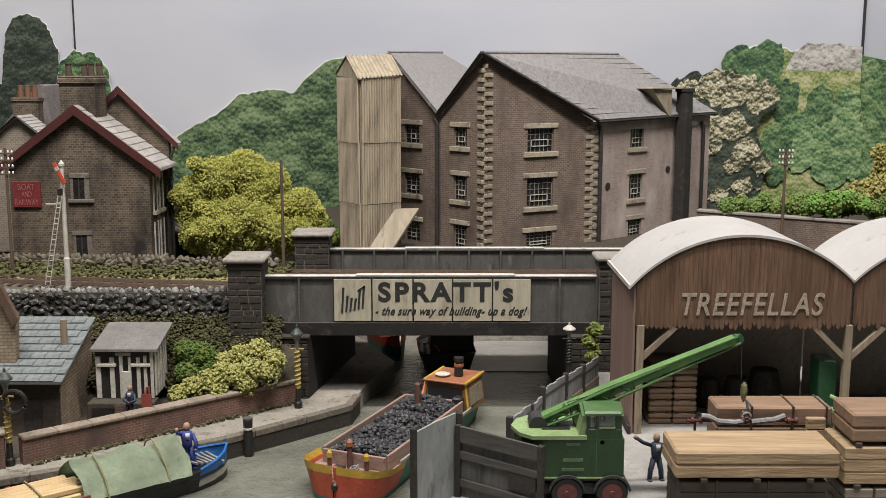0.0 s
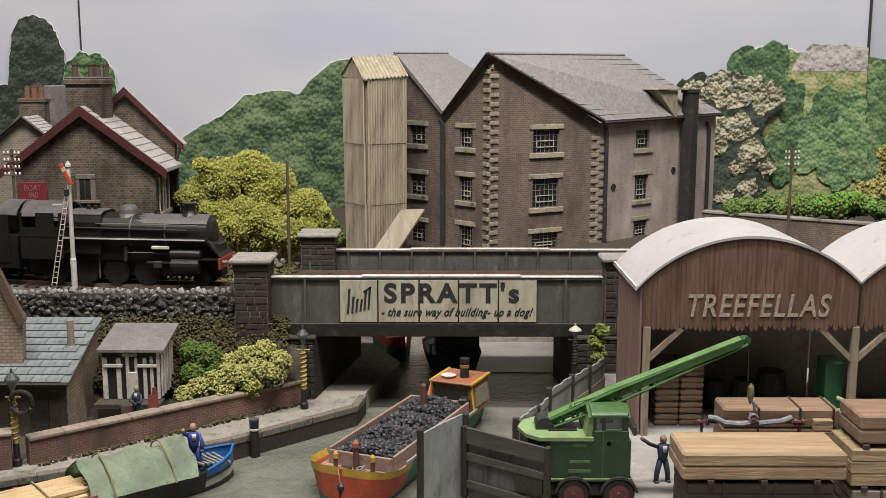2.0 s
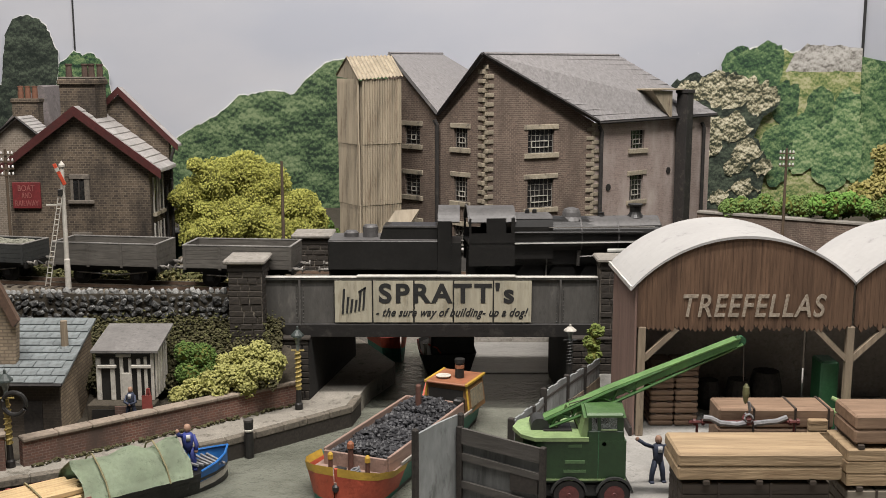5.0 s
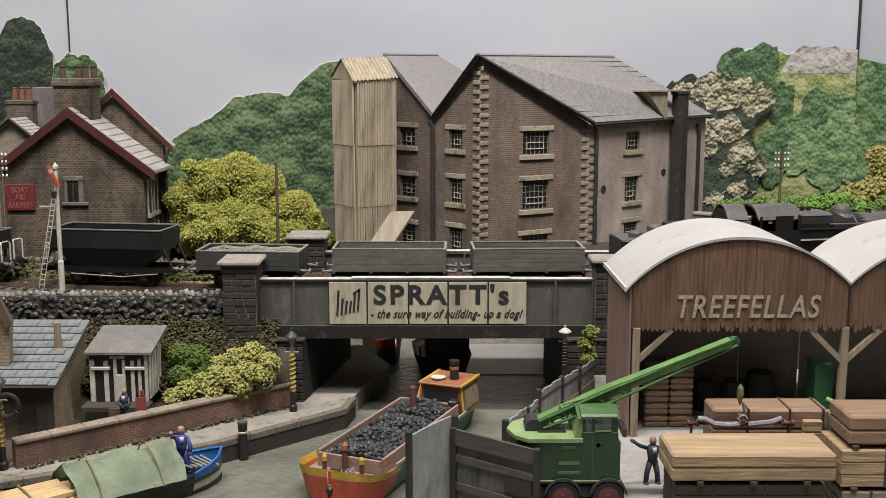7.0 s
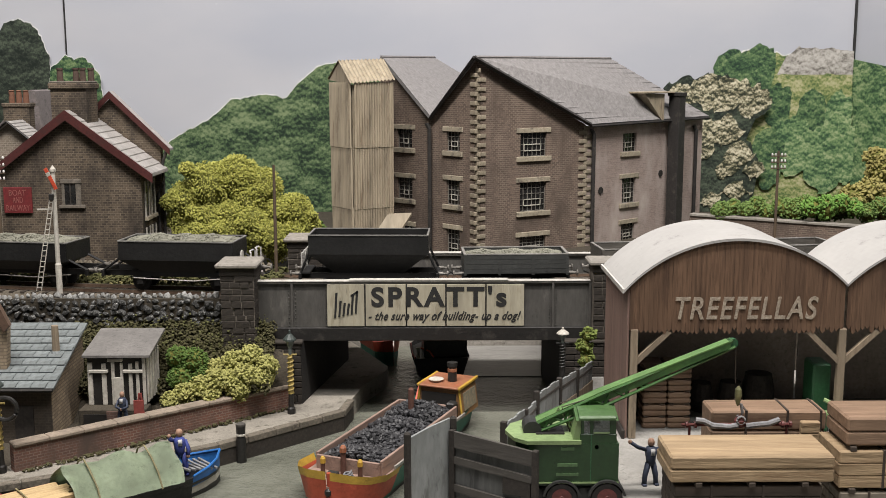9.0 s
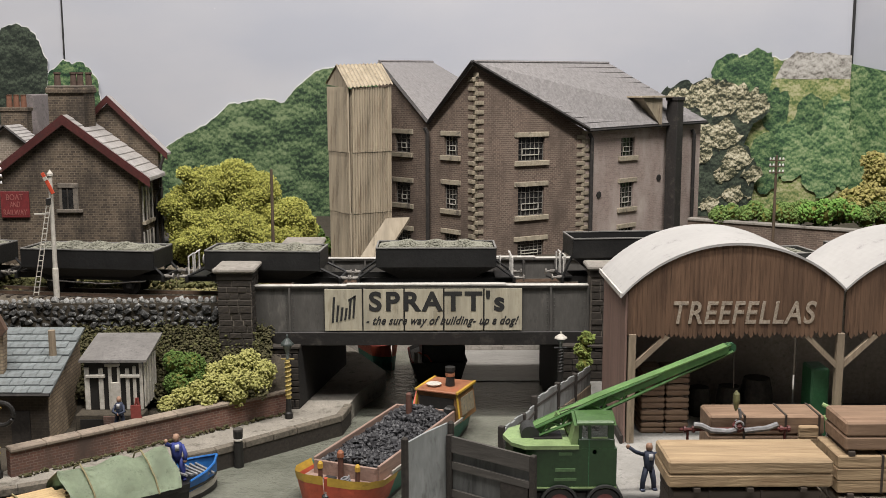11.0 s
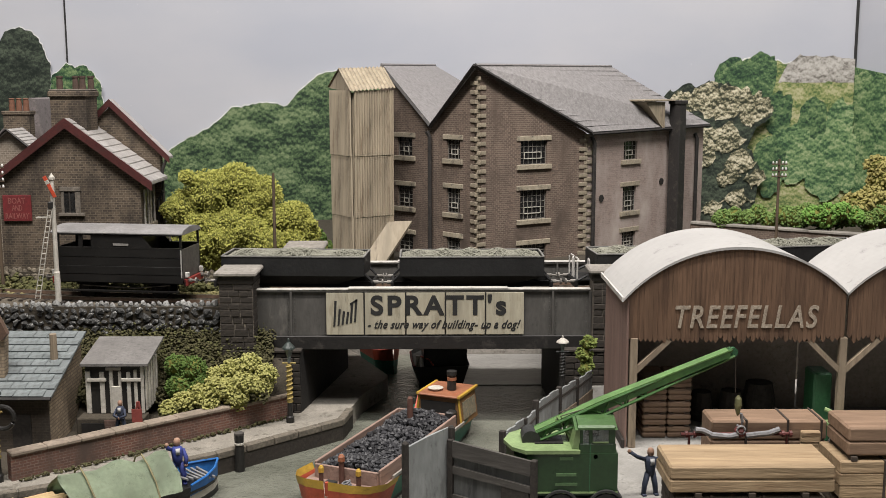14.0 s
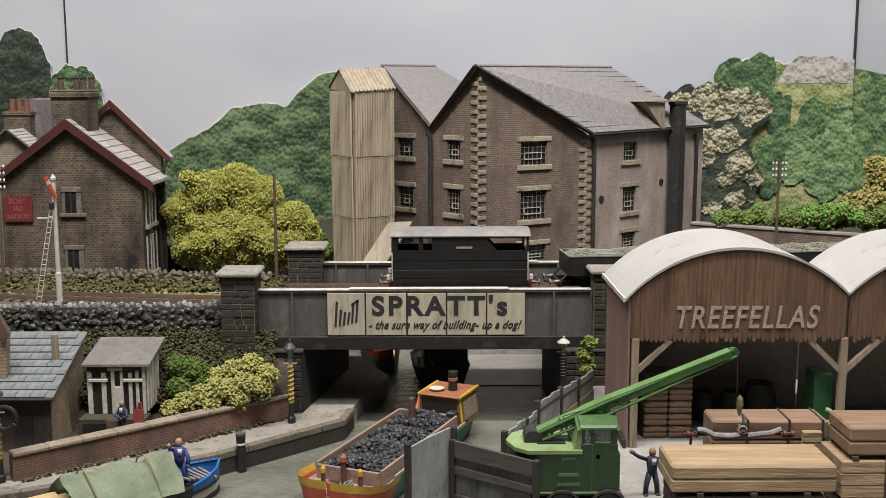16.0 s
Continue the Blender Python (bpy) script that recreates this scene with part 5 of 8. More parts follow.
def slates(parent, quad, nu, nv, material, seed, thick=0.07):
    """Separate overlapping slates over a sloping quad (top-left, top-right, bottom-right, bottom-left)."""
    A, B, C, D = (Vector(q) for q in quad)
    n = (D - A).cross(B - A).normalized()
    n = n if n.z > 0 else -n
    rng = random.Random(seed)
    for j in range(nv):
        f0, f1 = j / nv, (j + 1.12) / nv
        for i in range(nu):
            off = 0.5 * (j % 2)
            g0, g1 = max(0, (i + off - 0.5) / nu), min(1, (i + off + 0.46) / nu)
            if g1 - g0 < 0.01:
                continue
            q = [A.lerp(B, g).lerp(D.lerp(C, g), f) for g, f in ((g0, f0), (g1, f0), (g1, f1), (g0, f1))]
            lift = rng.uniform(0, 0.03)
            hi = [q[0] + n * 0.03, q[1] + n * 0.03, q[2] + n * (thick + lift + 0.03), q[3] + n * (thick + lift + 0.03)]
            lo = [q[2] + n * lift, q[3] + n * lift]
            c = sum(q, Vector()) / 4
            bm = bmesh.new()
            v = [bm.verts.new(p - c) for p in hi + lo]
            bm.faces.new(v[:4]), bm.faces.new((v[3], v[2], v[4], v[5])), bm.faces.new((v[0], v[3], v[5])), bm.faces.new((v[1], v[4], v[2]))
            part("slate", bm, material, parent, at=c[:])


def cottage():
    """The slate-roofed brick outhouse; its roof falls towards the canal."""
    root = thing("outhouse", -25.2, 60.4, 1.6, 0, "small brick outhouse with blue-grey slate roof", "outhouse")
    # side profile in y, z pushed along x
    part("wall", prism([(0, 0), (5.8, 0), (5.8, 5.4), (0, 3.3)], -6.0, 2.8, "x"), M["cottage"], root)
    # front wall in a darker brick than the rest
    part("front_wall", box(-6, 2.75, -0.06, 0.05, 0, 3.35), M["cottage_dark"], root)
    part("door", box(0.6, 1.7, -0.14, -0.05, 0.0, 2.3), M["dark_wood"], root)
    quad = ((-6.4, 6.0, 5.85), (3.1, 6.0, 5.85), (3.1, -0.5, 3.5), (-6.4, -0.5, 3.5))
    bm = bmesh.new()
    hi = [bm.verts.new(q) for q in quad]
    lo = [bm.verts.new((q[0], q[1], q[2] - 0.14)) for q in quad]
    bm.faces.new(hi), bm.faces.new(lo[::-1])
    for i in range(4):
        bm.faces.new((hi[i], hi[(i + 1) % 4], lo[(i + 1) % 4], lo[i]))
    roof = part("roof", bm, M["slate_blue"], root)
    slates(roof, quad, 11, 9, M["slate_blue"], 3)
    part("gutter", tube([(-6.4, -0.62, 3.4), (3.1, -0.62, 3.4)], 0.12, 6), M["iron_dark"], root)
    part("flue_pipe", lathe([(0.24, 4.1), (0.21, 6.4), (0.14, 6.4)], 10, at=(2.15, 2.9, 0)), M["post_wood"], root)
    part("flashing", lathe([(0.45, 0), (0.25, 0.3)], 10, at=(2.15, 2.9, 4.55)), M["slate_blue"], root)
    # taller neighbour of which the gable end and verge show
    nb = thing("gabled_house", -31.0, 61.5, 1.6, 0, "tall brick house end with brown verge board", "house", "houses")
    part("wall", prism([(-8, 0), (5.35, 0), (5.8, 6.9), (3.4, 12.1), (-8, 14)], 0, 0.6), M["cottage"], nb)
    part("verge", prism([(3.1, 12.4), (5.75, 6.5), (6.1, 6.9), (3.4, 12.9)], -0.4, -0.02), M["verge_brown"], nb)


M["cottage_dark"] = brick_mat("dark_brick", (0.085, 0.068, 0.052), (0.06, 0.05, 0.04), (0.09, 0.075, 0.06), bw=0.0038, bh=0.0016, ms=0.0003)
M["verge_brown"] = mat("brown_verge", (0.13, 0.08, 0.055), (0.09, 0.056, 0.04), 0.7)
cottage()


M["felt"] = mat("grey_roof_felt", (0.20, 0.19, 0.18), (0.15, 0.142, 0.135), 0.8, coarse=50)


def shed():
    root = thing("timbered_shed", -19.2, 62.8, 3.2, 0, "black and white timbered shed with grey lean-to roof", "shed")
    part("body", prism([(0, 0), (2.9, 0), (2.9, 3.5), (0, 3.0)], -1.85, 1.65, "x"), M["black_paint"], root)
    roof = part("roof", prism([(-0.35, 3.0), (3.6, 3.75), (3.6, 3.9), (-0.35, 3.15)], -2.05, 2.0, "x"), M["felt"], root)
    rng = random.Random(4)
    for x0, x1 in ((-1.85, -1.55), (-1.0, -0.72), (-0.42, -0.2), (0.12, 0.3), (0.62, 0.85), (1.05, 1.25), (1.45, 1.65)):
        part("post", box(x0, x1, -0.1, 0.05, 0, 2.55 + rng.uniform(0, 0.4), 0.03), M["white_paint"], root)
    for y in (0.15, 0.75, 1.35, 1.95, 2.5):
        part("plank", box(1.62, 1.74, y, y + 0.3, 0.1, 3.0, 0.03), M["white_paint"], root)
    for x0, x1, z in ((-1.75, -0.6, 2.0), (0.3, 1.5, 2.0), (-0.6, 0.3, 2.7)):
        part("rail", box(x0, x1, -0.18, 0.05, z, z + 0.2, 0.03), M["white_paint"], root)
    part("door_panel", box(-0.3, 0.25, -0.12, 0.03, 0.1, 1.7, 0.02), M["white_paint"], root)
    part("platform", box(-2.2, 1.8, -1.0, 0.3, -1.7, -0.02, 0.05), M["soil"], root)
    part("undercroft", box(-1.9, -0.4, -1.04, -0.9, -1.5, -0.3), M["black_paint"], root)
    part("brick_jamb", box(-0.5, 0.3, -1.1, -0.9, -1.6, -0.1), M["wallbrick"], root)


shed()


def lamp_post(x, y, z, h, label, paint="yellow_paint", hood="lamp_hood"):
    root = thing("lamp_post", x, y, z, 0, label, "lamp post", "towpath lamp posts")
    k = h / 5.4
    part("base", lathe([(0.26, 0), (0.26, 0.35 * k), (0.19, 0.45 * k), (0.16, 1.3 * k)], 10), M["black_paint"], root)
    part("column", lathe([(0.17, 1.3 * k), (0.15, 3.8 * k)], 10), M[paint], root)
    bm = bmesh.new()
    n = 70
    tube([(0.18 * math.cos(i * 0.72), 0.18 * math.sin(i * 0.72), (1.35 + 2.4 * i / n) * k) for i in range(n)], 0.05, 5, bm)
    part("twist", bm, M[paint], root)
    part("ladder_bar", tube([(-0.42, 0, 3.85 * k), (0.42, 0, 3.85 * k)], 0.06, 6), M[paint], root)
    lan = part("lantern", lathe([(0.10, 3.85 * k), (0.12, 4.25 * k), (0.30, 4.75 * k), (0.28, 4.8 * k)], 8), M["lamp_glass"], root)
    part("hood", lathe([(0.42, 4.78 * k), (0.40, 4.88 * k), (0.16, 5.15 * k), (0.08, 5.2 * k), (0.07, 5.4 * k), (0.02, 5.45 * k)], 10), M[hood], lan)
    return root


M["yellow_paint"] = mat("yellow_lamp_paint", (0.48, 0.37, 0.12), (0.36, 0.27, 0.09), 0.55, dirt=(0.2, 0.15, 0.06))
M["lamp_glass"] = mat("smoky_lamp_glass", (0.22, 0.25, 0.24), (0.15, 0.17, 0.165), 0.15)
M["lamp_hood"] = mat("green_grey_hood", (0.06, 0.075, 0.07), (0.04, 0.05, 0.047), 0.5)
lamp_post(-9.3, 66.2, 1.5, 5.45, "yellow and black towpath lamp post with hooded lantern")
lamp_post(8.12, 67.0, 3.3, 3.6, "dark lamp post with a pale hood by the bridge end", "black_paint", "white_paint")
lp = lamp_post(-23.75, 56.0, 1.5, 5.5, "yellow and black towpath lamp post with lifebelt ring")
bm = bmesh.new()
tube([(0.55 + 0.62 * math.cos(a * math.tau / 24), -0.3, 3.7 + 0.62 * math.sin(a * math.tau / 24)) for a in range(25)], 0.13, 8, bm)
part("ring", bm, M["black_paint"], lp)


def bollard():
    root = thing("mooring_post", -11.6, 61.0, 0.1, 0, "black wooden mooring post standing in the canal", "mooring post")
    part("post", lathe([(0.30, -0.2), (0.28, 1.5), (0.24, 1.75), (0.27, 1.8), (0.29, 2.3), (0.25, 2.45)], 12), M["black_paint"], root)
    part("cap", lathe([(0.30, 2.32), (0.30, 2.45), (0.16, 2.52)], 12), M["grey_wood"], root)
    part("band", lathe([(0.27, 1.72), (0.30, 1.76), (0.30, 1.84), (0.26, 1.88)], 12), M["white_paint"], root)


bollard()


def green_hut():
    root = thing("platform_hut", -21.2, 86.2, 7.7, 0, "small dark green hut behind the inn", "hut")
    part("body", box(-1.2, 1.4, 0, 2, 0, 2.0, 0.05), M["hut_green"], root)
    part("roof", prism([(-1.4, 1.95), (1.6, 1.95), (1.4, 2.3), (-1.2, 2.3)], -0.2, 2.2), M["felt"], root)
    part("door", box(0.2, 0.8, -0.05, 0.02, 0.05, 1.5), M["dark_wood"], root)


M["hut_green"] = mat("dark_green_boards", (0.02, 0.06, 0.045), (0.014, 0.042, 0.032), 0.6)
green_hut()
foam_bush("dark_bush", [(0, 0, 1.0, 1.0), (0.9, 0.2, 1.9, 0.9), (1.7, 0, 0.9, 0.9), (0.6, 0, 2.7, 0.6)], 300, 0.1, 81, M["leaf_green"], "dark green bush beside the hoist tower", (-11.4, 92.6, 7.6), "bush", False)

# ---- timber barn ----
BARN_Z, BARN_R = 3.3, 8.1


def arch_z(x, top=14.2):
    """Height of the curved roof at x from its crown."""
    return top - (BARN_R - math.sqrt(BARN_R * BARN_R - x * x))


def barn_bay(xc, label, left_wall, words):
    root = thing("timber_barn", xc, 56.0, BARN_Z, 0, label, "barn", "barn bays")
    half, D = 5.75, 7.4
    z = lambda v: v - BARN_Z
    xs = [-6.15 + 12.0 * i / 40 for i in range(41)] if left_wall else [-5.85 + 12.0 * i / 40 for i in range(41)]
    outer = [(x, z(arch_z(x) + 0.14)) for x in xs]
    inner = [(x, z(arch_z(x))) for x in xs[::-1]]
    roof = part("roof", prism(outer + inner, -0.12, D), M["roof_white"], root, smooth=False)
    # gable boarding: separate upright boards with ragged feet
    rng = random.Random(int(xc))
    n = 46
    for i in range(n):
        x0, x1 = -half + 2 * half * i / n, -half + 2 * half * (i + 1) / n
        foot = z(9.2) + rng.choice((0.0, 0.0, 0.1, 0.22)) + rng.uniform(-0.05, 0.05)
        bm = bmesh.new()
        t0, t1 = z(arch_z(x0)) - 0.01, z(arch_z(x1)) - 0.01
        xm = (x0 + x1) / 2
        prism([(x0 + 0.004, foot + 0.1), (xm, foot - 0.08), (x1 - 0.004, foot + 0.1), (x1 - 0.004, t1), (x0 + 0.004, t0)], -0.02 + rng.uniform(-0.006, 0.006), 0.1, bm=bm)
        part("board", bm, M["barn_wood"], root)
    if left_wall:
        m = 15
        for i in range(m):
            y0, y1 = 0.05 + (D - 0.05) * i / m, 0.05 + (D - 0.05) * (i + 1) / m
            part("side_board", box(-half - 0.12, -half, y0 + 0.012, y1 - 0.012, 0, z(11.6), 0.01), M["barn_side"], root)
        part("eaves_fascia", box(-6.2, -6.1, -0.15, D, z(11.42), z(11.66)), M["white_edge"], root)
        part("base_plank", box(-half - 0.3, -half - 0.12, -0.1, D, 0, 0.5, 0.03), M["dark_wood"], root)
    part("back_wall", box(-half, half, D - 0.15, D, 0, z(11.6)), M["barn_back"], root)
    for x in ((-half + 0.28,) if left_wall else ()) + (half,):
        post = part("post", box(x - 0.2, x + 0.2, -0.05, 0.35, 0, z(9.4), 0.03), M["post_wood"], root)
        for s in (-1, 1):
            if (x < 0 and s < 0):
                continue
            part("brace", prism([(x + s * 0.1, z(7.35)), (x + s * 0.1, z(7.75)), (x + s * 1.75, z(9.35)), (x + s * 2.0, z(9.2))], 0.0, 0.28), M["post_wood"], post)
    for y in (2.4, 4.9):
        part("truss", box(-half, half, y, y + 0.3, z(11.2), z(11.6)), M["dark_wood"], root)
    if words:
        text_part(words, 1.72, 12.76 - xc, z(9.98), M["chalk"], root, (0, -0.06, 0), shear=0.2, width=7.65, bold=0.025, gap=1.12)
    return root


M["barn_back"] = mat("grey_brown_wall", (0.32, 0.28, 0.24), (0.25, 0.215, 0.18), 0.9, coarse=30)
M["chalk"] = mat("faded_white_lettering", (0.46, 0.40, 0.32), (0.27, 0.21, 0.15), 0.8, scale=900, coarse=300, dirt=(0.16, 0.10, 0.065), dirt_lo=0.56)
barn_bay(16.1, "open-fronted stained timber barn with pale curved roof", True, "TREEFELLAS")
barn_bay(27.75, "second open timber barn bay with pale curved roof", False, "")
wl = part("barn_end_wall", box(33.6, 33.8, 56.2, 63.2, BARN_Z, 11.5), M["barn_back"])
tagged(wl, "brown end wall of the barn", "wall", kind="structure")
M["timber"] = mat("pale_sawn_timber", (0.39, 0.285, 0.17), (0.29, 0.205, 0.122), 0.8, stretch=(0.12, 1, 1), scale=300, coarse=90, bumps=1.0, dist=0.001, dirt=(0.22, 0.145, 0.08), dirt_lo=0.55)
M["timber_red"] = mat("reddish_sawn_timber", (0.265, 0.175, 0.115), (0.20, 0.13, 0.085), 0.8, stretch=(0.12, 1, 1), scale=500, coarse=60, dirt=(0.14, 0.085, 0.055), dirt_lo=0.54)
M["timber_dark"] = mat("dark_sawn_timber", (0.065, 0.05, 0.038), (0.043, 0.034, 0.027), 0.85, stretch=(0.12, 1, 1))
M["timber_grey"] = mat("grey_sawn_timber", (0.27, 0.235, 0.185), (0.19, 0.165, 0.13), 0.85, stretch=(0.12, 1, 1))
M["strap"] = mat("dark_strap", (0.06, 0.045, 0.035), (0.04, 0.03, 0.024), 0.7)


def timber_pack(x0, x1, y0, y1, z0, z1, layers, across, m, label, straps=(), seed=0, rz=0, skew=0.0):
    """A strapped pack of sawn planks."""
    cx, cy = (x0 + x1) / 2, (y0 + y1) / 2
    root = thing("timber_pack", cx, cy, z0, rz, label, "timber", "timber packs")
    rng = random.Random(seed)
    a, b, H = (x1 - x0) / 2, (y1 - y0) / 2, z1 - z0
    for k in range(layers):
        for j in range(across):
            e0, e1 = rng.uniform(-0.012, 0.012), rng.uniform(-0.012, 0.012)
            yy0 = -b + 2 * b * j / across
            part("plank", box(-a + e0, a + e1, yy0 + 0.004, yy0 + 2 * b / across - 0.004, H * k / layers + 0.003, H * (k + 1) / layers - 0.003, 0.09 if layers < 3 else 0.05), M[m], root)
    for f in straps:
        x = -a + 2 * a * f
        bm = bmesh.new()
        box(x - 0.05, x + 0.05, -b - 0.03, b + 0.03, H - 0.005, H + 0.035, bm=bm)
        box(x - 0.05, x + 0.05, -b - 0.035, -b + 0.01, 0, H + 0.03, bm=bm)
        part("strap", bm, M["strap"], root)
    return root


def bearer(x, y0, y1, z0, z1):
    ob = part("bearer", box(-0.14, 0.14, 0, y1 - y0, 0, z1 - z0, 0.02), M["timber_dark"], at=(x, y0, z0))
    tagged(ob, "short grey wooden bearer between timber packs", "bearer", "timber bearers")


timber_pack(10.05, 17.15, 43.95, 46.85, 5.5, 6.7, 2, 1, "timber", "pack of pale sawn timber planks", (), 1)
for bx in (11.3, 13.6, 15.9):
    bearer(bx, 43.9, 46.9, 5.3, 5.5)
timber_pack(10.3, 16.7, 44.1, 46.8, 3.3, 5.3, 4, 3, "timber_dark", "pack of dark weathered planks under the pale pack", (0.25, 0.6), 2)
timber_pack(12.9, 18.3, 48.3, 50.2, 5.4, 7.3, 2, 1, "timber_red", "strapped pack of reddish sawn timber", (0.3, 0.66, 0.95), 3)
timber_pack(12.9, 18.3, 48.3, 50.2, 3.3, 5.3, 3, 3, "timber_red", "lower pack of reddish sawn timber", (0.3, 0.7), 4)
timber_pack(18.0, 24.3, 45.0, 47.6, 6.75, 8.05, 2, 1, "timber_red", "pack of reddish sawn timber on top of the stack", (), 5)
for bx in (18.3, 21):
    bearer(bx, 44.9, 47.6, 6.55, 6.75)
timber_pack(17.7, 24.2, 44.9, 47.6, 4.85, 6.55, 3, 2, "timber", "pale timber pack in the middle of the stack", (0.3,), 6)
for bx in (18.3, 21):
    bearer(bx, 44.8, 47.6, 4.65, 4.85)
timber_pack(17.8, 24.2, 44.9, 47.6, 3.3, 4.65, 3, 2, "timber_grey", "grey timber pack at the foot of the stack", (0.2,), 7)
timber_pack(17.0, 17.9, 47.9, 48.2, 5.2, 6.9, 3, 1, "timber", "short offcut of pale timber leaning by the stack", (), 8)
for k in range(5):
    timber_pack(11.5, 12.85, 57.6, 60, 3.3 + k * 0.72, 3.95 + k * 0.72, 2, 2, "timber_red", "stack of reddish planks inside the barn", (), 10 + k)
    timber_pack(12.9, 14.2, 57.6, 60, 3.3 + k * 0.72, 3.95 + k * 0.72, 2, 2, "timber_red", "stack of reddish planks inside the barn", (), 20 + k)
    if k:
        for xx in (11.7, 12.6, 13.1, 14.0):
            bearer(xx, 57.6, 60, 3.25 + k * 0.72, 3.31 + k * 0.72)


def barn_clutter():
    for x, y, r, h in ((17.2, 60.5, 0.75, 1.9), (18.9, 60.8, 0.95, 2.3), (15.6, 61, 0.7, 1.7)):
        root = thing("barrel", x, y, BARN_Z, 0, "dark barrel standing inside the barn", "barrel", "barrels")
        part("barrel_body", lathe([(r * 0.8, 0), (r, h * 0.4), (r, h * 0.6), (r * 0.8, h)], 14), M["dark_wood"], root)
        part("hoop", lathe([(r * 0.93, h * 0.2), (r * 0.97, h * 0.2), (r * 0.99, h * 0.28), (r * 0.93, h * 0.28)], 14), M["iron_dark"], root)
    tr = thing("yard_machine", 21.2, 56.9, BARN_Z, 0, "green painted yard machine with pale green arm", "machine")
    part("body", box(-0.5, 0.5, 0, 1.6, 0, 3.9, 0.1), M["green_dark"], tr)
    part("arm", tube([(-0.1, -0.7, 2.1), (0.9, -1.3, 1.7), (2.6, -1.6, 1.65)], 0.12, 8), M["green_light"], tr)
    part("footplate", box(-0.2, 2.6, -1.9, -1.0, 1.35, 1.6, 0.04), M["green_light"], tr)
    part("leg", box(2.2, 2.5, -1.6, -1.3, 0, 1.4), M["green_dark"], tr)


M["green_dark"] = mat("dark_green_paint", (0.035, 0.13, 0.055), (0.025, 0.10, 0.042), 0.45)
M["green_light"] = mat("pale_green_paint", (0.25, 0.345, 0.155), (0.20, 0.285, 0.125), 0.45)
barn_clutter()

# ---- crane lorry ----
M["crane_green"] = mat("crane_green_paint", (0.022, 0.058, 0.02), (0.016, 0.044, 0.015), 0.38, coarse=50, bumps=0.1, dirt=(0.014, 0.034, 0.011), dirt_lo=0.58)
M["tyre"] = mat("black_tyre", (0.022, 0.02, 0.019), (0.035, 0.032, 0.03), 0.8)
M["hub_red"] = mat("dull_red_hub", (0.15, 0.042, 0.038), (0.10, 0.03, 0.028), 0.5)
M["chassis"] = mat("dark_chassis", (0.035, 0.036, 0.035), (0.025, 0.026, 0.025), 0.55)
M["clear"] = None


def glass_mat():
    m, nt, b = node_mat("cab_glass")
    b.inputs["Transmission Weight"].default_value = 0.9
    b.inputs["Roughness"].default_value = 0.05
    b.inputs["IOR"].default_value = 1.3
    b.inputs["Base Color"].default_value = (0.85, 0.9, 0.88, 1)
    return m


M["clear"] = glass_mat()


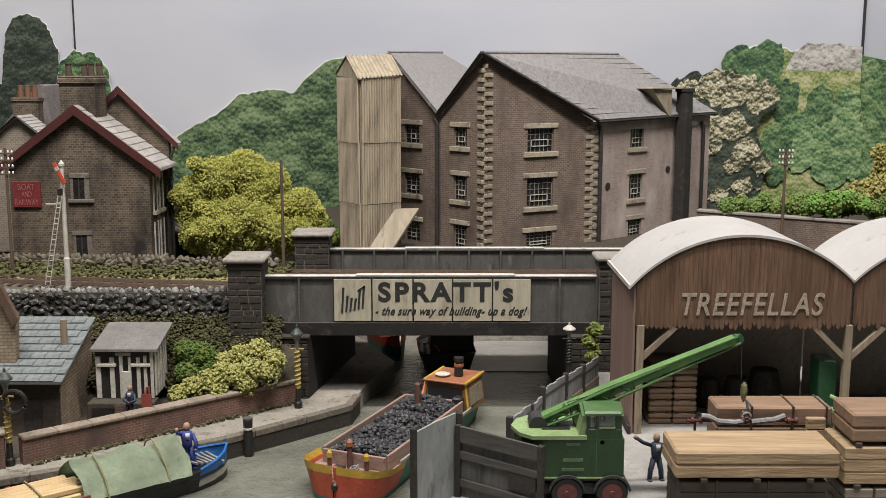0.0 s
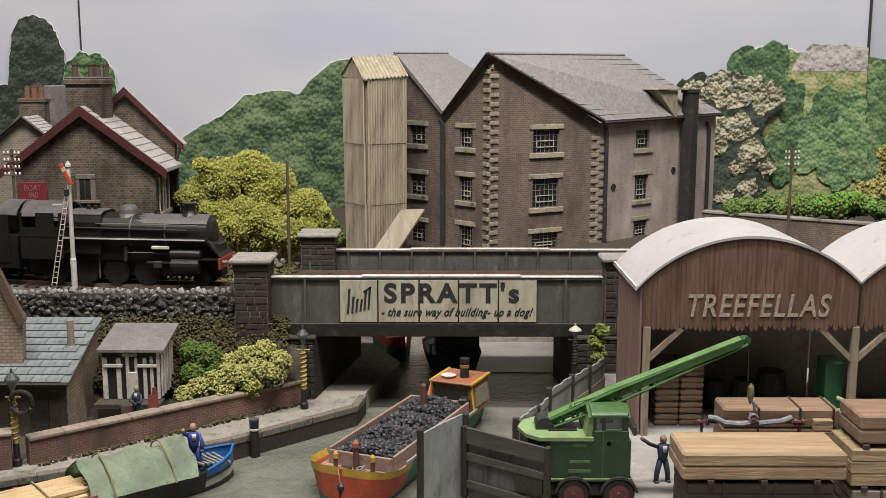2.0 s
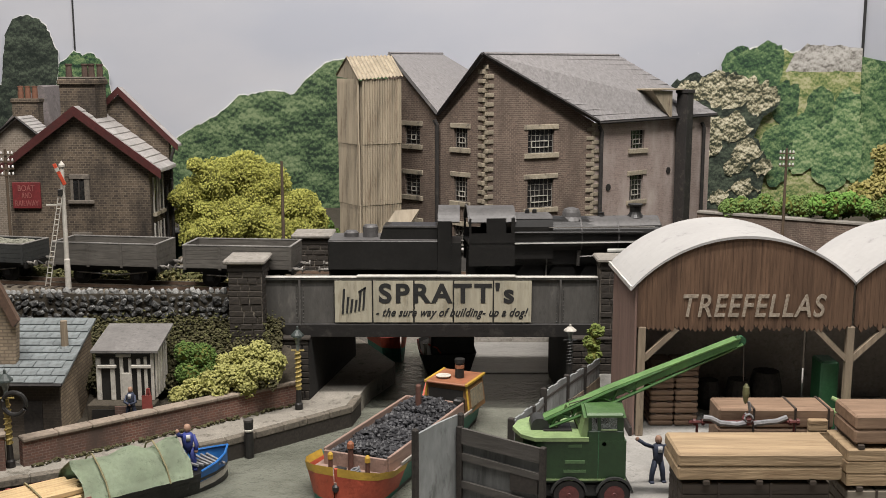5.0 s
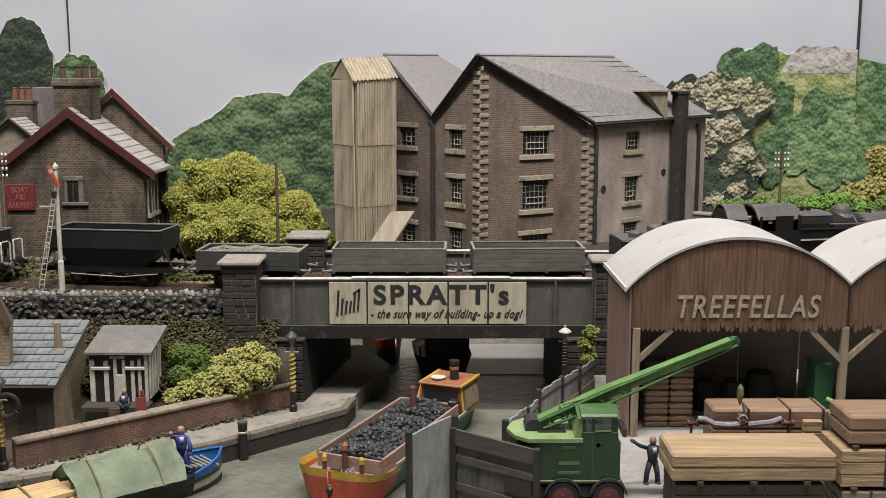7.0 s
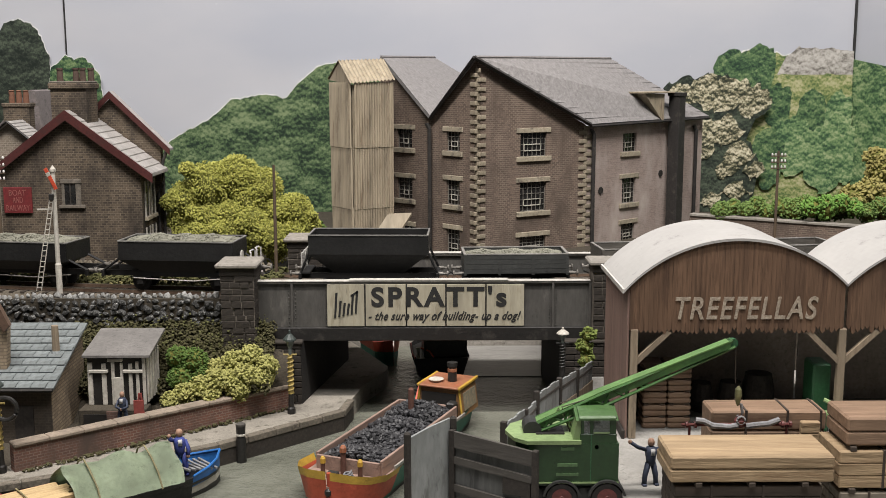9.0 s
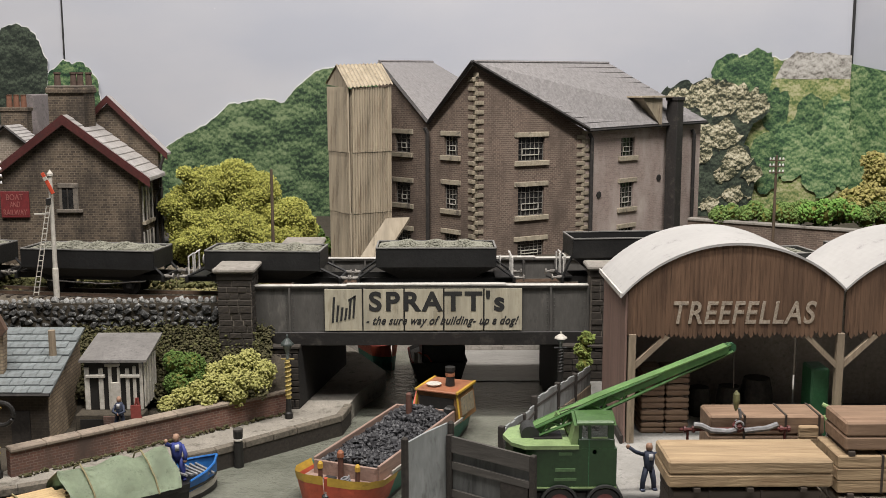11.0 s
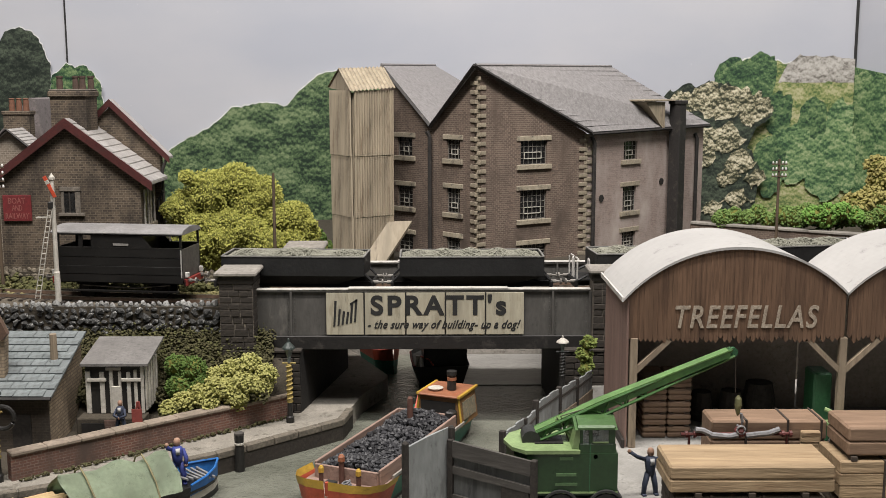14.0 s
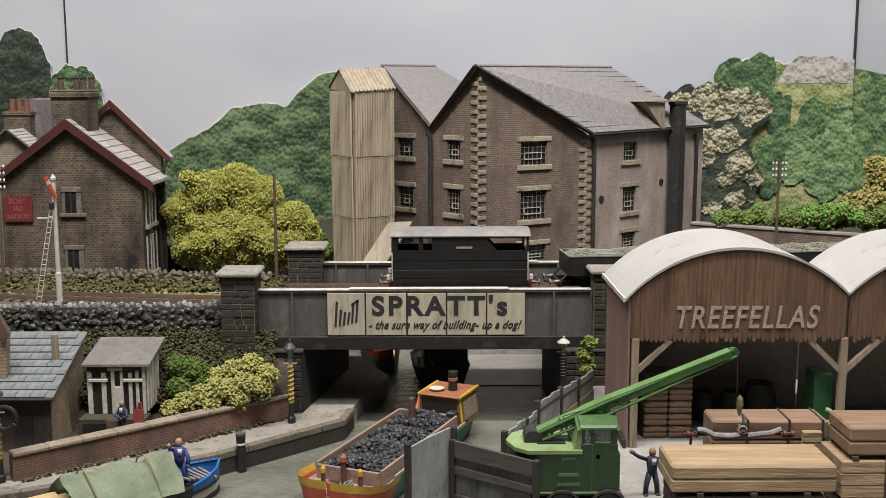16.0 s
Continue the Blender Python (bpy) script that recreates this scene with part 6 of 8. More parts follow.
def crane():
    root = thing("mobile_crane", 6.12, 46.0, BARN_Z, 0, "green mobile crane lorry with lattice jib and dull red wheels", "crane lorry")
    part("chassis", box(-2.3, 2.3, 0.2, 2.6, 0.55, 1.15, 0.06), M["chassis"], root)
    part("turntable", lathe([(1.2, 1.1), (1.2, 1.4)], 20, at=(-0.3, 1.4, 0)), M["chassis"], root)
    body_pts = [(-2.0, 0.0), (2.05, 0.0), (2.05, 2.9), (-2.0, 2.9), (-2.55, 2.4), (-2.85, 1.5), (-2.55, 0.5)]
    body = part("body", prism(body_pts, 1.3, 3.25, "z"), M["crane_green"], root)
    part("body_lip", box(-1.95, 2.07, -0.05, 0.0, 1.4, 1.47), M["green_light"], body)
    top_pts = [(-2.08, -0.08), (0.35, -0.08), (0.35, 2.95), (-2.08, 2.95), (-2.65, 2.45), (-2.97, 1.5), (-2.65, 0.45)]
    part("deck", prism(top_pts, 3.25, 3.42, "z"), M["green_light"], root)
    part("well", box(-1.6, -0.3, 0.8, 1.9, 3.42, 3.47), M["black_paint"], root)
    # cab with open window apertures
    cab = part("cab", box(0.3, 1.95, 0.02, 2.6, 1.3, 3.72, 0.05), M["crane_green"], root)
    part("slanted_front", prism([(0.32, 3.4), (0.0, 3.42), (0.2, 4.38), (0.45, 4.38)], 0.1, 2.5), M["green_light"], cab)
    for x, y, w2 in ((0.34, 0.03, 0.14), (0.74, 0.03, 0.16), (1.62, 0.03, 0.3), (0.34, 2.4, 0.2), (1.7, 2.4, 0.22)):
        part("pillar", box(x, x + w2, y, y + 0.14, 3.7, 4.5, 0.02), M["crane_green"], cab)
    part("window_rim", box(0.9, 1.62, 0.0, 0.05, 3.72, 3.8, 0.015), M["green_light"], cab)
    bm = prism([(-0.07, 4.36), (2.65, 4.36), (2.62, 4.48), (2.2, 4.66), (1.3, 4.72), (0.5, 4.68), (0.05, 4.55), (-0.07, 4.46)], 0.1, 2.0, "x")
    bmesh.ops.bevel(bm, geom=[e for e in bm.edges if abs(e.verts[0].co.x - e.verts[1].co.x) < 1e-4 and min(v.co.z for v in e.verts) > 4.4], offset=0.14, segments=2, affect="EDGES")
    part("cab_roof", bm, M["cab_roof_green"], cab)
    for x0, x1 in ((0.48, 0.74), (0.9, 1.62)):
        part("pane", box(x0, x1, 0.09, 0.11, 3.72, 4.44), M["clear"], cab)
    part("door_seam", box(0.78, 0.82, -0.005, 0.03, 1.5, 3.7), M["green_dark"], cab)
    part("door_badge", lathe([(0.1, 0.0), (0.1, -0.02)], 14, at=(1.05, 0.02, 3.1), axis="y"), M["green_dark"], cab)
    part("seat", box(0.8, 1.4, 1.0, 1.8, 3.7, 4.0, 0.06), M["black_paint"], cab)
    # illegible painted lettering as plain bars
    for x, z, w2 in ((-0.55, 2.95, 0.6), (-0.7, 2.2, 0.9), (-0.75, 1.75, 1.0)):
        part("marking", box(x, x + w2, -0.025, 0.01, z, z + 0.14), M["green_mark"], body)
    # wheels
    wheel = None
    for x, y in ((-0.5, 0.1), (1.55, 0.1), (-0.5, 2.75), (1.55, 2.75)):
        wheel = part("wheel", lathe([(0.45, -0.2), (0.68, -0.2), (0.73, -0.1), (0.73, 0.12), (0.66, 0.2), (0.4, 0.2)], 24, axis="y"), M["tyre"], root, at=(x, y, 0.72), smooth=False)
        part("rim", lathe([(0.46, -0.22), (0.36, -0.2), (0.3, -0.16), (0.14, -0.2), (0.1, -0.24)], 20, axis="y"), M["hub_red"], wheel)
        arch = [(0.76 * math.cos(a), 0.76 * math.sin(a)) for a in np.linspace(0.15, math.pi - 0.15, 14)]
        arch += [(0.86 * math.cos(a), 0.86 * math.sin(a)) for a in np.linspace(math.pi - 0.15, 0.15, 14)]
        part("mudguard", prism(arch, -0.25, 0.25), M["chassis"], root, at=(x, y, 0.72))
    # jib: four chords, side plates with lacing, pulleys and hook line
    p0, p1 = Vector((-1.75, 1.5, 3.55)), Vector((7.42, 1.6, 7.48))
    jib = part("jib_foot", lathe([(0.42, -0.5), (0.42, 0.5)], 16, axis="y", at=(p0.x, p0.y, p0.z)), M["chassis"], root)
    d = (p1 - p0)
    up = Vector((-d.z, 0, d.x)).normalized()
    for sy, su in ((-1, -1), (-1, 1), (1, -1), (1, 1)):
        a = p0 + Vector((0, sy * 0.42, 0)) + up * su * 0.18
        b = p1 + Vector((0, sy * 0.16, 0)) + up * su * 0.16
        m = p0.lerp(p1, 0.35) + Vector((0, sy * 0.40, 0)) + up * su * 0.28
        part("chord", tube([a, m, b], 0.075, 6), M["jib_green"], jib)
    n = 20
    for k in range(n):
        f0, f1 = k / n, (k + 1) / n
        wid = lambda f: 0.40 - 0.24 * f
        hgt = lambda f: 0.18 + 0.10 * min(1, f / 0.35) - 0.12 * max(0, (f - 0.35) / 0.65)
        for sy in (-1, 1):
            q0 = p0.lerp(p1, f0) + Vector((0, sy * wid(f0), 0)) - up * hgt(f0) * (1 if k % 2 else -1)
            q1 = p0.lerp(p1, f1) + Vector((0, sy * wid(f1), 0)) + up * hgt(f1) * (1 if k % 2 else -1)
            part("lacing", tube([q0, q1], 0.055, 5), M["jib_green"], jib)
        q0 = p0.lerp(p1, f1) + Vector((0, wid(f1), 0)) + up * hgt(f1)
        q1 = p0.lerp(p1, f1) + Vector((0, -wid(f1), 0)) + up * hgt(f1)
        part("lacing", tube([q0, q1], 0.05, 5), M["jib_green"], jib)
    for sy in (-1, 1):
        part("jib_plate", prism([(p0.lerp(p1, f) + up * q).xz[:] for f, q in ((0.03, -0.12), (0.35, -0.08), (0.98, -0.06), (0.98, 0.2), (0.35, 0.32), (0.03, 0.2))], p0.y + sy * 0.24 - 0.03, p0.y + sy * 0.24 + 0.03), M["jib_green"], jib)
    part("jib_top", prism([(p0.lerp(p1, f) + up * q).xz[:] for f, q in ((0.03, 0.2), (0.35, 0.32), (0.98, 0.2), (0.98, 0.26), (0.35, 0.38), (0.03, 0.26))], p0.y - 0.3, p0.y + 0.3), M["jib_light"], jib)
    part("sheave", lathe([(0.22, -0.12), (0.16, 0), (0.22, 0.12)], 14, axis="y", at=p1[:]), M["green_dark"], jib)
    for sy in (-0.3, 0.3):
        part("luffing_rope", tube([(0.0, 1.5 + sy, 3.4), (-0.4, 1.5 + sy, 4.6), p0.lerp(p1, 0.3) + Vector((0, sy, 0.3))], 0.03, 5), M["strap"], root)
    part("luffing_frame", tube([(0.15, 1.2, 3.4), (-0.55, 1.3, 4.55), (-1.0, 1.3, 3.4)], 0.07, 6), M["green_light"], root)
    # hook, chain and lifting bar hang from the jib head
    hk = part("hook_line", tube([p1 + Vector((0.15, 0, -0.1)), p1 + Vector((0.2, 0, -1.9))], 0.02, 5), M["strap"], jib)
    part("hook_block", lathe([(0.05, 0.35), (0.15, 0.2), (0.17, -0.1), (0.1, -0.45), (0.03, -0.6)], 10, at=(p1.x + 0.35, p1.y, p1.z - 2.4)), M["olive"], hk)
    part("hook", tube([p1 + Vector((0.5, 0, -2.9)), p1 + Vector((0.58, 0, -3.3)), p1 + Vector((0.5, 0, -3.6)), p1 + Vector((0.35, 0, -3.45))], 0.07, 6), M["rope_grey"], hk)


M["cab_roof_green"] = mat("cab_roof_green", (0.075, 0.15, 0.05), (0.055, 0.115, 0.04), 0.45)
M["green_mark"] = mat("worn_pale_marking", (0.09, 0.16, 0.07), (0.06, 0.12, 0.05), 0.6)
M["jib_light"] = mat("jib_top_green", (0.14, 0.27, 0.085), (0.10, 0.20, 0.06), 0.45)
M["jib_green"] = mat("jib_green_paint", (0.06, 0.15, 0.042), (0.042, 0.11, 0.032), 0.4, dirt=(0.06, 0.14, 0.035))
M["olive"] = mat("olive_metal", (0.19, 0.19, 0.09), (0.12, 0.12, 0.06), 0.5)
M["rope_grey"] = mat("grey_rope", (0.27, 0.27, 0.28), (0.17, 0.17, 0.175), 0.8)
crane()


def lifting_bar():
    root = thing("lifting_bar", 13.9, 47.6, 6.9, 0, "red lifting beam with grey rope slings under the hook", "lifting beam")
    part("beam", tube([(-2.6, 0, 0), (2.55, 0, 0)], 0.08, 8), M["hub_red"], root)
    for x in (-2.35, -1.95, 2.1, 2.45):
        part("collar", lathe([(0.16, -0.06), (0.16, 0.06)], 10, axis="x", at=(x, 0, 0)), M["hub_red"], root)
    part("sling", tube([(-1.95, -0.1, 0.25), (-1.6, -0.15, 0.22), (-1.2, -0.2, 0.02), (-0.4, -0.2, -0.05), (0.0, -0.1, 0.0)], 0.14, 8), M["rope_grey"], root)
    part("sling", tube([(0.4, -0.1, -0.05), (0.9, -0.2, 0.05), (1.4, -0.2, 0.1), (1.9, -0.1, 0.25)], 0.14, 8), M["rope_grey"], root)
    part("shackle", lathe([(0.1, -0.25), (0.25, -0.15), (0.28, 0.1), (0.15, 0.3)], 10, at=(0.12, 0, 0.1)), M["hub_red"], root)
    part("shackle_ring", tube([(0.12 + 0.18 * math.cos(a), -0.2, 0.25 + 0.18 * math.sin(a)) for a in np.linspace(0, math.tau, 13)], 0.06, 6), M["rope_grey"], root)
    for x in (-2.2, 2.3):
        part("drop_leg", tube([(x, 0, 0), (x, 0.2, -3.6)], 0.06, 6), M["hub_red"], root)


lifting_bar()

# ---- yard fence ----


def fence():
    a, b, c = (-1.3, 45.5), (0.6, 47.5), (4.25, 45.6)
    f1 = thing("yard_fence", a[0], a[1], BARN_Z, wall_axes(a, b)[0], "pale grey streaked fence panel between dark posts", "fence", "yard fence panels")
    run = wall_axes(a, b)[1]
    part("panel", prism([(0, -1.0), (run, -1.0), (run, 4.0), (run * 0.5, 3.9), (0, 3.7)], -0.05, 0.06), M["concrete"], f1)
    for x, h in ((-0.12, 3.98), (run + 0.1, 4.0)):
        part("post", lathe([(0.17, -1.0), (0.16, h), (0.08, h + 0.08)], 8, at=(x, -0.12, 0)), M["dark_wood"], f1)
    f2 = thing("yard_gate", b[0] + 0.15, b[1] - 0.1, BARN_Z, wall_axes(b, c)[0], "dark weathered plank gate leaning by the quay", "gate")
    run = wall_axes(b, c)[1]
    part("board", prism([(0.05, -1.0), (run, -1.0), (run, 3.0), (0.05, 3.4)], 0, 0.1), M["concrete_dark"], f2)
    for z0, z1, s in ((2.7, 3.45, -0.06), (1.9, 2.25, -0.04), (0.55, 0.9, -0.04), (-0.9, -0.4, -0.04)):
        part("rail", prism([(0, z0), (run + 0.05, z0 - 0.3), (run + 0.05, z1 - 0.35), (0, z1)], s - 0.12, s + 0.03), M["grey_wood"], f2)
    for x in (0.0, run):
        part("post", box(x - 0.13, x + 0.13, -0.22, 0.1, -1.0, 3.5 if x == 0 else 3.15, 0.03), M["dark_wood"], f2)
    part("patch", box(run * 0.62, run * 0.95, -0.14, -0.02, 0.9, 1.75, 0.02), M["dark_wood"], f2)
    pts = [(3.3, 50.9, 5.75), (4.6, 53.7, 5.5), (5.4, 56.0, 5.75), (7.0, 59.1, 5.6), (8.3, 61.5, 5.45), (9.6, 64.2, 5.3)]
    for p, q in zip(pts, pts[1:]):
        rz, run = wall_axes(p[:2], q[:2])
        f = thing("quay_fence", p[0], p[1], BARN_Z, rz, "grey concrete and timber fence panel along the quay", "fence", "quay fence panels")
        H = p[2] - BARN_Z
        m = 5
        for k in range(m):
            part("slab", box(run * k / m + 0.01, run * (k + 1) / m - 0.01, -0.05, 0.05, 0.9, H + 0.06 * (k % 2), 0.01), M["concrete"], f)
        part("rail", box(0, run, -0.1, 0.0, 0.25, 0.95, 0.02), M["post_wood"], f)
        part("rail", box(0, run, -0.09, -0.04, H - 0.45, H - 0.3), M["grey_wood"], f)
        part("post", box(-0.13, 0.13, -0.16, 0.14, -0.3, H + 0.25, 0.03), M["dark_wood"], f)


M["concrete_dark"] = mat("dark_grey_board", (0.13, 0.133, 0.128), (0.09, 0.092, 0.09), 0.85, stretch=(1, 1, 0.15), dirt=(0.05, 0.05, 0.05))
fence()

# ---- boats ----
M["hull_red"] = mat("orange_red_hull", (0.52, 0.10, 0.055), (0.43, 0.08, 0.045), 0.5, dirt=(0.28, 0.07, 0.04), dirt_lo=0.62)
M["hull_yellow"] = mat("yellow_gunwale", (0.60, 0.38, 0.06), (0.50, 0.31, 0.05), 0.5, dirt=(0.33, 0.19, 0.05), dirt_lo=0.62)
M["hull_green"] = mat("green_hull", (0.03, 0.20, 0.14), (0.025, 0.15, 0.105), 0.5)
M["hull_black"] = mat("black_hull", (0.02, 0.02, 0.02), (0.035, 0.033, 0.03), 0.45)
M["hull_blue"] = mat("blue_bow_paint", (0.03, 0.17, 0.50), (0.025, 0.13, 0.40), 0.45)
M["hold_wood"] = mat("pinkish_hold_board", (0.34, 0.235, 0.19), (0.26, 0.175, 0.14), 0.75, stretch=(1, 0.1, 1), dirt=(0.17, 0.11, 0.09))
M["coal"] = mat("black_coal", (0.032, 0.032, 0.035), (0.055, 0.055, 0.06), 0.5, scale=400, bumps=0.5)
M["cabin_orange"] = mat("orange_cabin_top", (0.38, 0.16, 0.085), (0.30, 0.12, 0.065), 0.5, dirt=(0.34, 0.10, 0.05))
M["rust_brown"] = mat("rusty_post", (0.15, 0.07, 0.05), (0.10, 0.05, 0.04), 0.75)
M["tarp"] = mat("green_tarpaulin", (0.42, 0.50, 0.35), (0.36, 0.43, 0.30), 0.75, coarse=45, bumps=0.3, dist=0.0008, dirt=(0.18, 0.22, 0.15), dirt_lo=0.62)
M["red_board"] = mat("dull_red_board", (0.27, 0.06, 0.05), (0.20, 0.045, 0.04), 0.6)
M["skin"] = mat("painted_flesh", (0.36, 0.22, 0.15), (0.30, 0.18, 0.125), 0.6)
M["overall"] = mat("navy_cloth_paint", (0.045, 0.055, 0.09), (0.03, 0.04, 0.065), 0.7)
M["overall_blue"] = mat("blue_cloth_paint", (0.05, 0.07, 0.28), (0.04, 0.055, 0.22), 0.7)
M["shirt"] = mat("pale_shirt_paint", (0.55, 0.55, 0.55), (0.45, 0.45, 0.45), 0.7)


def hull_mesh(sections, lo, hi):
    """A hull skin between two fractions of its depth; sections: (y, half width, keel, gunwale)."""
    bm = bmesh.new()
    for s in (-1, 1):
        prev = None
        for y, hw, k, g in sections:
            ring = []
            for f in (lo, (lo + hi) / 2, hi):
                ring.append(bm.verts.new((s * hw * (0.72 + 0.28 * f), y, k + (g - k) * f)))
            if prev:
                for i in range(2):
                    q = (prev[i], ring[i], ring[i + 1], prev[i + 1])
                    bm.faces.new(q if s > 0 else q[::-1])
            prev = ring
    return bm


def barge():
    root = thing("coal_barge", -2.5, 60.8, 0.2, -23.5, "laden coal barge with orange bow and cabin", "barge")
    secs = [(-8.05, 0.1, -0.3, 2.05), (-7.85, 1.3, -0.3, 1.96), (-7.35, 2.15, -0.3, 1.86), (-6.4, 2.62, -0.3, 1.76), (-4.8, 2.6, -0.3, 1.68), (0, 2.35, -0.3, 1.65), (6, 2.25, -0.3, 1.7), (8.2, 1.95, -0.3, 1.85), (9.4, 1.2, -0.3, 2.05), (9.9, 0.1, -0.3, 2.15)]
    bow = secs[:5]
    rest = secs[4:]
    part("bow_side", hull_mesh(bow, 0.3, 0.9), M["hull_red"], root, smooth=True)
    part("bow_stripe", hull_mesh([(y, hw + 0.03, k, g) for y, hw, k, g in bow], 0.88, 1.08), M["hull_yellow"], root, smooth=True)
    part("bow_foot", hull_mesh(bow, 0.0, 0.31), M["hull_green"], root, smooth=True)
    part("hull", hull_mesh(rest, 0.3, 1.0), M["hull_green"], root, smooth=True)
    part("hull_foot", hull_mesh(rest, 0.0, 0.31), M["hull_black"], root)
    deck = [(hw * 0.88, y) for y, hw, _, _ in secs] + [(-hw * 0.88, y) for y, hw, _, _ in secs[::-1]]
    part("deck", prism(deck, 1.25, 1.42, "z"), M["hold_wood"], root)
    for s in (-1, 1):
        part("hold_side", box(s * 1.95 - 0.08, s * 1.95 + 0.08, -5.7, 4.8, 1.4, 2.3, 0.03), M["hold_wood"], root)
        part("side_deck_edge", box(s * 2.22 - 0.06, s * 2.22 + 0.06, -4.6, 5.6, 1.5, 1.7, 0.02), M["cap"], root)
    part("hold_end", box(-1.93, 1.93, -5.86, -5.7, 1.4, 2.2, 0.03), M["hold_wood"], root)
    part("hold_end", box(-1.93, 1.93, 4.7, 4.86, 1.4, 2.3, 0.03), M["hold_wood"], root)
    rng = np.random.default_rng(77)
    n = 2600
    px, py = rng.uniform(-1.8, 1.8, n), rng.uniform(-5.55, 4.6, n)
    hump = 0.55 * np.cos(py * 1.15 - 0.6) ** 2 + 0.35 * (py > 2)
    pz = 1.75 + (0.35 + 0.7 * hump) * (1 - (px / 2.05) ** 2) + rng.uniform(-0.12, 0.08, n)
    coal = from_mesh("coal", clumps(np.stack([px, py, pz], 1), rng.uniform(0.07, 0.19, n), 78, 0.9, 0.4), M["coal"], root)
    tagged(coal, "heaped black lump coal", kind="stuff")
    part("coal_bed", box(-1.87, 1.87, -5.7, 4.7, 1.42, 1.85), M["coal"], root)
    for x, y, h, r in ((-0.15, -6.05, 2.9, 0.16), (-1.15, -6.5, 2.3, 0.13), (0.95, -6.2, 2.3, 0.13), (-0.1, 2.6, 3.75, 0.2)):
        post = part("towing_post" if h > 2.7 else "mooring_stud", lathe([(r, 1.35), (r * 0.9, h), (r * 0.5, h + 0.1)], 10, at=(x, y, 0)), M["rust_brown"], root)
        if y < 0:
            part("cap", lathe([(r * 1.2, h - 0.25), (r * 1.15, h), (r * 0.6, h + 0.12)], 10, at=(x, y, 0)), M["hull_yellow" if h < 2.7 else "cabin_orange"], post)
    part("fore_hatch", box(-0.7, -0.1, -7.0, -6.55, 1.4, 1.75, 0.04), M["hull_black"], root)
    part("rope_coil", tube([(0.5 + 0.32 * math.cos(a) * (1 - 0.01 * i), -6.75 + 0.32 * math.sin(a), 1.5 + 0.006 * i) for i, a in enumerate(np.linspace(0, 20, 60))], 0.05, 5), M["rope_grey"], root)
    part("stem_post", tube([(0, -7.88, -0.3), (0, -7.92, 2.15)], 0.12, 6), M["hull_red"], root)
    part("stem_fender", lathe([(0.08, -0.22), (0.2, -0.1), (0.2, 0.1), (0.08, 0.22)], 10, at=(0, -8.0, 1.1)), M["hull_black"], root)
    # cabin
    cab_pts = [(-1.0, 1.4), (2.2, 1.4), (1.98, 3.2), (-0.72, 3.2)]
    cab = part("cabin", prism(cab_pts, 5.3, 8.0), M["cabin_brown"], root)
    part("cabin_roof", box(-0.85, 2.1, 5.1, 8.15, 3.2, 3.36, 0.05), M["cabin_orange"], cab)
    for s in (-1, 1):
        part("cabin_edge", box(0.63 + s * 1.4 - 0.09, 0.63 + s * 1.4 + 0.09, 5.08, 8.2, 3.22, 3.4, 0.03), M["hull_yellow"], cab)
        part("corner_strip", tube([(0.6 + s * 1.58, 5.28, 1.4), (0.63 + s * 1.33, 5.28, 3.2)], 0.08, 5), M["hull_yellow"], cab)
    part("cabin_panel", prism([(2.14, 1.75), (2.21, 1.75), (2.08, 2.85), (2.01, 2.85)], 5.7, 7.7), M["panel_print"], cab)
    # black sheet drawn as the shade inside the open cabin
    part("cabin_mouth", box(-0.6, 1.75, 5.24, 5.32, 1.5, 2.9), M["inner"], cab)
    part("chimney", lathe([(0.3, 3.4), (0.27, 4.3), (0.33, 4.35), (0.33, 4.6), (0.2, 4.62)], 12, at=(1.0, 6.5, 0)), M["hull_black"], cab)
    part("chimney_band", lathe([(0.30, 4.0), (0.31, 4.02), (0.31, 4.2), (0.30, 4.22)], 12, at=(1.0, 6.5, 0)), M["cabin_orange"], cab)
    part("roof_dish", lathe([(0.42, 3.42), (0.5, 3.52), (0.4, 3.48)], 14, at=(0.05, 6.1, 0)), M["white_paint"], cab)
    part("stern_rail", tube([(1.8, 7.0, 1.5), (1.9, 8.0, 2.5), (1.2, 9.3, 2.65), (0, 9.8, 2.65), (-1.2, 9.3, 2.65), (-1.9, 8.0, 2.5), (-1.8, 7, 1.5)], 0.13, 6), M["hull_red"], root)
    part("engine", box(1.3, 1.9, 4.6, 5.3, 1.5, 2.5, 0.1), M["hull_black"], root)


M["cabin_brown"] = mat("brown_cabin_side", (0.28, 0.15, 0.06), (0.20, 0.11, 0.05), 0.6)
M["panel_print"] = mat("worn_painted_panel", (0.36, 0.30, 0.20), (0.16, 0.16, 0.13), 0.6, scale=600, coarse=250)
barge()


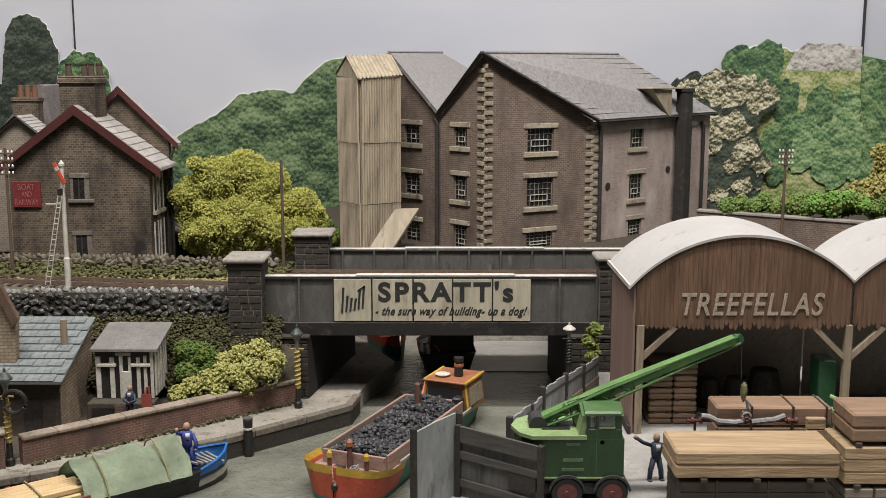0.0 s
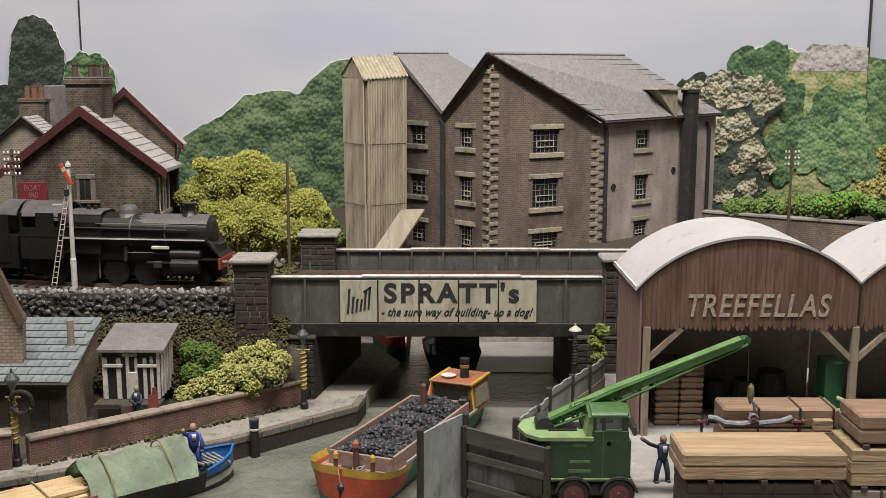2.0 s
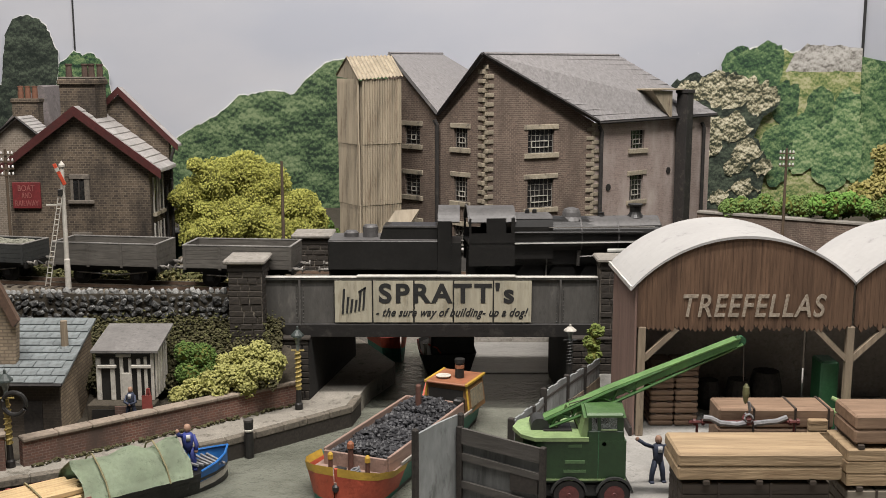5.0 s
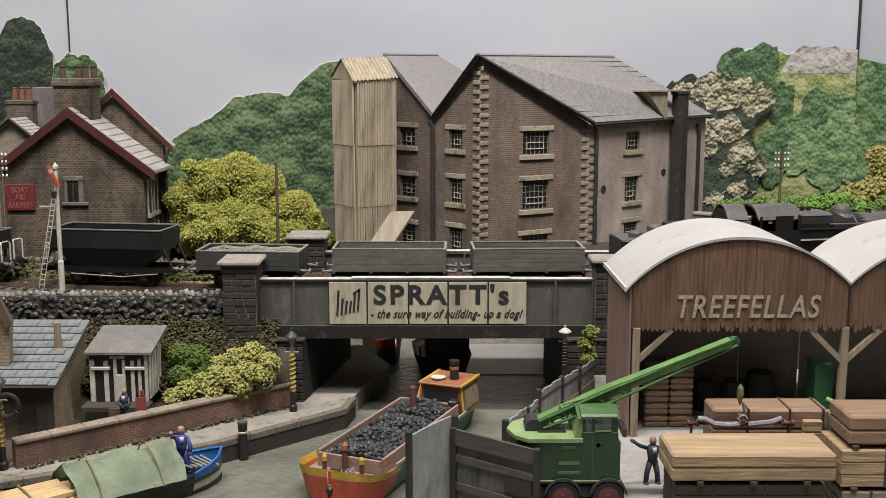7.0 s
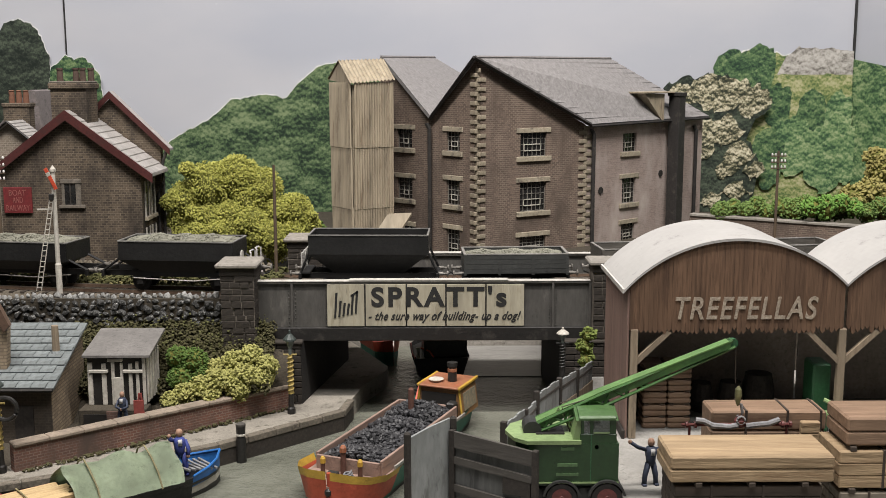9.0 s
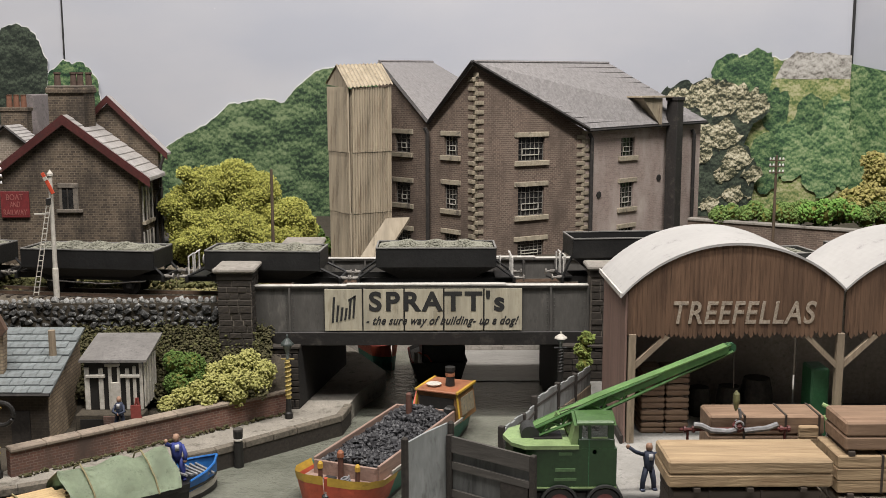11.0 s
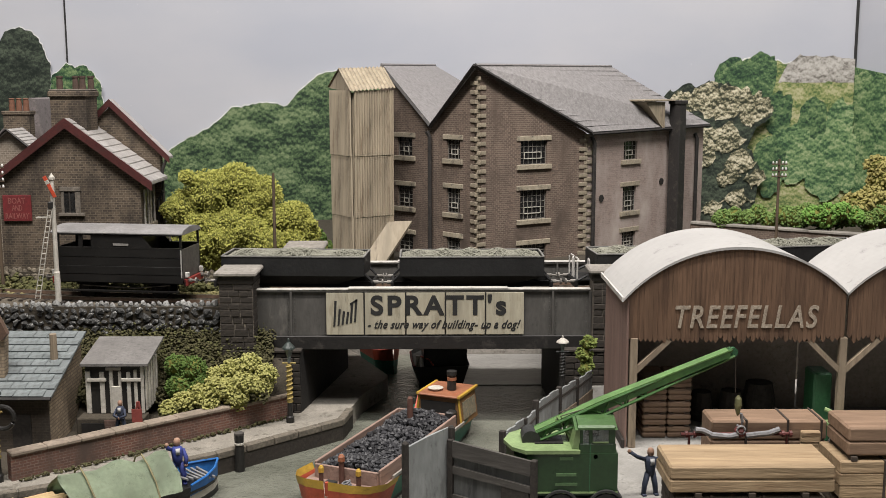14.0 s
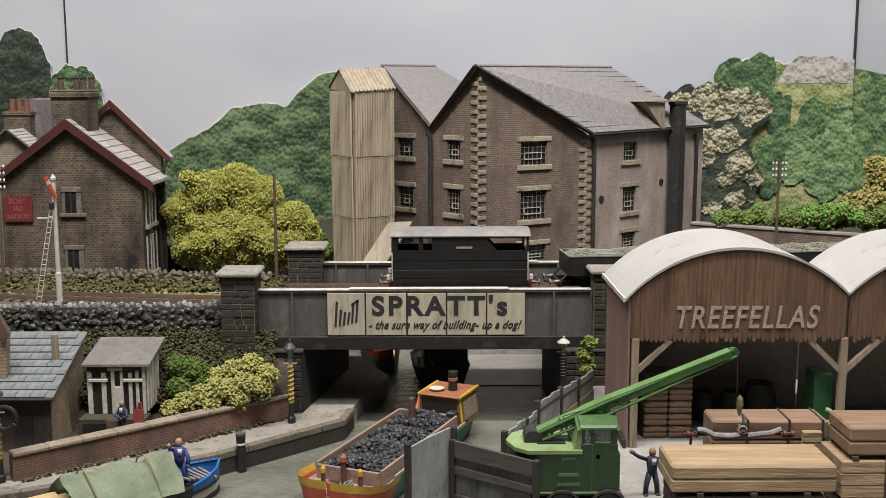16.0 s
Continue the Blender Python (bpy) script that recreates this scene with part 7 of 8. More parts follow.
def narrowboat():
    dx, dy = -0.78, -0.63
    rz = math.degrees(math.atan2(dy, dx)) - 90
    root = thing("narrowboat", -12.3, 58.0, 0.2, rz, "timber-laden narrowboat with green tarpaulin and blue bow", "narrowboat")
    secs = [(0.0, 0.06, -0.3, 1.75), (0.5, 0.7, -0.3, 1.55), (1.3, 1.25, -0.3, 1.4), (2.4, 1.65, -0.3, 1.25), (4, 1.8, -0.3, 1.2), (18, 1.8, -0.3, 1.2)]
    part("bow_side", hull_mesh(secs[:4], 0.62, 1.02), M["hull_blue"], root, smooth=True)
    part("bow_band", hull_mesh(secs[:4], 0.36, 0.63), M["white_paint"], root, smooth=True)
    part("bow_foot", hull_mesh(secs[:4], 0.0, 0.37), M["hull_black"], root, smooth=True)
    part("hull", hull_mesh(secs[3:], 0.0, 1.0), M["hull_black"], root)
    deck = [(hw * 0.95, y) for y, hw, _, _ in secs] + [(-hw * 0.95, y) for y, hw, _, _ in secs[::-1]]
    part("deck", prism(deck, 0.8, 0.95, "z"), M["hull_black"], root)
    part("bow_rail", tube([(0, -0.05, 1.85), (0.7, 0.5, 1.65), (1.25, 1.3, 1.5), (1.66, 2.4, 1.35)], 0.07, 6), M["hull_blue"], root)
    part("bow_rail", tube([(0, -0.05, 1.85), (-0.7, 0.5, 1.65), (-1.25, 1.3, 1.5), (-1.66, 2.4, 1.35)], 0.07, 6), M["hull_blue"], root)
    for k in range(6):
        part("rope", tube([(-1.1 + 0.05 * k, 0.7 + 0.3 * k, 1.25 + 0.03 * k), (0.1, 0.9 + 0.3 * k, 1.35), (1.0, 0.8 + 0.3 * k, 1.25)], 0.08, 5), M["rope_grey"], root)
    # tarpaulin drawn over a ridge
    bm = bmesh.new()
    rows = []
    for j in range(15):
        y = 3.0 + j * 0.42
        ring = []
        for i in range(13):
            a = -1 + 2 * i / 12
            sag = 0.10 * math.sin(j * 1.3) + 0.06 * noise.noise(Vector((a * 3, y * 1.3, 2)))
            h = 1.25 + 1.75 * (1 - abs(a) ** 1.7) * (0.94 + 0.08 * math.cos(j * 0.9)) + sag * (1 - abs(a))
            ring.append(bm.verts.new((a * (1.9 + 0.05 * math.sin(j * 2.1)), y + 0.25 * noise.noise(Vector((a * 2, j, 5))), h)))
        rows.append(ring)
    for p, q in zip(rows, rows[1:]):
        for k in range(12):
            bm.faces.new((p[k], p[k + 1], q[k + 1], q[k]))
    bmesh.ops.solidify(bm, geom=bm.faces[:], thickness=0.04)
    part("tarpaulin", bm, M["tarp"], root, smooth=True)
    for y in (4.3, 7.6):
        part("tie_rope", tube([(-1.95, y, 1.2), (-1.5, y, 1.98), (-0.8, y + 0.1, 2.75), (0, y + 0.1, 3.1), (0.8, y + 0.1, 2.75), (1.5, y, 1.98), (1.95, y, 1.2)], 0.05, 5), M["olive_rope"], root)
    # cargo of planks
    rng = random.Random(6)
    for j in range(9):
        for k in range(3):
            x = -1.25 + j * 0.28
            if abs(x) > 1.5 - 0.18 * k:
                continue
            e = rng.uniform(-0.35, 0.35)
            part("plank", box(x - 0.13, x + 0.13, 8.6 + e, 17.5, 0.95 + k * 0.3, 1.22 + k * 0.3, 0.03), M["timber_cargo"], root)
    for y in (10.8, 14):
        part("cargo_rope", tube([(-1.7, y, 1.2), (-1.2, y, 1.9), (0, y, 1.95), (1.2, y, 1.9), (1.7, y, 1.2)], 0.05, 5), M["olive_rope"], root)
    for s in (-1, 1):
        part("wash_board", box(s * 1.78 - 0.05, s * 1.78 + 0.05, 8.5, 18, 1.15, 1.55, 0.02), M["red_board"], root)
    for y in (11.5, 15):
        part("crossbeam", box(-1.8, 1.8, y - 0.14, y + 0.14, 1.35, 1.62, 0.03), M["red_board"], root)


M["timber_cargo"] = mat("yellow_sawn_timber", (0.56, 0.41, 0.22), (0.44, 0.31, 0.16), 0.75, stretch=(1, 0.12, 1))
M["olive_rope"] = mat("olive_rope", (0.30, 0.26, 0.14), (0.22, 0.19, 0.10), 0.9)
narrowboat()


def far_boat():
    root = thing("moored_boat", -4.5, 84.9, 0.2, 22, "green and red narrowboat moored beyond the bridge", "narrowboat")
    secs = [(-3.0, 0.05, -0.3, 2.1), (-2.3, 0.7, -0.3, 1.9), (-1.3, 1.15, -0.3, 1.7), (2.0, 1.25, -0.3, 1.6), (2.6, 1.1, -0.3, 1.6)]
    part("hull", hull_mesh(secs, 0.0, 0.6), M["hull_green"], root)
    part("top_strake", hull_mesh(secs, 0.6, 1.0), M["hull_red"], root)
    part("deck", prism([(hw * 0.85, y) for y, hw, _, _ in secs] + [(-hw * 0.85, y) for y, hw, _, _ in secs[::-1]], 1.25, 1.35, "z"), M["white_paint"], root)
    part("cabin", box(-0.9, 0.9, -0.6, 2.2, 1.35, 2.9, 0.1), M["red_board"], root)
    dark = thing("work_boat", 0.2, 81.6, 0.2, 4, "black hulled work boat moored beyond the bridge", "boat")
    secs = [(-2.7, 2.05, -0.3, 1.5), (-2.0, 2.2, -0.3, 1.45), (2.0, 2.2, -0.3, 1.5), (3.4, 1.2, -0.3, 1.8), (3.8, 0.1, -0.3, 1.9)]
    part("hull", hull_mesh(secs, 0.0, 1.0), M["hull_black"], dark)
    part("transom", prism([(-1.5, -0.3), (1.5, -0.3), (2.05, 1.5), (-2.05, 1.5)], -2.74, -2.6), M["hull_black"], dark)
    part("deck", prism([(hw * 0.9, y) for y, hw, _, _ in secs] + [(-hw * 0.9, y) for y, hw, _, _ in secs[::-1]], 1.2, 1.32, "z"), M["hull_black"], dark)
    part("cabin", box(-1.3, 2.0, -2.3, 1.4, 1.3, 3.3, 0.15), M["hull_black"], dark)
    part("gunwale", tube([(-2.0, -2.7, 1.55), (-2.15, -1.0, 1.55), (-2.15, 1.6, 1.6)], 0.09, 6), M["red_board"], dark)
    part("bollard", lathe([(0.14, 1.3), (0.12, 2.1), (0.17, 2.15), (0.17, 2.25)], 10, at=(-1.75, -2.2, 0)), M["white_paint"], dark)
    part("tiller", tube([(-0.6, -2.75, 1.6), (-0.9, -2.5, 2.0), (-1.5, -1.8, 2.1)], 0.07, 6), M["hull_red"], dark)


far_boat()

# ---- painted miniature figures: one plain mesh each ----


def figurine(x, y, z, rz, h, label, cloth, arms, lean=0, legs=True):
    k = h / 2.3
    bm = bmesh.new()
    mats = [M[cloth], M["skin"], M["shirt"]]

    def add(fn, mi):
        n = len(bm.faces)
        fn()
        bm.faces.ensure_lookup_table()
        for f in bm.faces[n:]:
            f.material_index = mi

    if legs:
        for s in (-1, 1):
            add(lambda: tube([(s * 0.3 * k, 0, 0.02), (s * 0.26 * k, 0, 0.5 * k), (s * 0.12 * k, 0, 1.1 * k)], 0.12 * k, 8, bm, 0.15 * k), 0)
            add(lambda: box(s * 0.3 * k - 0.1, s * 0.3 * k + 0.1, -0.2 * k, 0.1 * k, 0, 0.1, 0.02, bm), 0)
    add(lambda: lathe([(0.2 * k, 1.0 * k), (0.24 * k, 1.3 * k), (0.3 * k, 1.7 * k), (0.24 * k, 1.85 * k), (0.09 * k, 1.95 * k)], 10, bm), 0)
    add(lambda: box(-0.1 * k, 0.1 * k, -0.29 * k, -0.2 * k, 1.55 * k, 1.85 * k, bm=bm), 2)
    add(lambda: lathe([(0.06 * k, 1.9 * k), (0.16 * k, 2.0 * k), (0.17 * k, 2.15 * k), (0.12 * k, 2.28 * k), (0.03 * k, 2.32 * k)], 10, bm), 1)
    for pts in arms:
        add(lambda: tube([tuple(c * k for c in p) for p in pts], 0.1 * k, 6, bm), 0)
        add(lambda: lathe([(0.05 * k, -0.1 * k), (0.11 * k, 0), (0.05 * k, 0.1 * k)], 8, bm, tuple(c * k for c in pts[-1])), 1)
    bmesh.ops.recalc_face_normals(bm, faces=bm.faces)
    bmesh.ops.scale(bm, vec=(U, U, U), verts=bm.verts)
    me = bpy.data.meshes.new("figurine")
    for m in mats:
        me.materials.append(m)
    bm.to_mesh(me)
    bm.free()
    ob = from_mesh("figurine", me, None, None, label, (x, y, z), rz, smooth=True)
    tagged(ob, label, "figurine", "painted figurines")


figurine(10.3, 49.3, BARN_Z, 10, 2.35, "painted miniature figure in navy overalls with raised arm", "overall", [((-0.25, 0, 1.75), (-0.7, -0.1, 1.95), (-1.1, -0.15, 2.25)), ((0.25, 0, 1.75), (0.7, 0.05, 1.75), (1.0, 0.1, 1.6))])
figurine(-14.1, 56.4, 1.15, 20, 2.65, "painted miniature figure in blue overalls on the narrowboat", "overall_blue", [((-0.25, 0, 1.75), (-0.45, -0.2, 1.9), (-0.5, -0.3, 2.1)), ((0.25, 0, 1.75), (0.4, -0.1, 1.3), (0.35, -0.2, 1.0))])
figurine(-18.6, 61.3, 2.45, 0, 2.0, "seated painted miniature figure in dark jacket by the shed", "overall", [((-0.25, 0, 1.7), (-0.4, -0.2, 1.3), (0.0, -0.35, 1.15)), ((0.25, 0, 1.7), (0.4, -0.2, 1.3), (0.0, -0.35, 1.15))])


def easel():
    root = thing("easel", -17.6, 61.4, 2.3, 0, "small red-brown wooden easel beside the seated figure", "easel")
    for x0, x1, y in ((-0.3, -0.05, 0), (0.3, 0.05, 0), (0.05, 0.0, 0.5)):
        part("leg", tube([(x0, y, -0.1), (x1, 0.1, 2.0)], 0.07, 6), M["red_board"], root)
    part("board", box(-0.35, 0.25, -0.1, -0.03, 0.8, 1.6), M["red_board"], root)


easel()


def duck_weed():
    rng = np.random.default_rng(5)
    pts = np.stack([-8.3 + rng.normal(0, 0.35, 26), 53.9 + rng.normal(0, 0.3, 26), np.full(26, 0.3)], 1)
    ob = from_mesh("water_weed", clumps(pts, rng.uniform(0.08, 0.2, 26), 6, 0.5), M["leaf_bright"])
    tagged(ob, "small floating green water weed", "water weed", kind="stuff")


duck_weed()

# ---- train ----
M["loco"] = mat("sooty_black_paint", (0.012, 0.0115, 0.011), (0.018, 0.017, 0.016), 0.4, coarse=40, bumps=0.08)
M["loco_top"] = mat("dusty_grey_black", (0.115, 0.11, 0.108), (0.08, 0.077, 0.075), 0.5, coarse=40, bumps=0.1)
M["loco_under"] = mat("oily_black", (0.009, 0.0085, 0.008), (0.014, 0.013, 0.012), 0.6)
M["line"] = mat("pale_lining", (0.62, 0.62, 0.58), (0.52, 0.52, 0.48), 0.5)
M["beam_red"] = mat("buffer_beam_red", (0.32, 0.05, 0.04), (0.24, 0.04, 0.035), 0.5)
M["wagon_grey"] = mat("weathered_wagon_grey", (0.125, 0.115, 0.10), (0.085, 0.078, 0.068), 0.75, stretch=(0.2, 1, 1), coarse=60, dirt=(0.06, 0.052, 0.045))
M["wagon_dark"] = mat("dark_wagon_paint", (0.05, 0.052, 0.05), (0.036, 0.038, 0.036), 0.65, coarse=60, dirt=(0.085, 0.078, 0.068), dirt_lo=0.62)
M["hopper"] = mat("black_hopper_paint", (0.012, 0.012, 0.012), (0.018, 0.018, 0.018), 0.5, coarse=50, dirt=(0.045, 0.042, 0.038), dirt_lo=0.68)
M["rim_light"] = mat("worn_rim", (0.30, 0.29, 0.27), (0.2, 0.19, 0.175), 0.6)
M["stone_load"] = mat("pale_stone_load", (0.29, 0.285, 0.23), (0.20, 0.20, 0.16), 0.9, scale=600, bumps=0.6)
M["handrail"] = mat("white_handrail", (0.62, 0.6, 0.56), (0.5, 0.48, 0.45), 0.5)
M["steel_dark"] = mat("oily_dark_steel", (0.10, 0.095, 0.088), (0.06, 0.057, 0.052), 0.4, metal=0.6)
WHEELS = []          # (wheelset, rolling radius)
MOVERS = []          # (vehicle, offset along the train)


def vehicle(name, off, label, category, group=""):
    root = thing(name, 0, 0, RAIL_Z, 0, label, category, group)
    MOVERS.append((root, off))
    return root


def wheelset(parent, x, r, spokes=8, mat_tyre="loco_under"):
    """Two spoked wheels on an axle, turning about its own centre."""
    bm = bmesh.new()
    for y in (-0.78, 0.78):
        lathe([(r * 0.78, -0.12), (r, -0.12), (r, 0.1), (r * 1.06, 0.12), (r * 0.78, 0.12)], 20, bm, (0, y, 0), "y")
        lathe([(r * 0.2, -0.15), (r * 0.2, 0.15)], 10, bm, (0, y, 0), "y")
        for k in range(spokes):
            a = k * math.tau / spokes
            tube([(r * 0.15 * math.cos(a), y, r * 0.15 * math.sin(a)), (r * 0.82 * math.cos(a), y, r * 0.82 * math.sin(a))], 0.06, 4, bm)
    tube([(0, -0.8, 0), (0, 0.8, 0)], 0.1, 6, bm)
    w_ = part("wheelset", bm, M[mat_tyre], parent, at=(x, 0, r))
    WHEELS.append((w_, r, x))
    return w_


def buffers(root, x, s, z=1.38):
    for y in (-1.15, 1.15):
        part("buffer", lathe([(0.13, 0), (0.13, s * 0.35), (0.07, s * 0.36), (0.07, s * 0.6), (0.22, s * 0.62), (0.2, s * 0.7)], 10, axis="x", at=(x, y, z)), M["steel_dull"], root)
    part("coupling", tube([(x, 0, z), (x + s * 0.5, 0, z - 0.25), (x + s * 0.85, 0, z - 0.1)], 0.06, 5), M["loco_under"], root)


M["steel_dull"] = mat("dull_steel", (0.32, 0.30, 0.27), (0.22, 0.205, 0.19), 0.45, metal=0.5)


def underframe(root, L, wheels, r=0.62):
    part("solebar", box(-L, L, -1.12, -0.98, 1.05, 1.42), M["loco_under"], root)
    part("solebar", box(-L, L, 0.98, 1.12, 1.05, 1.42), M["loco_under"], root)
    for s in (-1, 1):
        part("headstock", box(s * L - 0.1, s * L + 0.1, -1.5, 1.5, 1.02, 1.45, 0.02), M["loco_under"], root)
        buffers(root, s * L, s)
    for x in wheels:
        wheelset(root, x, r)
        for y in (-1.08, 1.08):
            part("axle_guard", prism([(x - 0.55, 1.1), (x - 0.2, 0.35), (x + 0.2, 0.35), (x + 0.55, 1.1)], y - 0.04, y + 0.04), M["loco_under"], root)
            part("axlebox", box(x - 0.2, x + 0.2, y - 0.12, y + 0.12, 0.45, 0.85, 0.03), M["loco_under"], root)
            part("leaf_spring", tube([(x - 0.7, y, 1.0), (x, y, 0.86), (x + 0.7, y, 1.0)], 0.06, 5), M["loco_under"], root)
    part("brake_lever", tube([(-L * 0.6, -1.2, 0.9), (L * 0.2, -1.2, 0.75), (L * 0.75, -1.2, 1.0)], 0.05, 5), M["steel_dull"], root)


def stone_heap(root, L, W, z, seed, humps, lift=0.4, n=2000):
    rng = np.random.default_rng(seed)
    x, y = rng.uniform(-L, L, n), rng.uniform(-W, W, n)
    h = z + lift * (0.45 + 0.55 * np.cos(x / L * math.pi * humps) ** 2) * (1 - (y / W) ** 2 * 0.7) * (1 - (np.abs(x) / L) ** 6)
    ob = from_mesh("stone_load", clumps(np.stack([x, y, h], 1), rng.uniform(0.035, 0.085, n), seed, 0.8, 0.4), M["stone_load"], root)
    tagged(ob, "heaped pale crushed stone", kind="stuff")
    part("load_bed", prism([(-L, z - 0.3), (L, z - 0.3), (L, z), (L * 0.8, z + lift * 0.45), (-L * 0.8, z + lift * 0.45), (-L, z)], -W * 0.75, W * 0.75), M["stone_load"], root)
    part("load_edge", box(-L, L, -W, W, z - 0.35, z + 0.02), M["stone_load"], root)


def open_wagon(off, L, m, label, load=0, planks=5, top=2.95):
    root = vehicle("open_wagon", off, label, "railway wagon", "goods wagons")
    underframe(root, L, (-L * 0.55, L * 0.55))
    z0, z1 = 1.42, top
    part("floor", box(-L, L, -1.55, 1.55, z0 - 0.02, z0 + 0.1), M[m], root)
    for k in range(planks):
        a, b = z0 + (z1 - z0) * k / planks, z0 + (z1 - z0) * (k + 1) / planks
        for y in (-1.6, 1.48):
            part("side_plank", box(-L, L, y, y + 0.12, a + 0.008, b - 0.008), M[m], root)
        for x in (-L, L - 0.12):
            part("end_plank", box(x, x + 0.12, -1.48, 1.48, a + 0.008, b - 0.008), M[m], root)
    for x in (-L + 0.1, -L * 0.32, L * 0.32, L - 0.1):
        for y in (-1.64, 1.6):
            part("strapping", box(x - 0.09, x + 0.09, y, y + 0.05, z0 - 0.1, z1), M[m], root)
    for a, b, c, d in ((-L, L, -1.62, -1.46), (-L, L, 1.46, 1.62), (-L - 0.02, -L + 0.14, -1.6, 1.6), (L - 0.14, L + 0.02, -1.6, 1.6)):
        part("rim", box(a, b, c, d, z1, z1 + 0.06), M["rim_light"], root)
    if load:
        stone_heap(root, L - 0.15, 1.4, z1 - 0.25, load, 1.5, 0.35, 1300)
    return root


def hopper_wagon(off, L, top, label, load=0, rail_ends=(), humps=1.5, fr=None):
    root = vehicle("hopper_wagon", off, label, "railway wagon", "hopper wagons")
    F = fr or L + 0.9
    underframe(root, F, (-F * 0.52, F * 0.52))
    rim, mid = top, top - 1.25
    part("side", prism([(-L, mid), (L, mid), (L, rim), (-L, rim)], -1.66, -1.58), M["hopper"], root)
    part("side", prism([(-L, mid), (L, mid), (L, rim), (-L, rim)], 1.58, 1.66), M["hopper"], root)
    bm = bmesh.new()
    up = [bm.verts.new(p) for p in ((-L, -1.64, mid), (L, -1.64, mid), (L, 1.64, mid), (-L, 1.64, mid))]
    dn = [bm.verts.new(p) for p in ((-L * 0.45, -0.9, 0.95), (L * 0.45, -0.9, 0.95), (L * 0.45, 0.9, 0.95), (-L * 0.45, 0.9, 0.95))]
    bm.faces.new(dn[::-1])
    for i in range(4):
        bm.faces.new((up[i], dn[i], dn[(i + 1) % 4], up[(i + 1) % 4]))
    part("hopper_chute", bm, M["hopper"], root)
    for s in (-1, 1):
        part("end", prism([(-1.6, mid), (1.6, mid), (1.6, rim), (-1.6, rim)], s * L - 0.05, s * L + 0.05, "x"), M["hopper"], root)
        part("end_slope", prism([(s * L * 0.55, mid - 0.3), (s * L, mid), (s * L, mid + 0.2), (s * L * 0.5, mid - 0.1)], -1.3, 1.3), M["hopper"], root)
        for y in (-1.3, 1.3):
            part("end_strut", tube([(s * F, y, 1.4), (s * L, y, mid + 0.1)], 0.09, 6), M["hopper"], root)
        if s in rail_ends:
            for y in (-1.2, 0.2):
                part("handrail", tube([(s * (F - 0.1), y, 1.4), (s * (F - 0.1), y, 2.75), (s * (F - 0.2), y + 0.1, 2.85), (s * (F - 0.2), y + 0.9, 2.85), (s * (F - 0.1), y + 1.0, 2.75), (s * (F - 0.1), y + 1.0, 1.4)], 0.055, 6), M["handrail"], root)
            part("platform", box(min(s * L, s * F), max(s * L, s * F), -1.4, 1.4, 1.4, 1.5), M["hopper"], root)
            part("brake_wheel", lathe([(0.32, -0.04), (0.36, 0), (0.32, 0.04)], 14, axis="x", at=(s * (L + 0.35), -0.6, 2.5)), M["handrail"], root)
    for a, b, c, d in ((-L, L, -1.7, -1.56), (-L, L, 1.56, 1.7), (-L - 0.06, -L + 0.06, -1.6, 1.6), (L - 0.06, L + 0.06, -1.6, 1.6)):
        part("rim", box(a, b, c, d, rim, rim + 0.07), M["rim_dark"], root)
    if load:
        stone_heap(root, L - 0.12, 1.5, rim - 0.12, load, humps, 0.45)
    else:
        part("inside", box(-L + 0.1, L - 0.1, -1.5, 1.5, rim - 0.5, rim - 0.4), M["loco_under"], root)
    return root


M["rim_dark"] = mat("worn_dark_rim", (0.24, 0.235, 0.22), (0.16, 0.155, 0.145), 0.6)


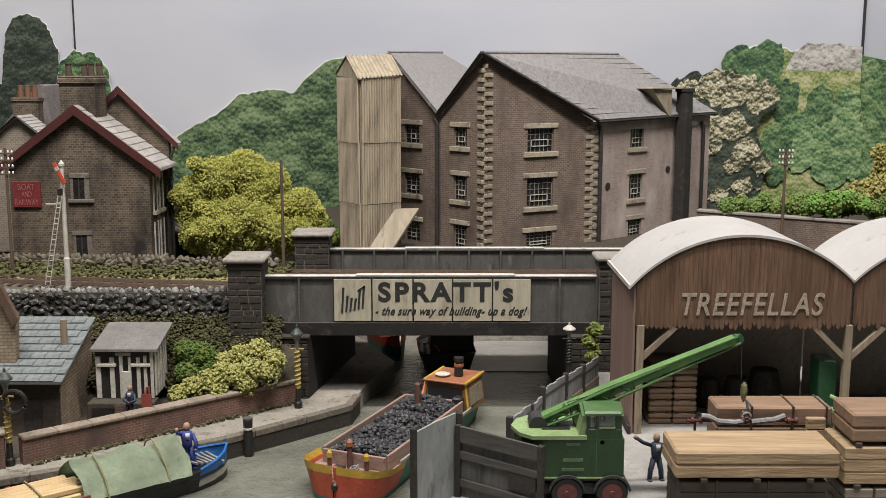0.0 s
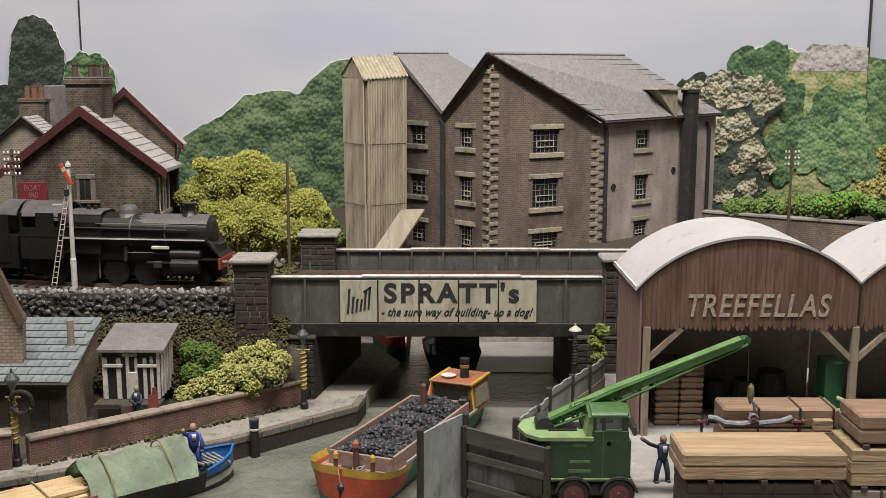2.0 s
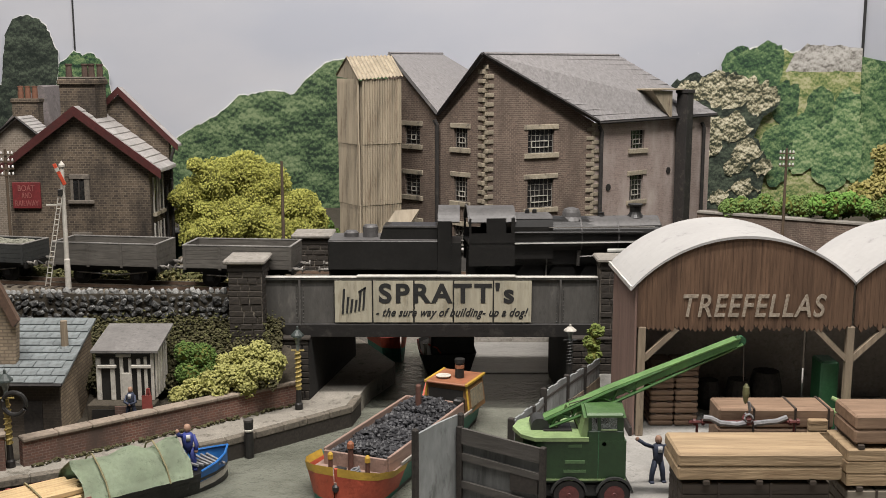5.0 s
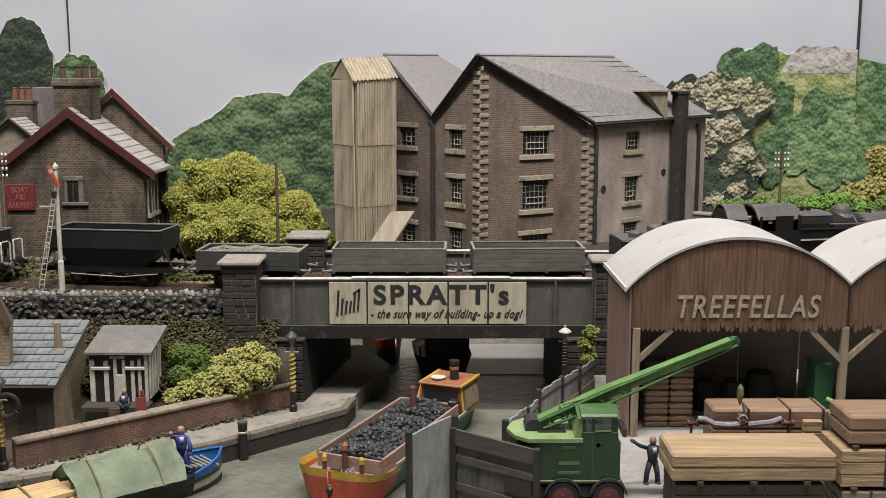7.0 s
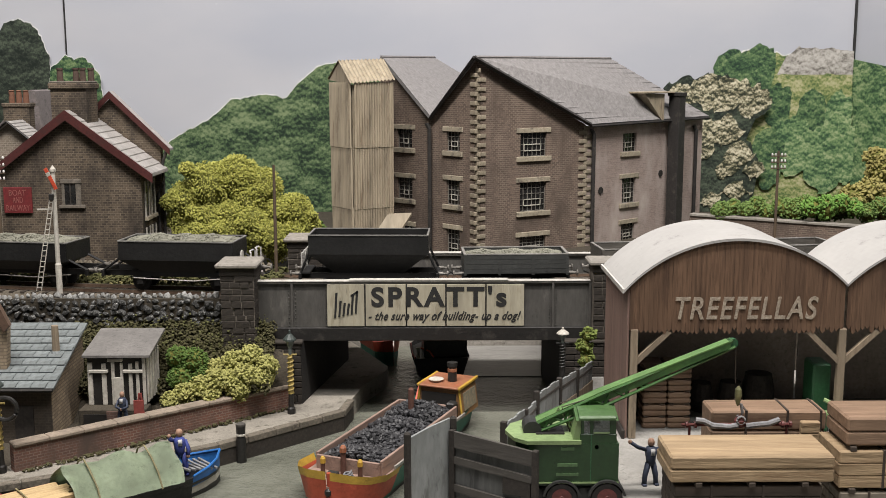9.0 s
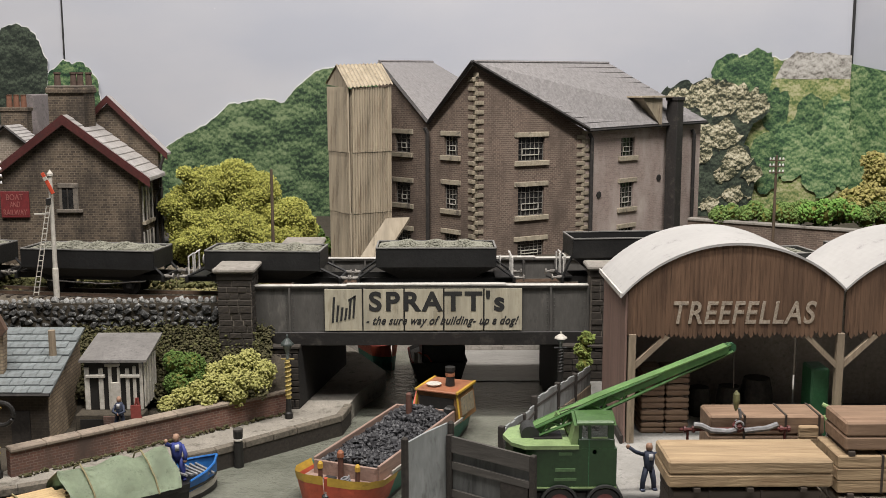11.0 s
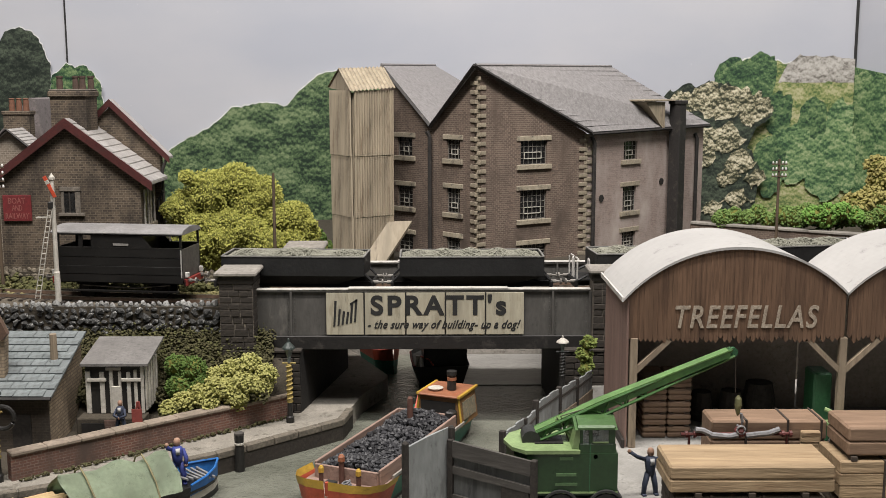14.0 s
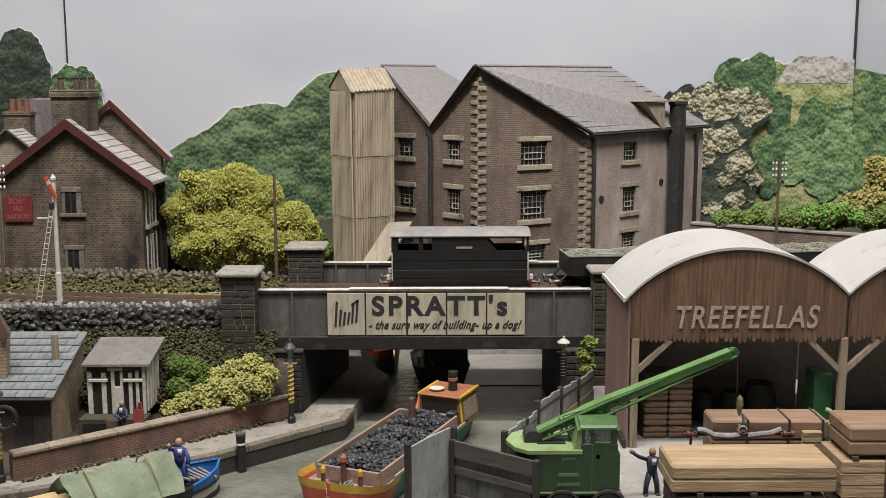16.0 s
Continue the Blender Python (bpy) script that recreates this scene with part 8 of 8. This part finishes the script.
def loco():
    root = vehicle("steam_locomotive", 0.0, "black steam goods locomotive with dusty boiler top", "locomotive")
    zb, r0 = 3.55, 1.28
    # boiler barrel: lower dark shell and dusty upper shell
    part("smokebox", lathe([(0.3, 1.65), (1.0, 1.62), (1.22, 1.5), (1.24, -1.4), (1.0, -1.4)], 28, axis="x", at=(0, 0, zb)), M["loco"], root, smooth=False)
    part("boiler", lathe([(1.0, -1.4), (1.27, -1.4), (1.36, -6.4), (1.0, -6.4)], 28, axis="x", at=(0, 0, zb)), M["loco"], root)
    fb = [(-1.42, 2.2), (1.42, 2.2), (1.42, 4.35), (1.2, 4.85), (0.7, 5.02), (-0.7, 5.02), (-1.2, 4.85), (-1.42, 4.35)]
    part("firebox", prism(fb, -8.6, -5.9, "x"), M["loco"], root)
    top = [(1.30 * math.sin(a), zb + 1.30 * math.cos(a)) for a in np.linspace(-0.95, 0.95, 14)]
    low = [(1.2 * math.sin(a), zb + 1.2 * math.cos(a)) for a in np.linspace(0.95, -0.95, 14)]
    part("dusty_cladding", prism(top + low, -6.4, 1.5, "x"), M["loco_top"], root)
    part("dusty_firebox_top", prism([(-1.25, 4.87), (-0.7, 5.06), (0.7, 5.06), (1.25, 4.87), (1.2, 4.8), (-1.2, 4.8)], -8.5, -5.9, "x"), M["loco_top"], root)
    for x in (-1.4, -3.9, -6.4):
        part("boiler_band", lathe([(1.315, x - 0.05), (1.33, x), (1.315, x + 0.05)], 28, axis="x", at=(0, 0, zb)), M["loco_top"], root)
    part("smokebox_door", lathe([(1.0, 1.6), (0.9, 1.7), (0.5, 1.8), (0.05, 1.83)], 20, axis="x", at=(0, 0, zb)), M["loco"], root)
    part("chimney", lathe([(0.62, 4.75), (0.45, 4.95), (0.38, 5.1), (0.42, 5.5), (0.5, 5.55), (0.5, 5.64), (0.3, 5.64)], 16), M["loco"], root)
    part("dome", lathe([(0.85, 4.6), (0.66, 4.85), (0.6, 5.15), (0.5, 5.35), (0.2, 5.45)], 16, at=(-4.4, 0, 0)), M["loco_top"], root)
    part("top_feed", lathe([(0.3, 4.7), (0.2, 4.95), (0.2, 5.1)], 10, at=(-2.35, 0, 0)), M["loco"], root)
    for x in (-6.9, -7.4):
        part("safety_valve", lathe([(0.18, 4.95), (0.15, 5.3), (0.08, 5.35)], 10, at=(x, 0.2, 0)), M["loco"], root)
    part("handrail", tube([(1.0, -1.42, 4.25), (-6.2, -1.48, 4.3)], 0.04, 5), M["steel_dull"], root)
    part("ejector_pipe", tube([(0.2, -1.36, 3.9), (-8.5, -1.5, 4.0)], 0.07, 6), M["loco"], root)
    # running plate and lining
    part("running_plate", box(-11.6, 1.6, -1.68, 1.68, 3.22, 3.36, 0.01), M["loco"], root)
    part("lining", box(-8.5, 1.55, -1.71, -1.685, 3.25, 3.34), M["line"], root)
    part("front_step", prism([(1.6, 3.25), (2.5, 2.1), (2.5, 1.95), (1.6, 3.0)], -1.3, 1.3), M["loco"], root)
    for y in (-1.2, 1.2):
        part("front_stay", tube([(1.5, y, 3.2), (2.45, y, 2.1)], 0.05, 5), M["line"], root)
    part("front_platform", box(0.9, 2.4, -1.6, 1.6, 1.9, 2.0), M["loco"], root)
    part("buffer_beam", box(2.4, 2.56, -1.6, 1.6, 1.3, 2.05, 0.02), M["beam_red"], root)
    buffers(root, 2.56, 1, 1.75)
    # cab
    for y in (-1.68, 1.6):
        part("cab_side", box(-11.55, -8.5, y, y + 0.08, 1.8, 3.98), M["loco"], root)
        for x0, x1 in ((-11.55, -11.4), (-10.4, -9.1), (-8.75, -8.5)):
            part("cab_pillar", box(x0, x1, y, y + 0.08, 3.96, 4.98), M["loco"], root)
    part("cab_front", box(-8.6, -8.5, -1.6, 1.6, 2.0, 5.0), M["loco"], root)
    arch = [(1.78 * math.sin(a), 3.62 + 2.02 * math.cos(a)) for a in np.linspace(-1.0, 1.0, 16)]
    arch_in = [(1.71 * math.sin(a), 3.54 + 2.02 * math.cos(a)) for a in np.linspace(1.0, -1.0, 16)]
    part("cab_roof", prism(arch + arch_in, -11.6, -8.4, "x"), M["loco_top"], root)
    part("roof_rib", tube([(-11.55, y, z + 0.03) for y, z in arch], 0.06, 5), M["loco_top"], root)
    part("valve_cover", box(-2.25, -1.0, -1.62, -1.45, 2.6, 2.84, 0.05), M["line"], root)
    # frames, cylinders, wheels, rods
    part("frame", box(-11.5, 2.3, -0.62, 0.62, 0.6, 2.9), M["loco_under"], root)
    part("valance", box(-11.2, 0.9, -1.02, 1.02, 1.7, 3.2, 0.03), M["loco_under"], root)
    for y in (-1.35, 1.35):
        part("cylinder", lathe([(0.3, -1.0), (0.55, -0.95), (0.55, 0.95), (0.3, 1.0)], 16, axis="x", at=(0.1, y, 1.5)), M["loco"], root)
        part("valve_chest", lathe([(0.2, -1.1), (0.35, -1.05), (0.35, 1.05), (0.2, 1.1)], 14, axis="x", at=(0.1, y, 2.25)), M["loco"], root)
        part("slide_bar", box(-2.7, -0.9, y - 0.1, y + 0.1, 1.62, 1.72), M["steel_dark"], root)
        part("crosshead", box(-2.2, -1.6, y - 0.14, y + 0.14, 1.3, 1.75, 0.03), M["steel_dark"], root)
        part("expansion_link", prism([(-4.3, 1.7), (-4.1, 1.7), (-4.0, 2.7), (-4.25, 2.7)], y - 0.08, y + 0.08), M["steel_dark"], root)
        part("radius_rod", tube([(-4.2, y, 2.3), (-1.0, y, 2.35)], 0.06, 5), M["steel_dark"], root)
    for x in (-2.9, -5.1, -7.3, -9.5):
        wheelset(root, x, 0.92, 12)
    wheelset(root, 1.0, 0.6, 9)
    part("sand_pipe", tube([(-6.2, -1.0, 2.8), (-6.3, -0.95, 0.4)], 0.05, 5), M["steel_dull"], root)
    for x in (-11.4, -9.6):
        part("cab_step", box(x, x + 0.6, -1.66, -1.4, 0.55, 0.65), M["loco"], root)
    # tender runs as its own vehicle
    t = vehicle("tender", -17.05, "black tender coupled behind the locomotive", "tender")
    L = 3.65
    part("tank", box(-L, L, -1.66, 1.66, 1.45, 3.42, 0.05), M["loco"], t)
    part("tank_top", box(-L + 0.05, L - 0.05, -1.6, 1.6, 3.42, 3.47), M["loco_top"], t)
    part("coal_bunker", prism([(-0.25, 3.45), (3.6, 3.45), (3.6, 4.3), (0.0, 4.3)], -1.2, 1.2), M["loco"], t)
    part("bunker_edge", box(0.0, 3.6, -1.25, -1.15, 4.28, 4.38), M["loco_top"], t)
    part("coal", box(0.4, 3.5, -1.1, 1.1, 4.1, 4.33, 0.05), M["coal"], t)
    part("filler", lathe([(0.52, 3.45), (0.52, 4.15), (0.42, 4.28)], 16, at=(-0.95, 0, 0)), M["loco_top"], t)
    part("tank_vent", lathe([(0.5, 3.45), (0.5, 3.75), (0.36, 3.88)], 12, at=(-2.25, 0, 0)), M["loco_top"], t)
    part("canopy", prism(arch + arch_in, 3.65, 5.1, "x"), M["loco_top"], t)
    part("canopy_back", prism([(-1.5, 3.3), (1.5, 3.3), (1.45, 4.7), (0.9, 5.35), (-0.9, 5.35), (-1.45, 4.7)], 3.68, 3.8, "x"), M["loco"], t)
    for y in (-1.66, 1.56):
        part("canopy_side", box(3.65, 4.55, y, y + 0.1, 1.4, 4.75), M["loco"], t)
    part("frame", box(-L, L, -1.2, 1.2, 0.8, 1.5), M["loco_under"], t)
    part("front_plate", box(3.6, 5.2, -1.6, 1.6, 1.0, 3.3), M["loco"], t)
    part("footsteps", box(-L + 0.1, -L + 0.6, -1.6, -1.3, 0.5, 0.6), M["loco_under"], t)
    for x in (-2.5, 0, 2.5):
        wheelset(t, x, 0.75, 10)
        part("axlebox", box(x - 0.22, x + 0.22, -1.36, -1.14, 0.55, 1.0, 0.03), M["loco_under"], t)
    buffers(t, -L, -1)


loco()
open_wagon(-26.79, 3.72, "wagon_grey", "weathered grey-brown open wagon, empty", 0)
open_wagon(-36.01, 3.78, "wagon_grey", "weathered grey steel open wagon, empty", 0, 3)
open_wagon(-45.42, 3.5, "wagon_dark", "dark open wagon lightly loaded with pale stone", 301, 4, 2.7)
hopper_wagon(-55.17, 3.95, 4.0, "tall black hopper wagon, nearly empty", 0, (-1,), fr=4.6)
hopper_wagon(-68.1, 3.95, 3.45, "black hopper wagon heaped with pale stone and white handrails", 311, (1,), 2, fr=5.2)
hopper_wagon(-79.58, 3.85, 3.2, "black hopper wagon on a long frame heaped with stone", 321, (-1,), 2, fr=5.2)
hopper_wagon(-91.64, 4.75, 3.1, "long black hopper wagon heaped with pale stone", 331, (), 2.5, fr=5.3)
hopper_wagon(-103.43, 4.75, 3.1, "long black hopper wagon with a level stone load", 341, (), 1.2, fr=5.3)


def brake_van():
    root = vehicle("brake_van", -115.32, "black goods brake van with pale grey roof and red beams", "brake van")
    L = 4.55
    underframe(root, L + 0.1, (-2.6, 2.6))
    part("floor", box(-L, L, -1.6, 1.6, 1.4, 1.5), M["loco"], root)
    for k, (z0, z1) in enumerate(((1.2, 1.75), (1.76, 2.3), (2.31, 2.92), (2.93, 3.52))):
        for y in (-1.62, 1.55):
            part("side_panel", box(-L, L, y - 0.02 * (k % 2), y + 0.07, z0, z1, 0.01), M["loco"], root)
    for y in (-1.62, 1.55):
        part("cabin_side", box(-1.85, 1.75, y, y + 0.07, 3.5, 4.5), M["loco"], root)
        part("corner_gusset", prism([(1.75, 3.52), (2.5, 3.52), (1.75, 4.4)], y, y + 0.07), M["loco"], root)
        part("sill_rail", box(-L, L, y - 0.03, y + 0.1, 3.5, 3.6), M["loco"], root)
        part("cant_rail", box(-L, L, y, y + 0.08, 4.4, 4.52), M["loco"], root)
        for x, w2 in ((-L, 0.42), (-2.75, 0.3), (L - 0.16, 0.16)):
            part("pillar", box(x, x + w2, y, y + 0.09, 3.5, 4.5), M["loco"], root)
    for x in (-1.85, 1.68):
        part("cabin_end", box(x, x + 0.08, -1.55, 1.55, 1.5, 4.5), M["loco"], root)
    for x in (-L, L - 0.1):
        part("end_board", box(x, x + 0.1, -1.55, 1.55, 1.5, 3.5), M["wagon_grey"], root)
        part("end_handrail", tube([(x + 0.05, -1.66, 1.6), (x + 0.05, -1.7, 2.6), (x + 0.05, -1.66, 3.5)], 0.035, 5), M["handrail"], root)
    part("name_plate", box(-0.25, 0.8, -1.66, -1.61, 3.72, 3.86), M["rim_light"], root)
    pts = [(-1.72, 4.5)] + [(1.75 * math.sin(a), 4.52 + 0.42 * math.cos(a)) for a in np.linspace(-1.45, 1.45, 14)] + [(1.72, 4.5)]
    part("roof", prism(pts, -L - 0.1, L + 0.1, "x"), M["van_roof"], root)
    for s in (-1, 1):
        for y in (-1.3, 1.3):
            part("tail_lamp", box(s * (L + 0.2) - 0.12, s * (L + 0.2) + 0.12, y - 0.14, y + 0.14, 1.6, 1.95, 0.03), M["handrail"], root)
    part("stove_pipe", lathe([(0.1, 4.6), (0.1, 4.95)], 8, at=(1.55, 0.4, 0)), M["loco"], root)
    for s in (-1, 1):
        part("beam", box(s * (L + 0.15) - 0.1, s * (L + 0.15) + 0.1, -1.5, 1.5, 1.05, 1.5), M["beam_red"], root)
    part("step_board", box(-4.2, 4.2, -1.7, -1.45, 0.55, 0.65), M["loco"], root)


M["van_roof"] = mat("pale_grey_roof", (0.27, 0.26, 0.255), (0.21, 0.205, 0.20), 0.65)
brake_van()


# ---- what moves ----
RUN = [(0, -39.77), (0.5, -34.24), (1, -28.71), (1.5, -23.19), (2, -17.8), (2.5, -12.54), (3, -7.43), (3.5, -2.44), (4, 2.69), (5, 13.04), (6, 23.17), (6.5, 27.95), (7, 32.76), (7.5, 37.18), (8, 41.6), (8.5, 46.11), (9, 50.71), (10, 59.54), (11, 68.24), (11.5, 72.27), (12, 76.14), (12.5, 80.45), (13, 84.96), (13.5, 89.57), (14, 94.02), (14.5, 99.08), (15, 104.96), (15.5, 111.02), (16, 116.85)]


def run_at(t):
    for (t0, s0), (t1, s1) in zip(RUN, RUN[1:]):
        if t <= t1:
            return s0 + (s1 - s0) * (t - t0) / (t1 - t0)
    return RUN[-1][1]


def motions():
    for ob, off in MOVERS:
        rows = []
        for t, s in RUN:
            x, y, a = on_track(s + off)
            rows.append((t, pose(x * U, y * U, RAIL_Z * U, 0, 0, a)))
        walk(ob, rows)
    n = 240
    for ob, r, x in WHEELS:
        rows = []
        for i in range(n + 1):
            t = 16.0 * i / n
            rows.append((t, Matrix.Translation((x * U, 0, r * U)) @ Matrix.Rotation(run_at(t) / r, 4, "Y")))
        walk(ob, rows)


motions()
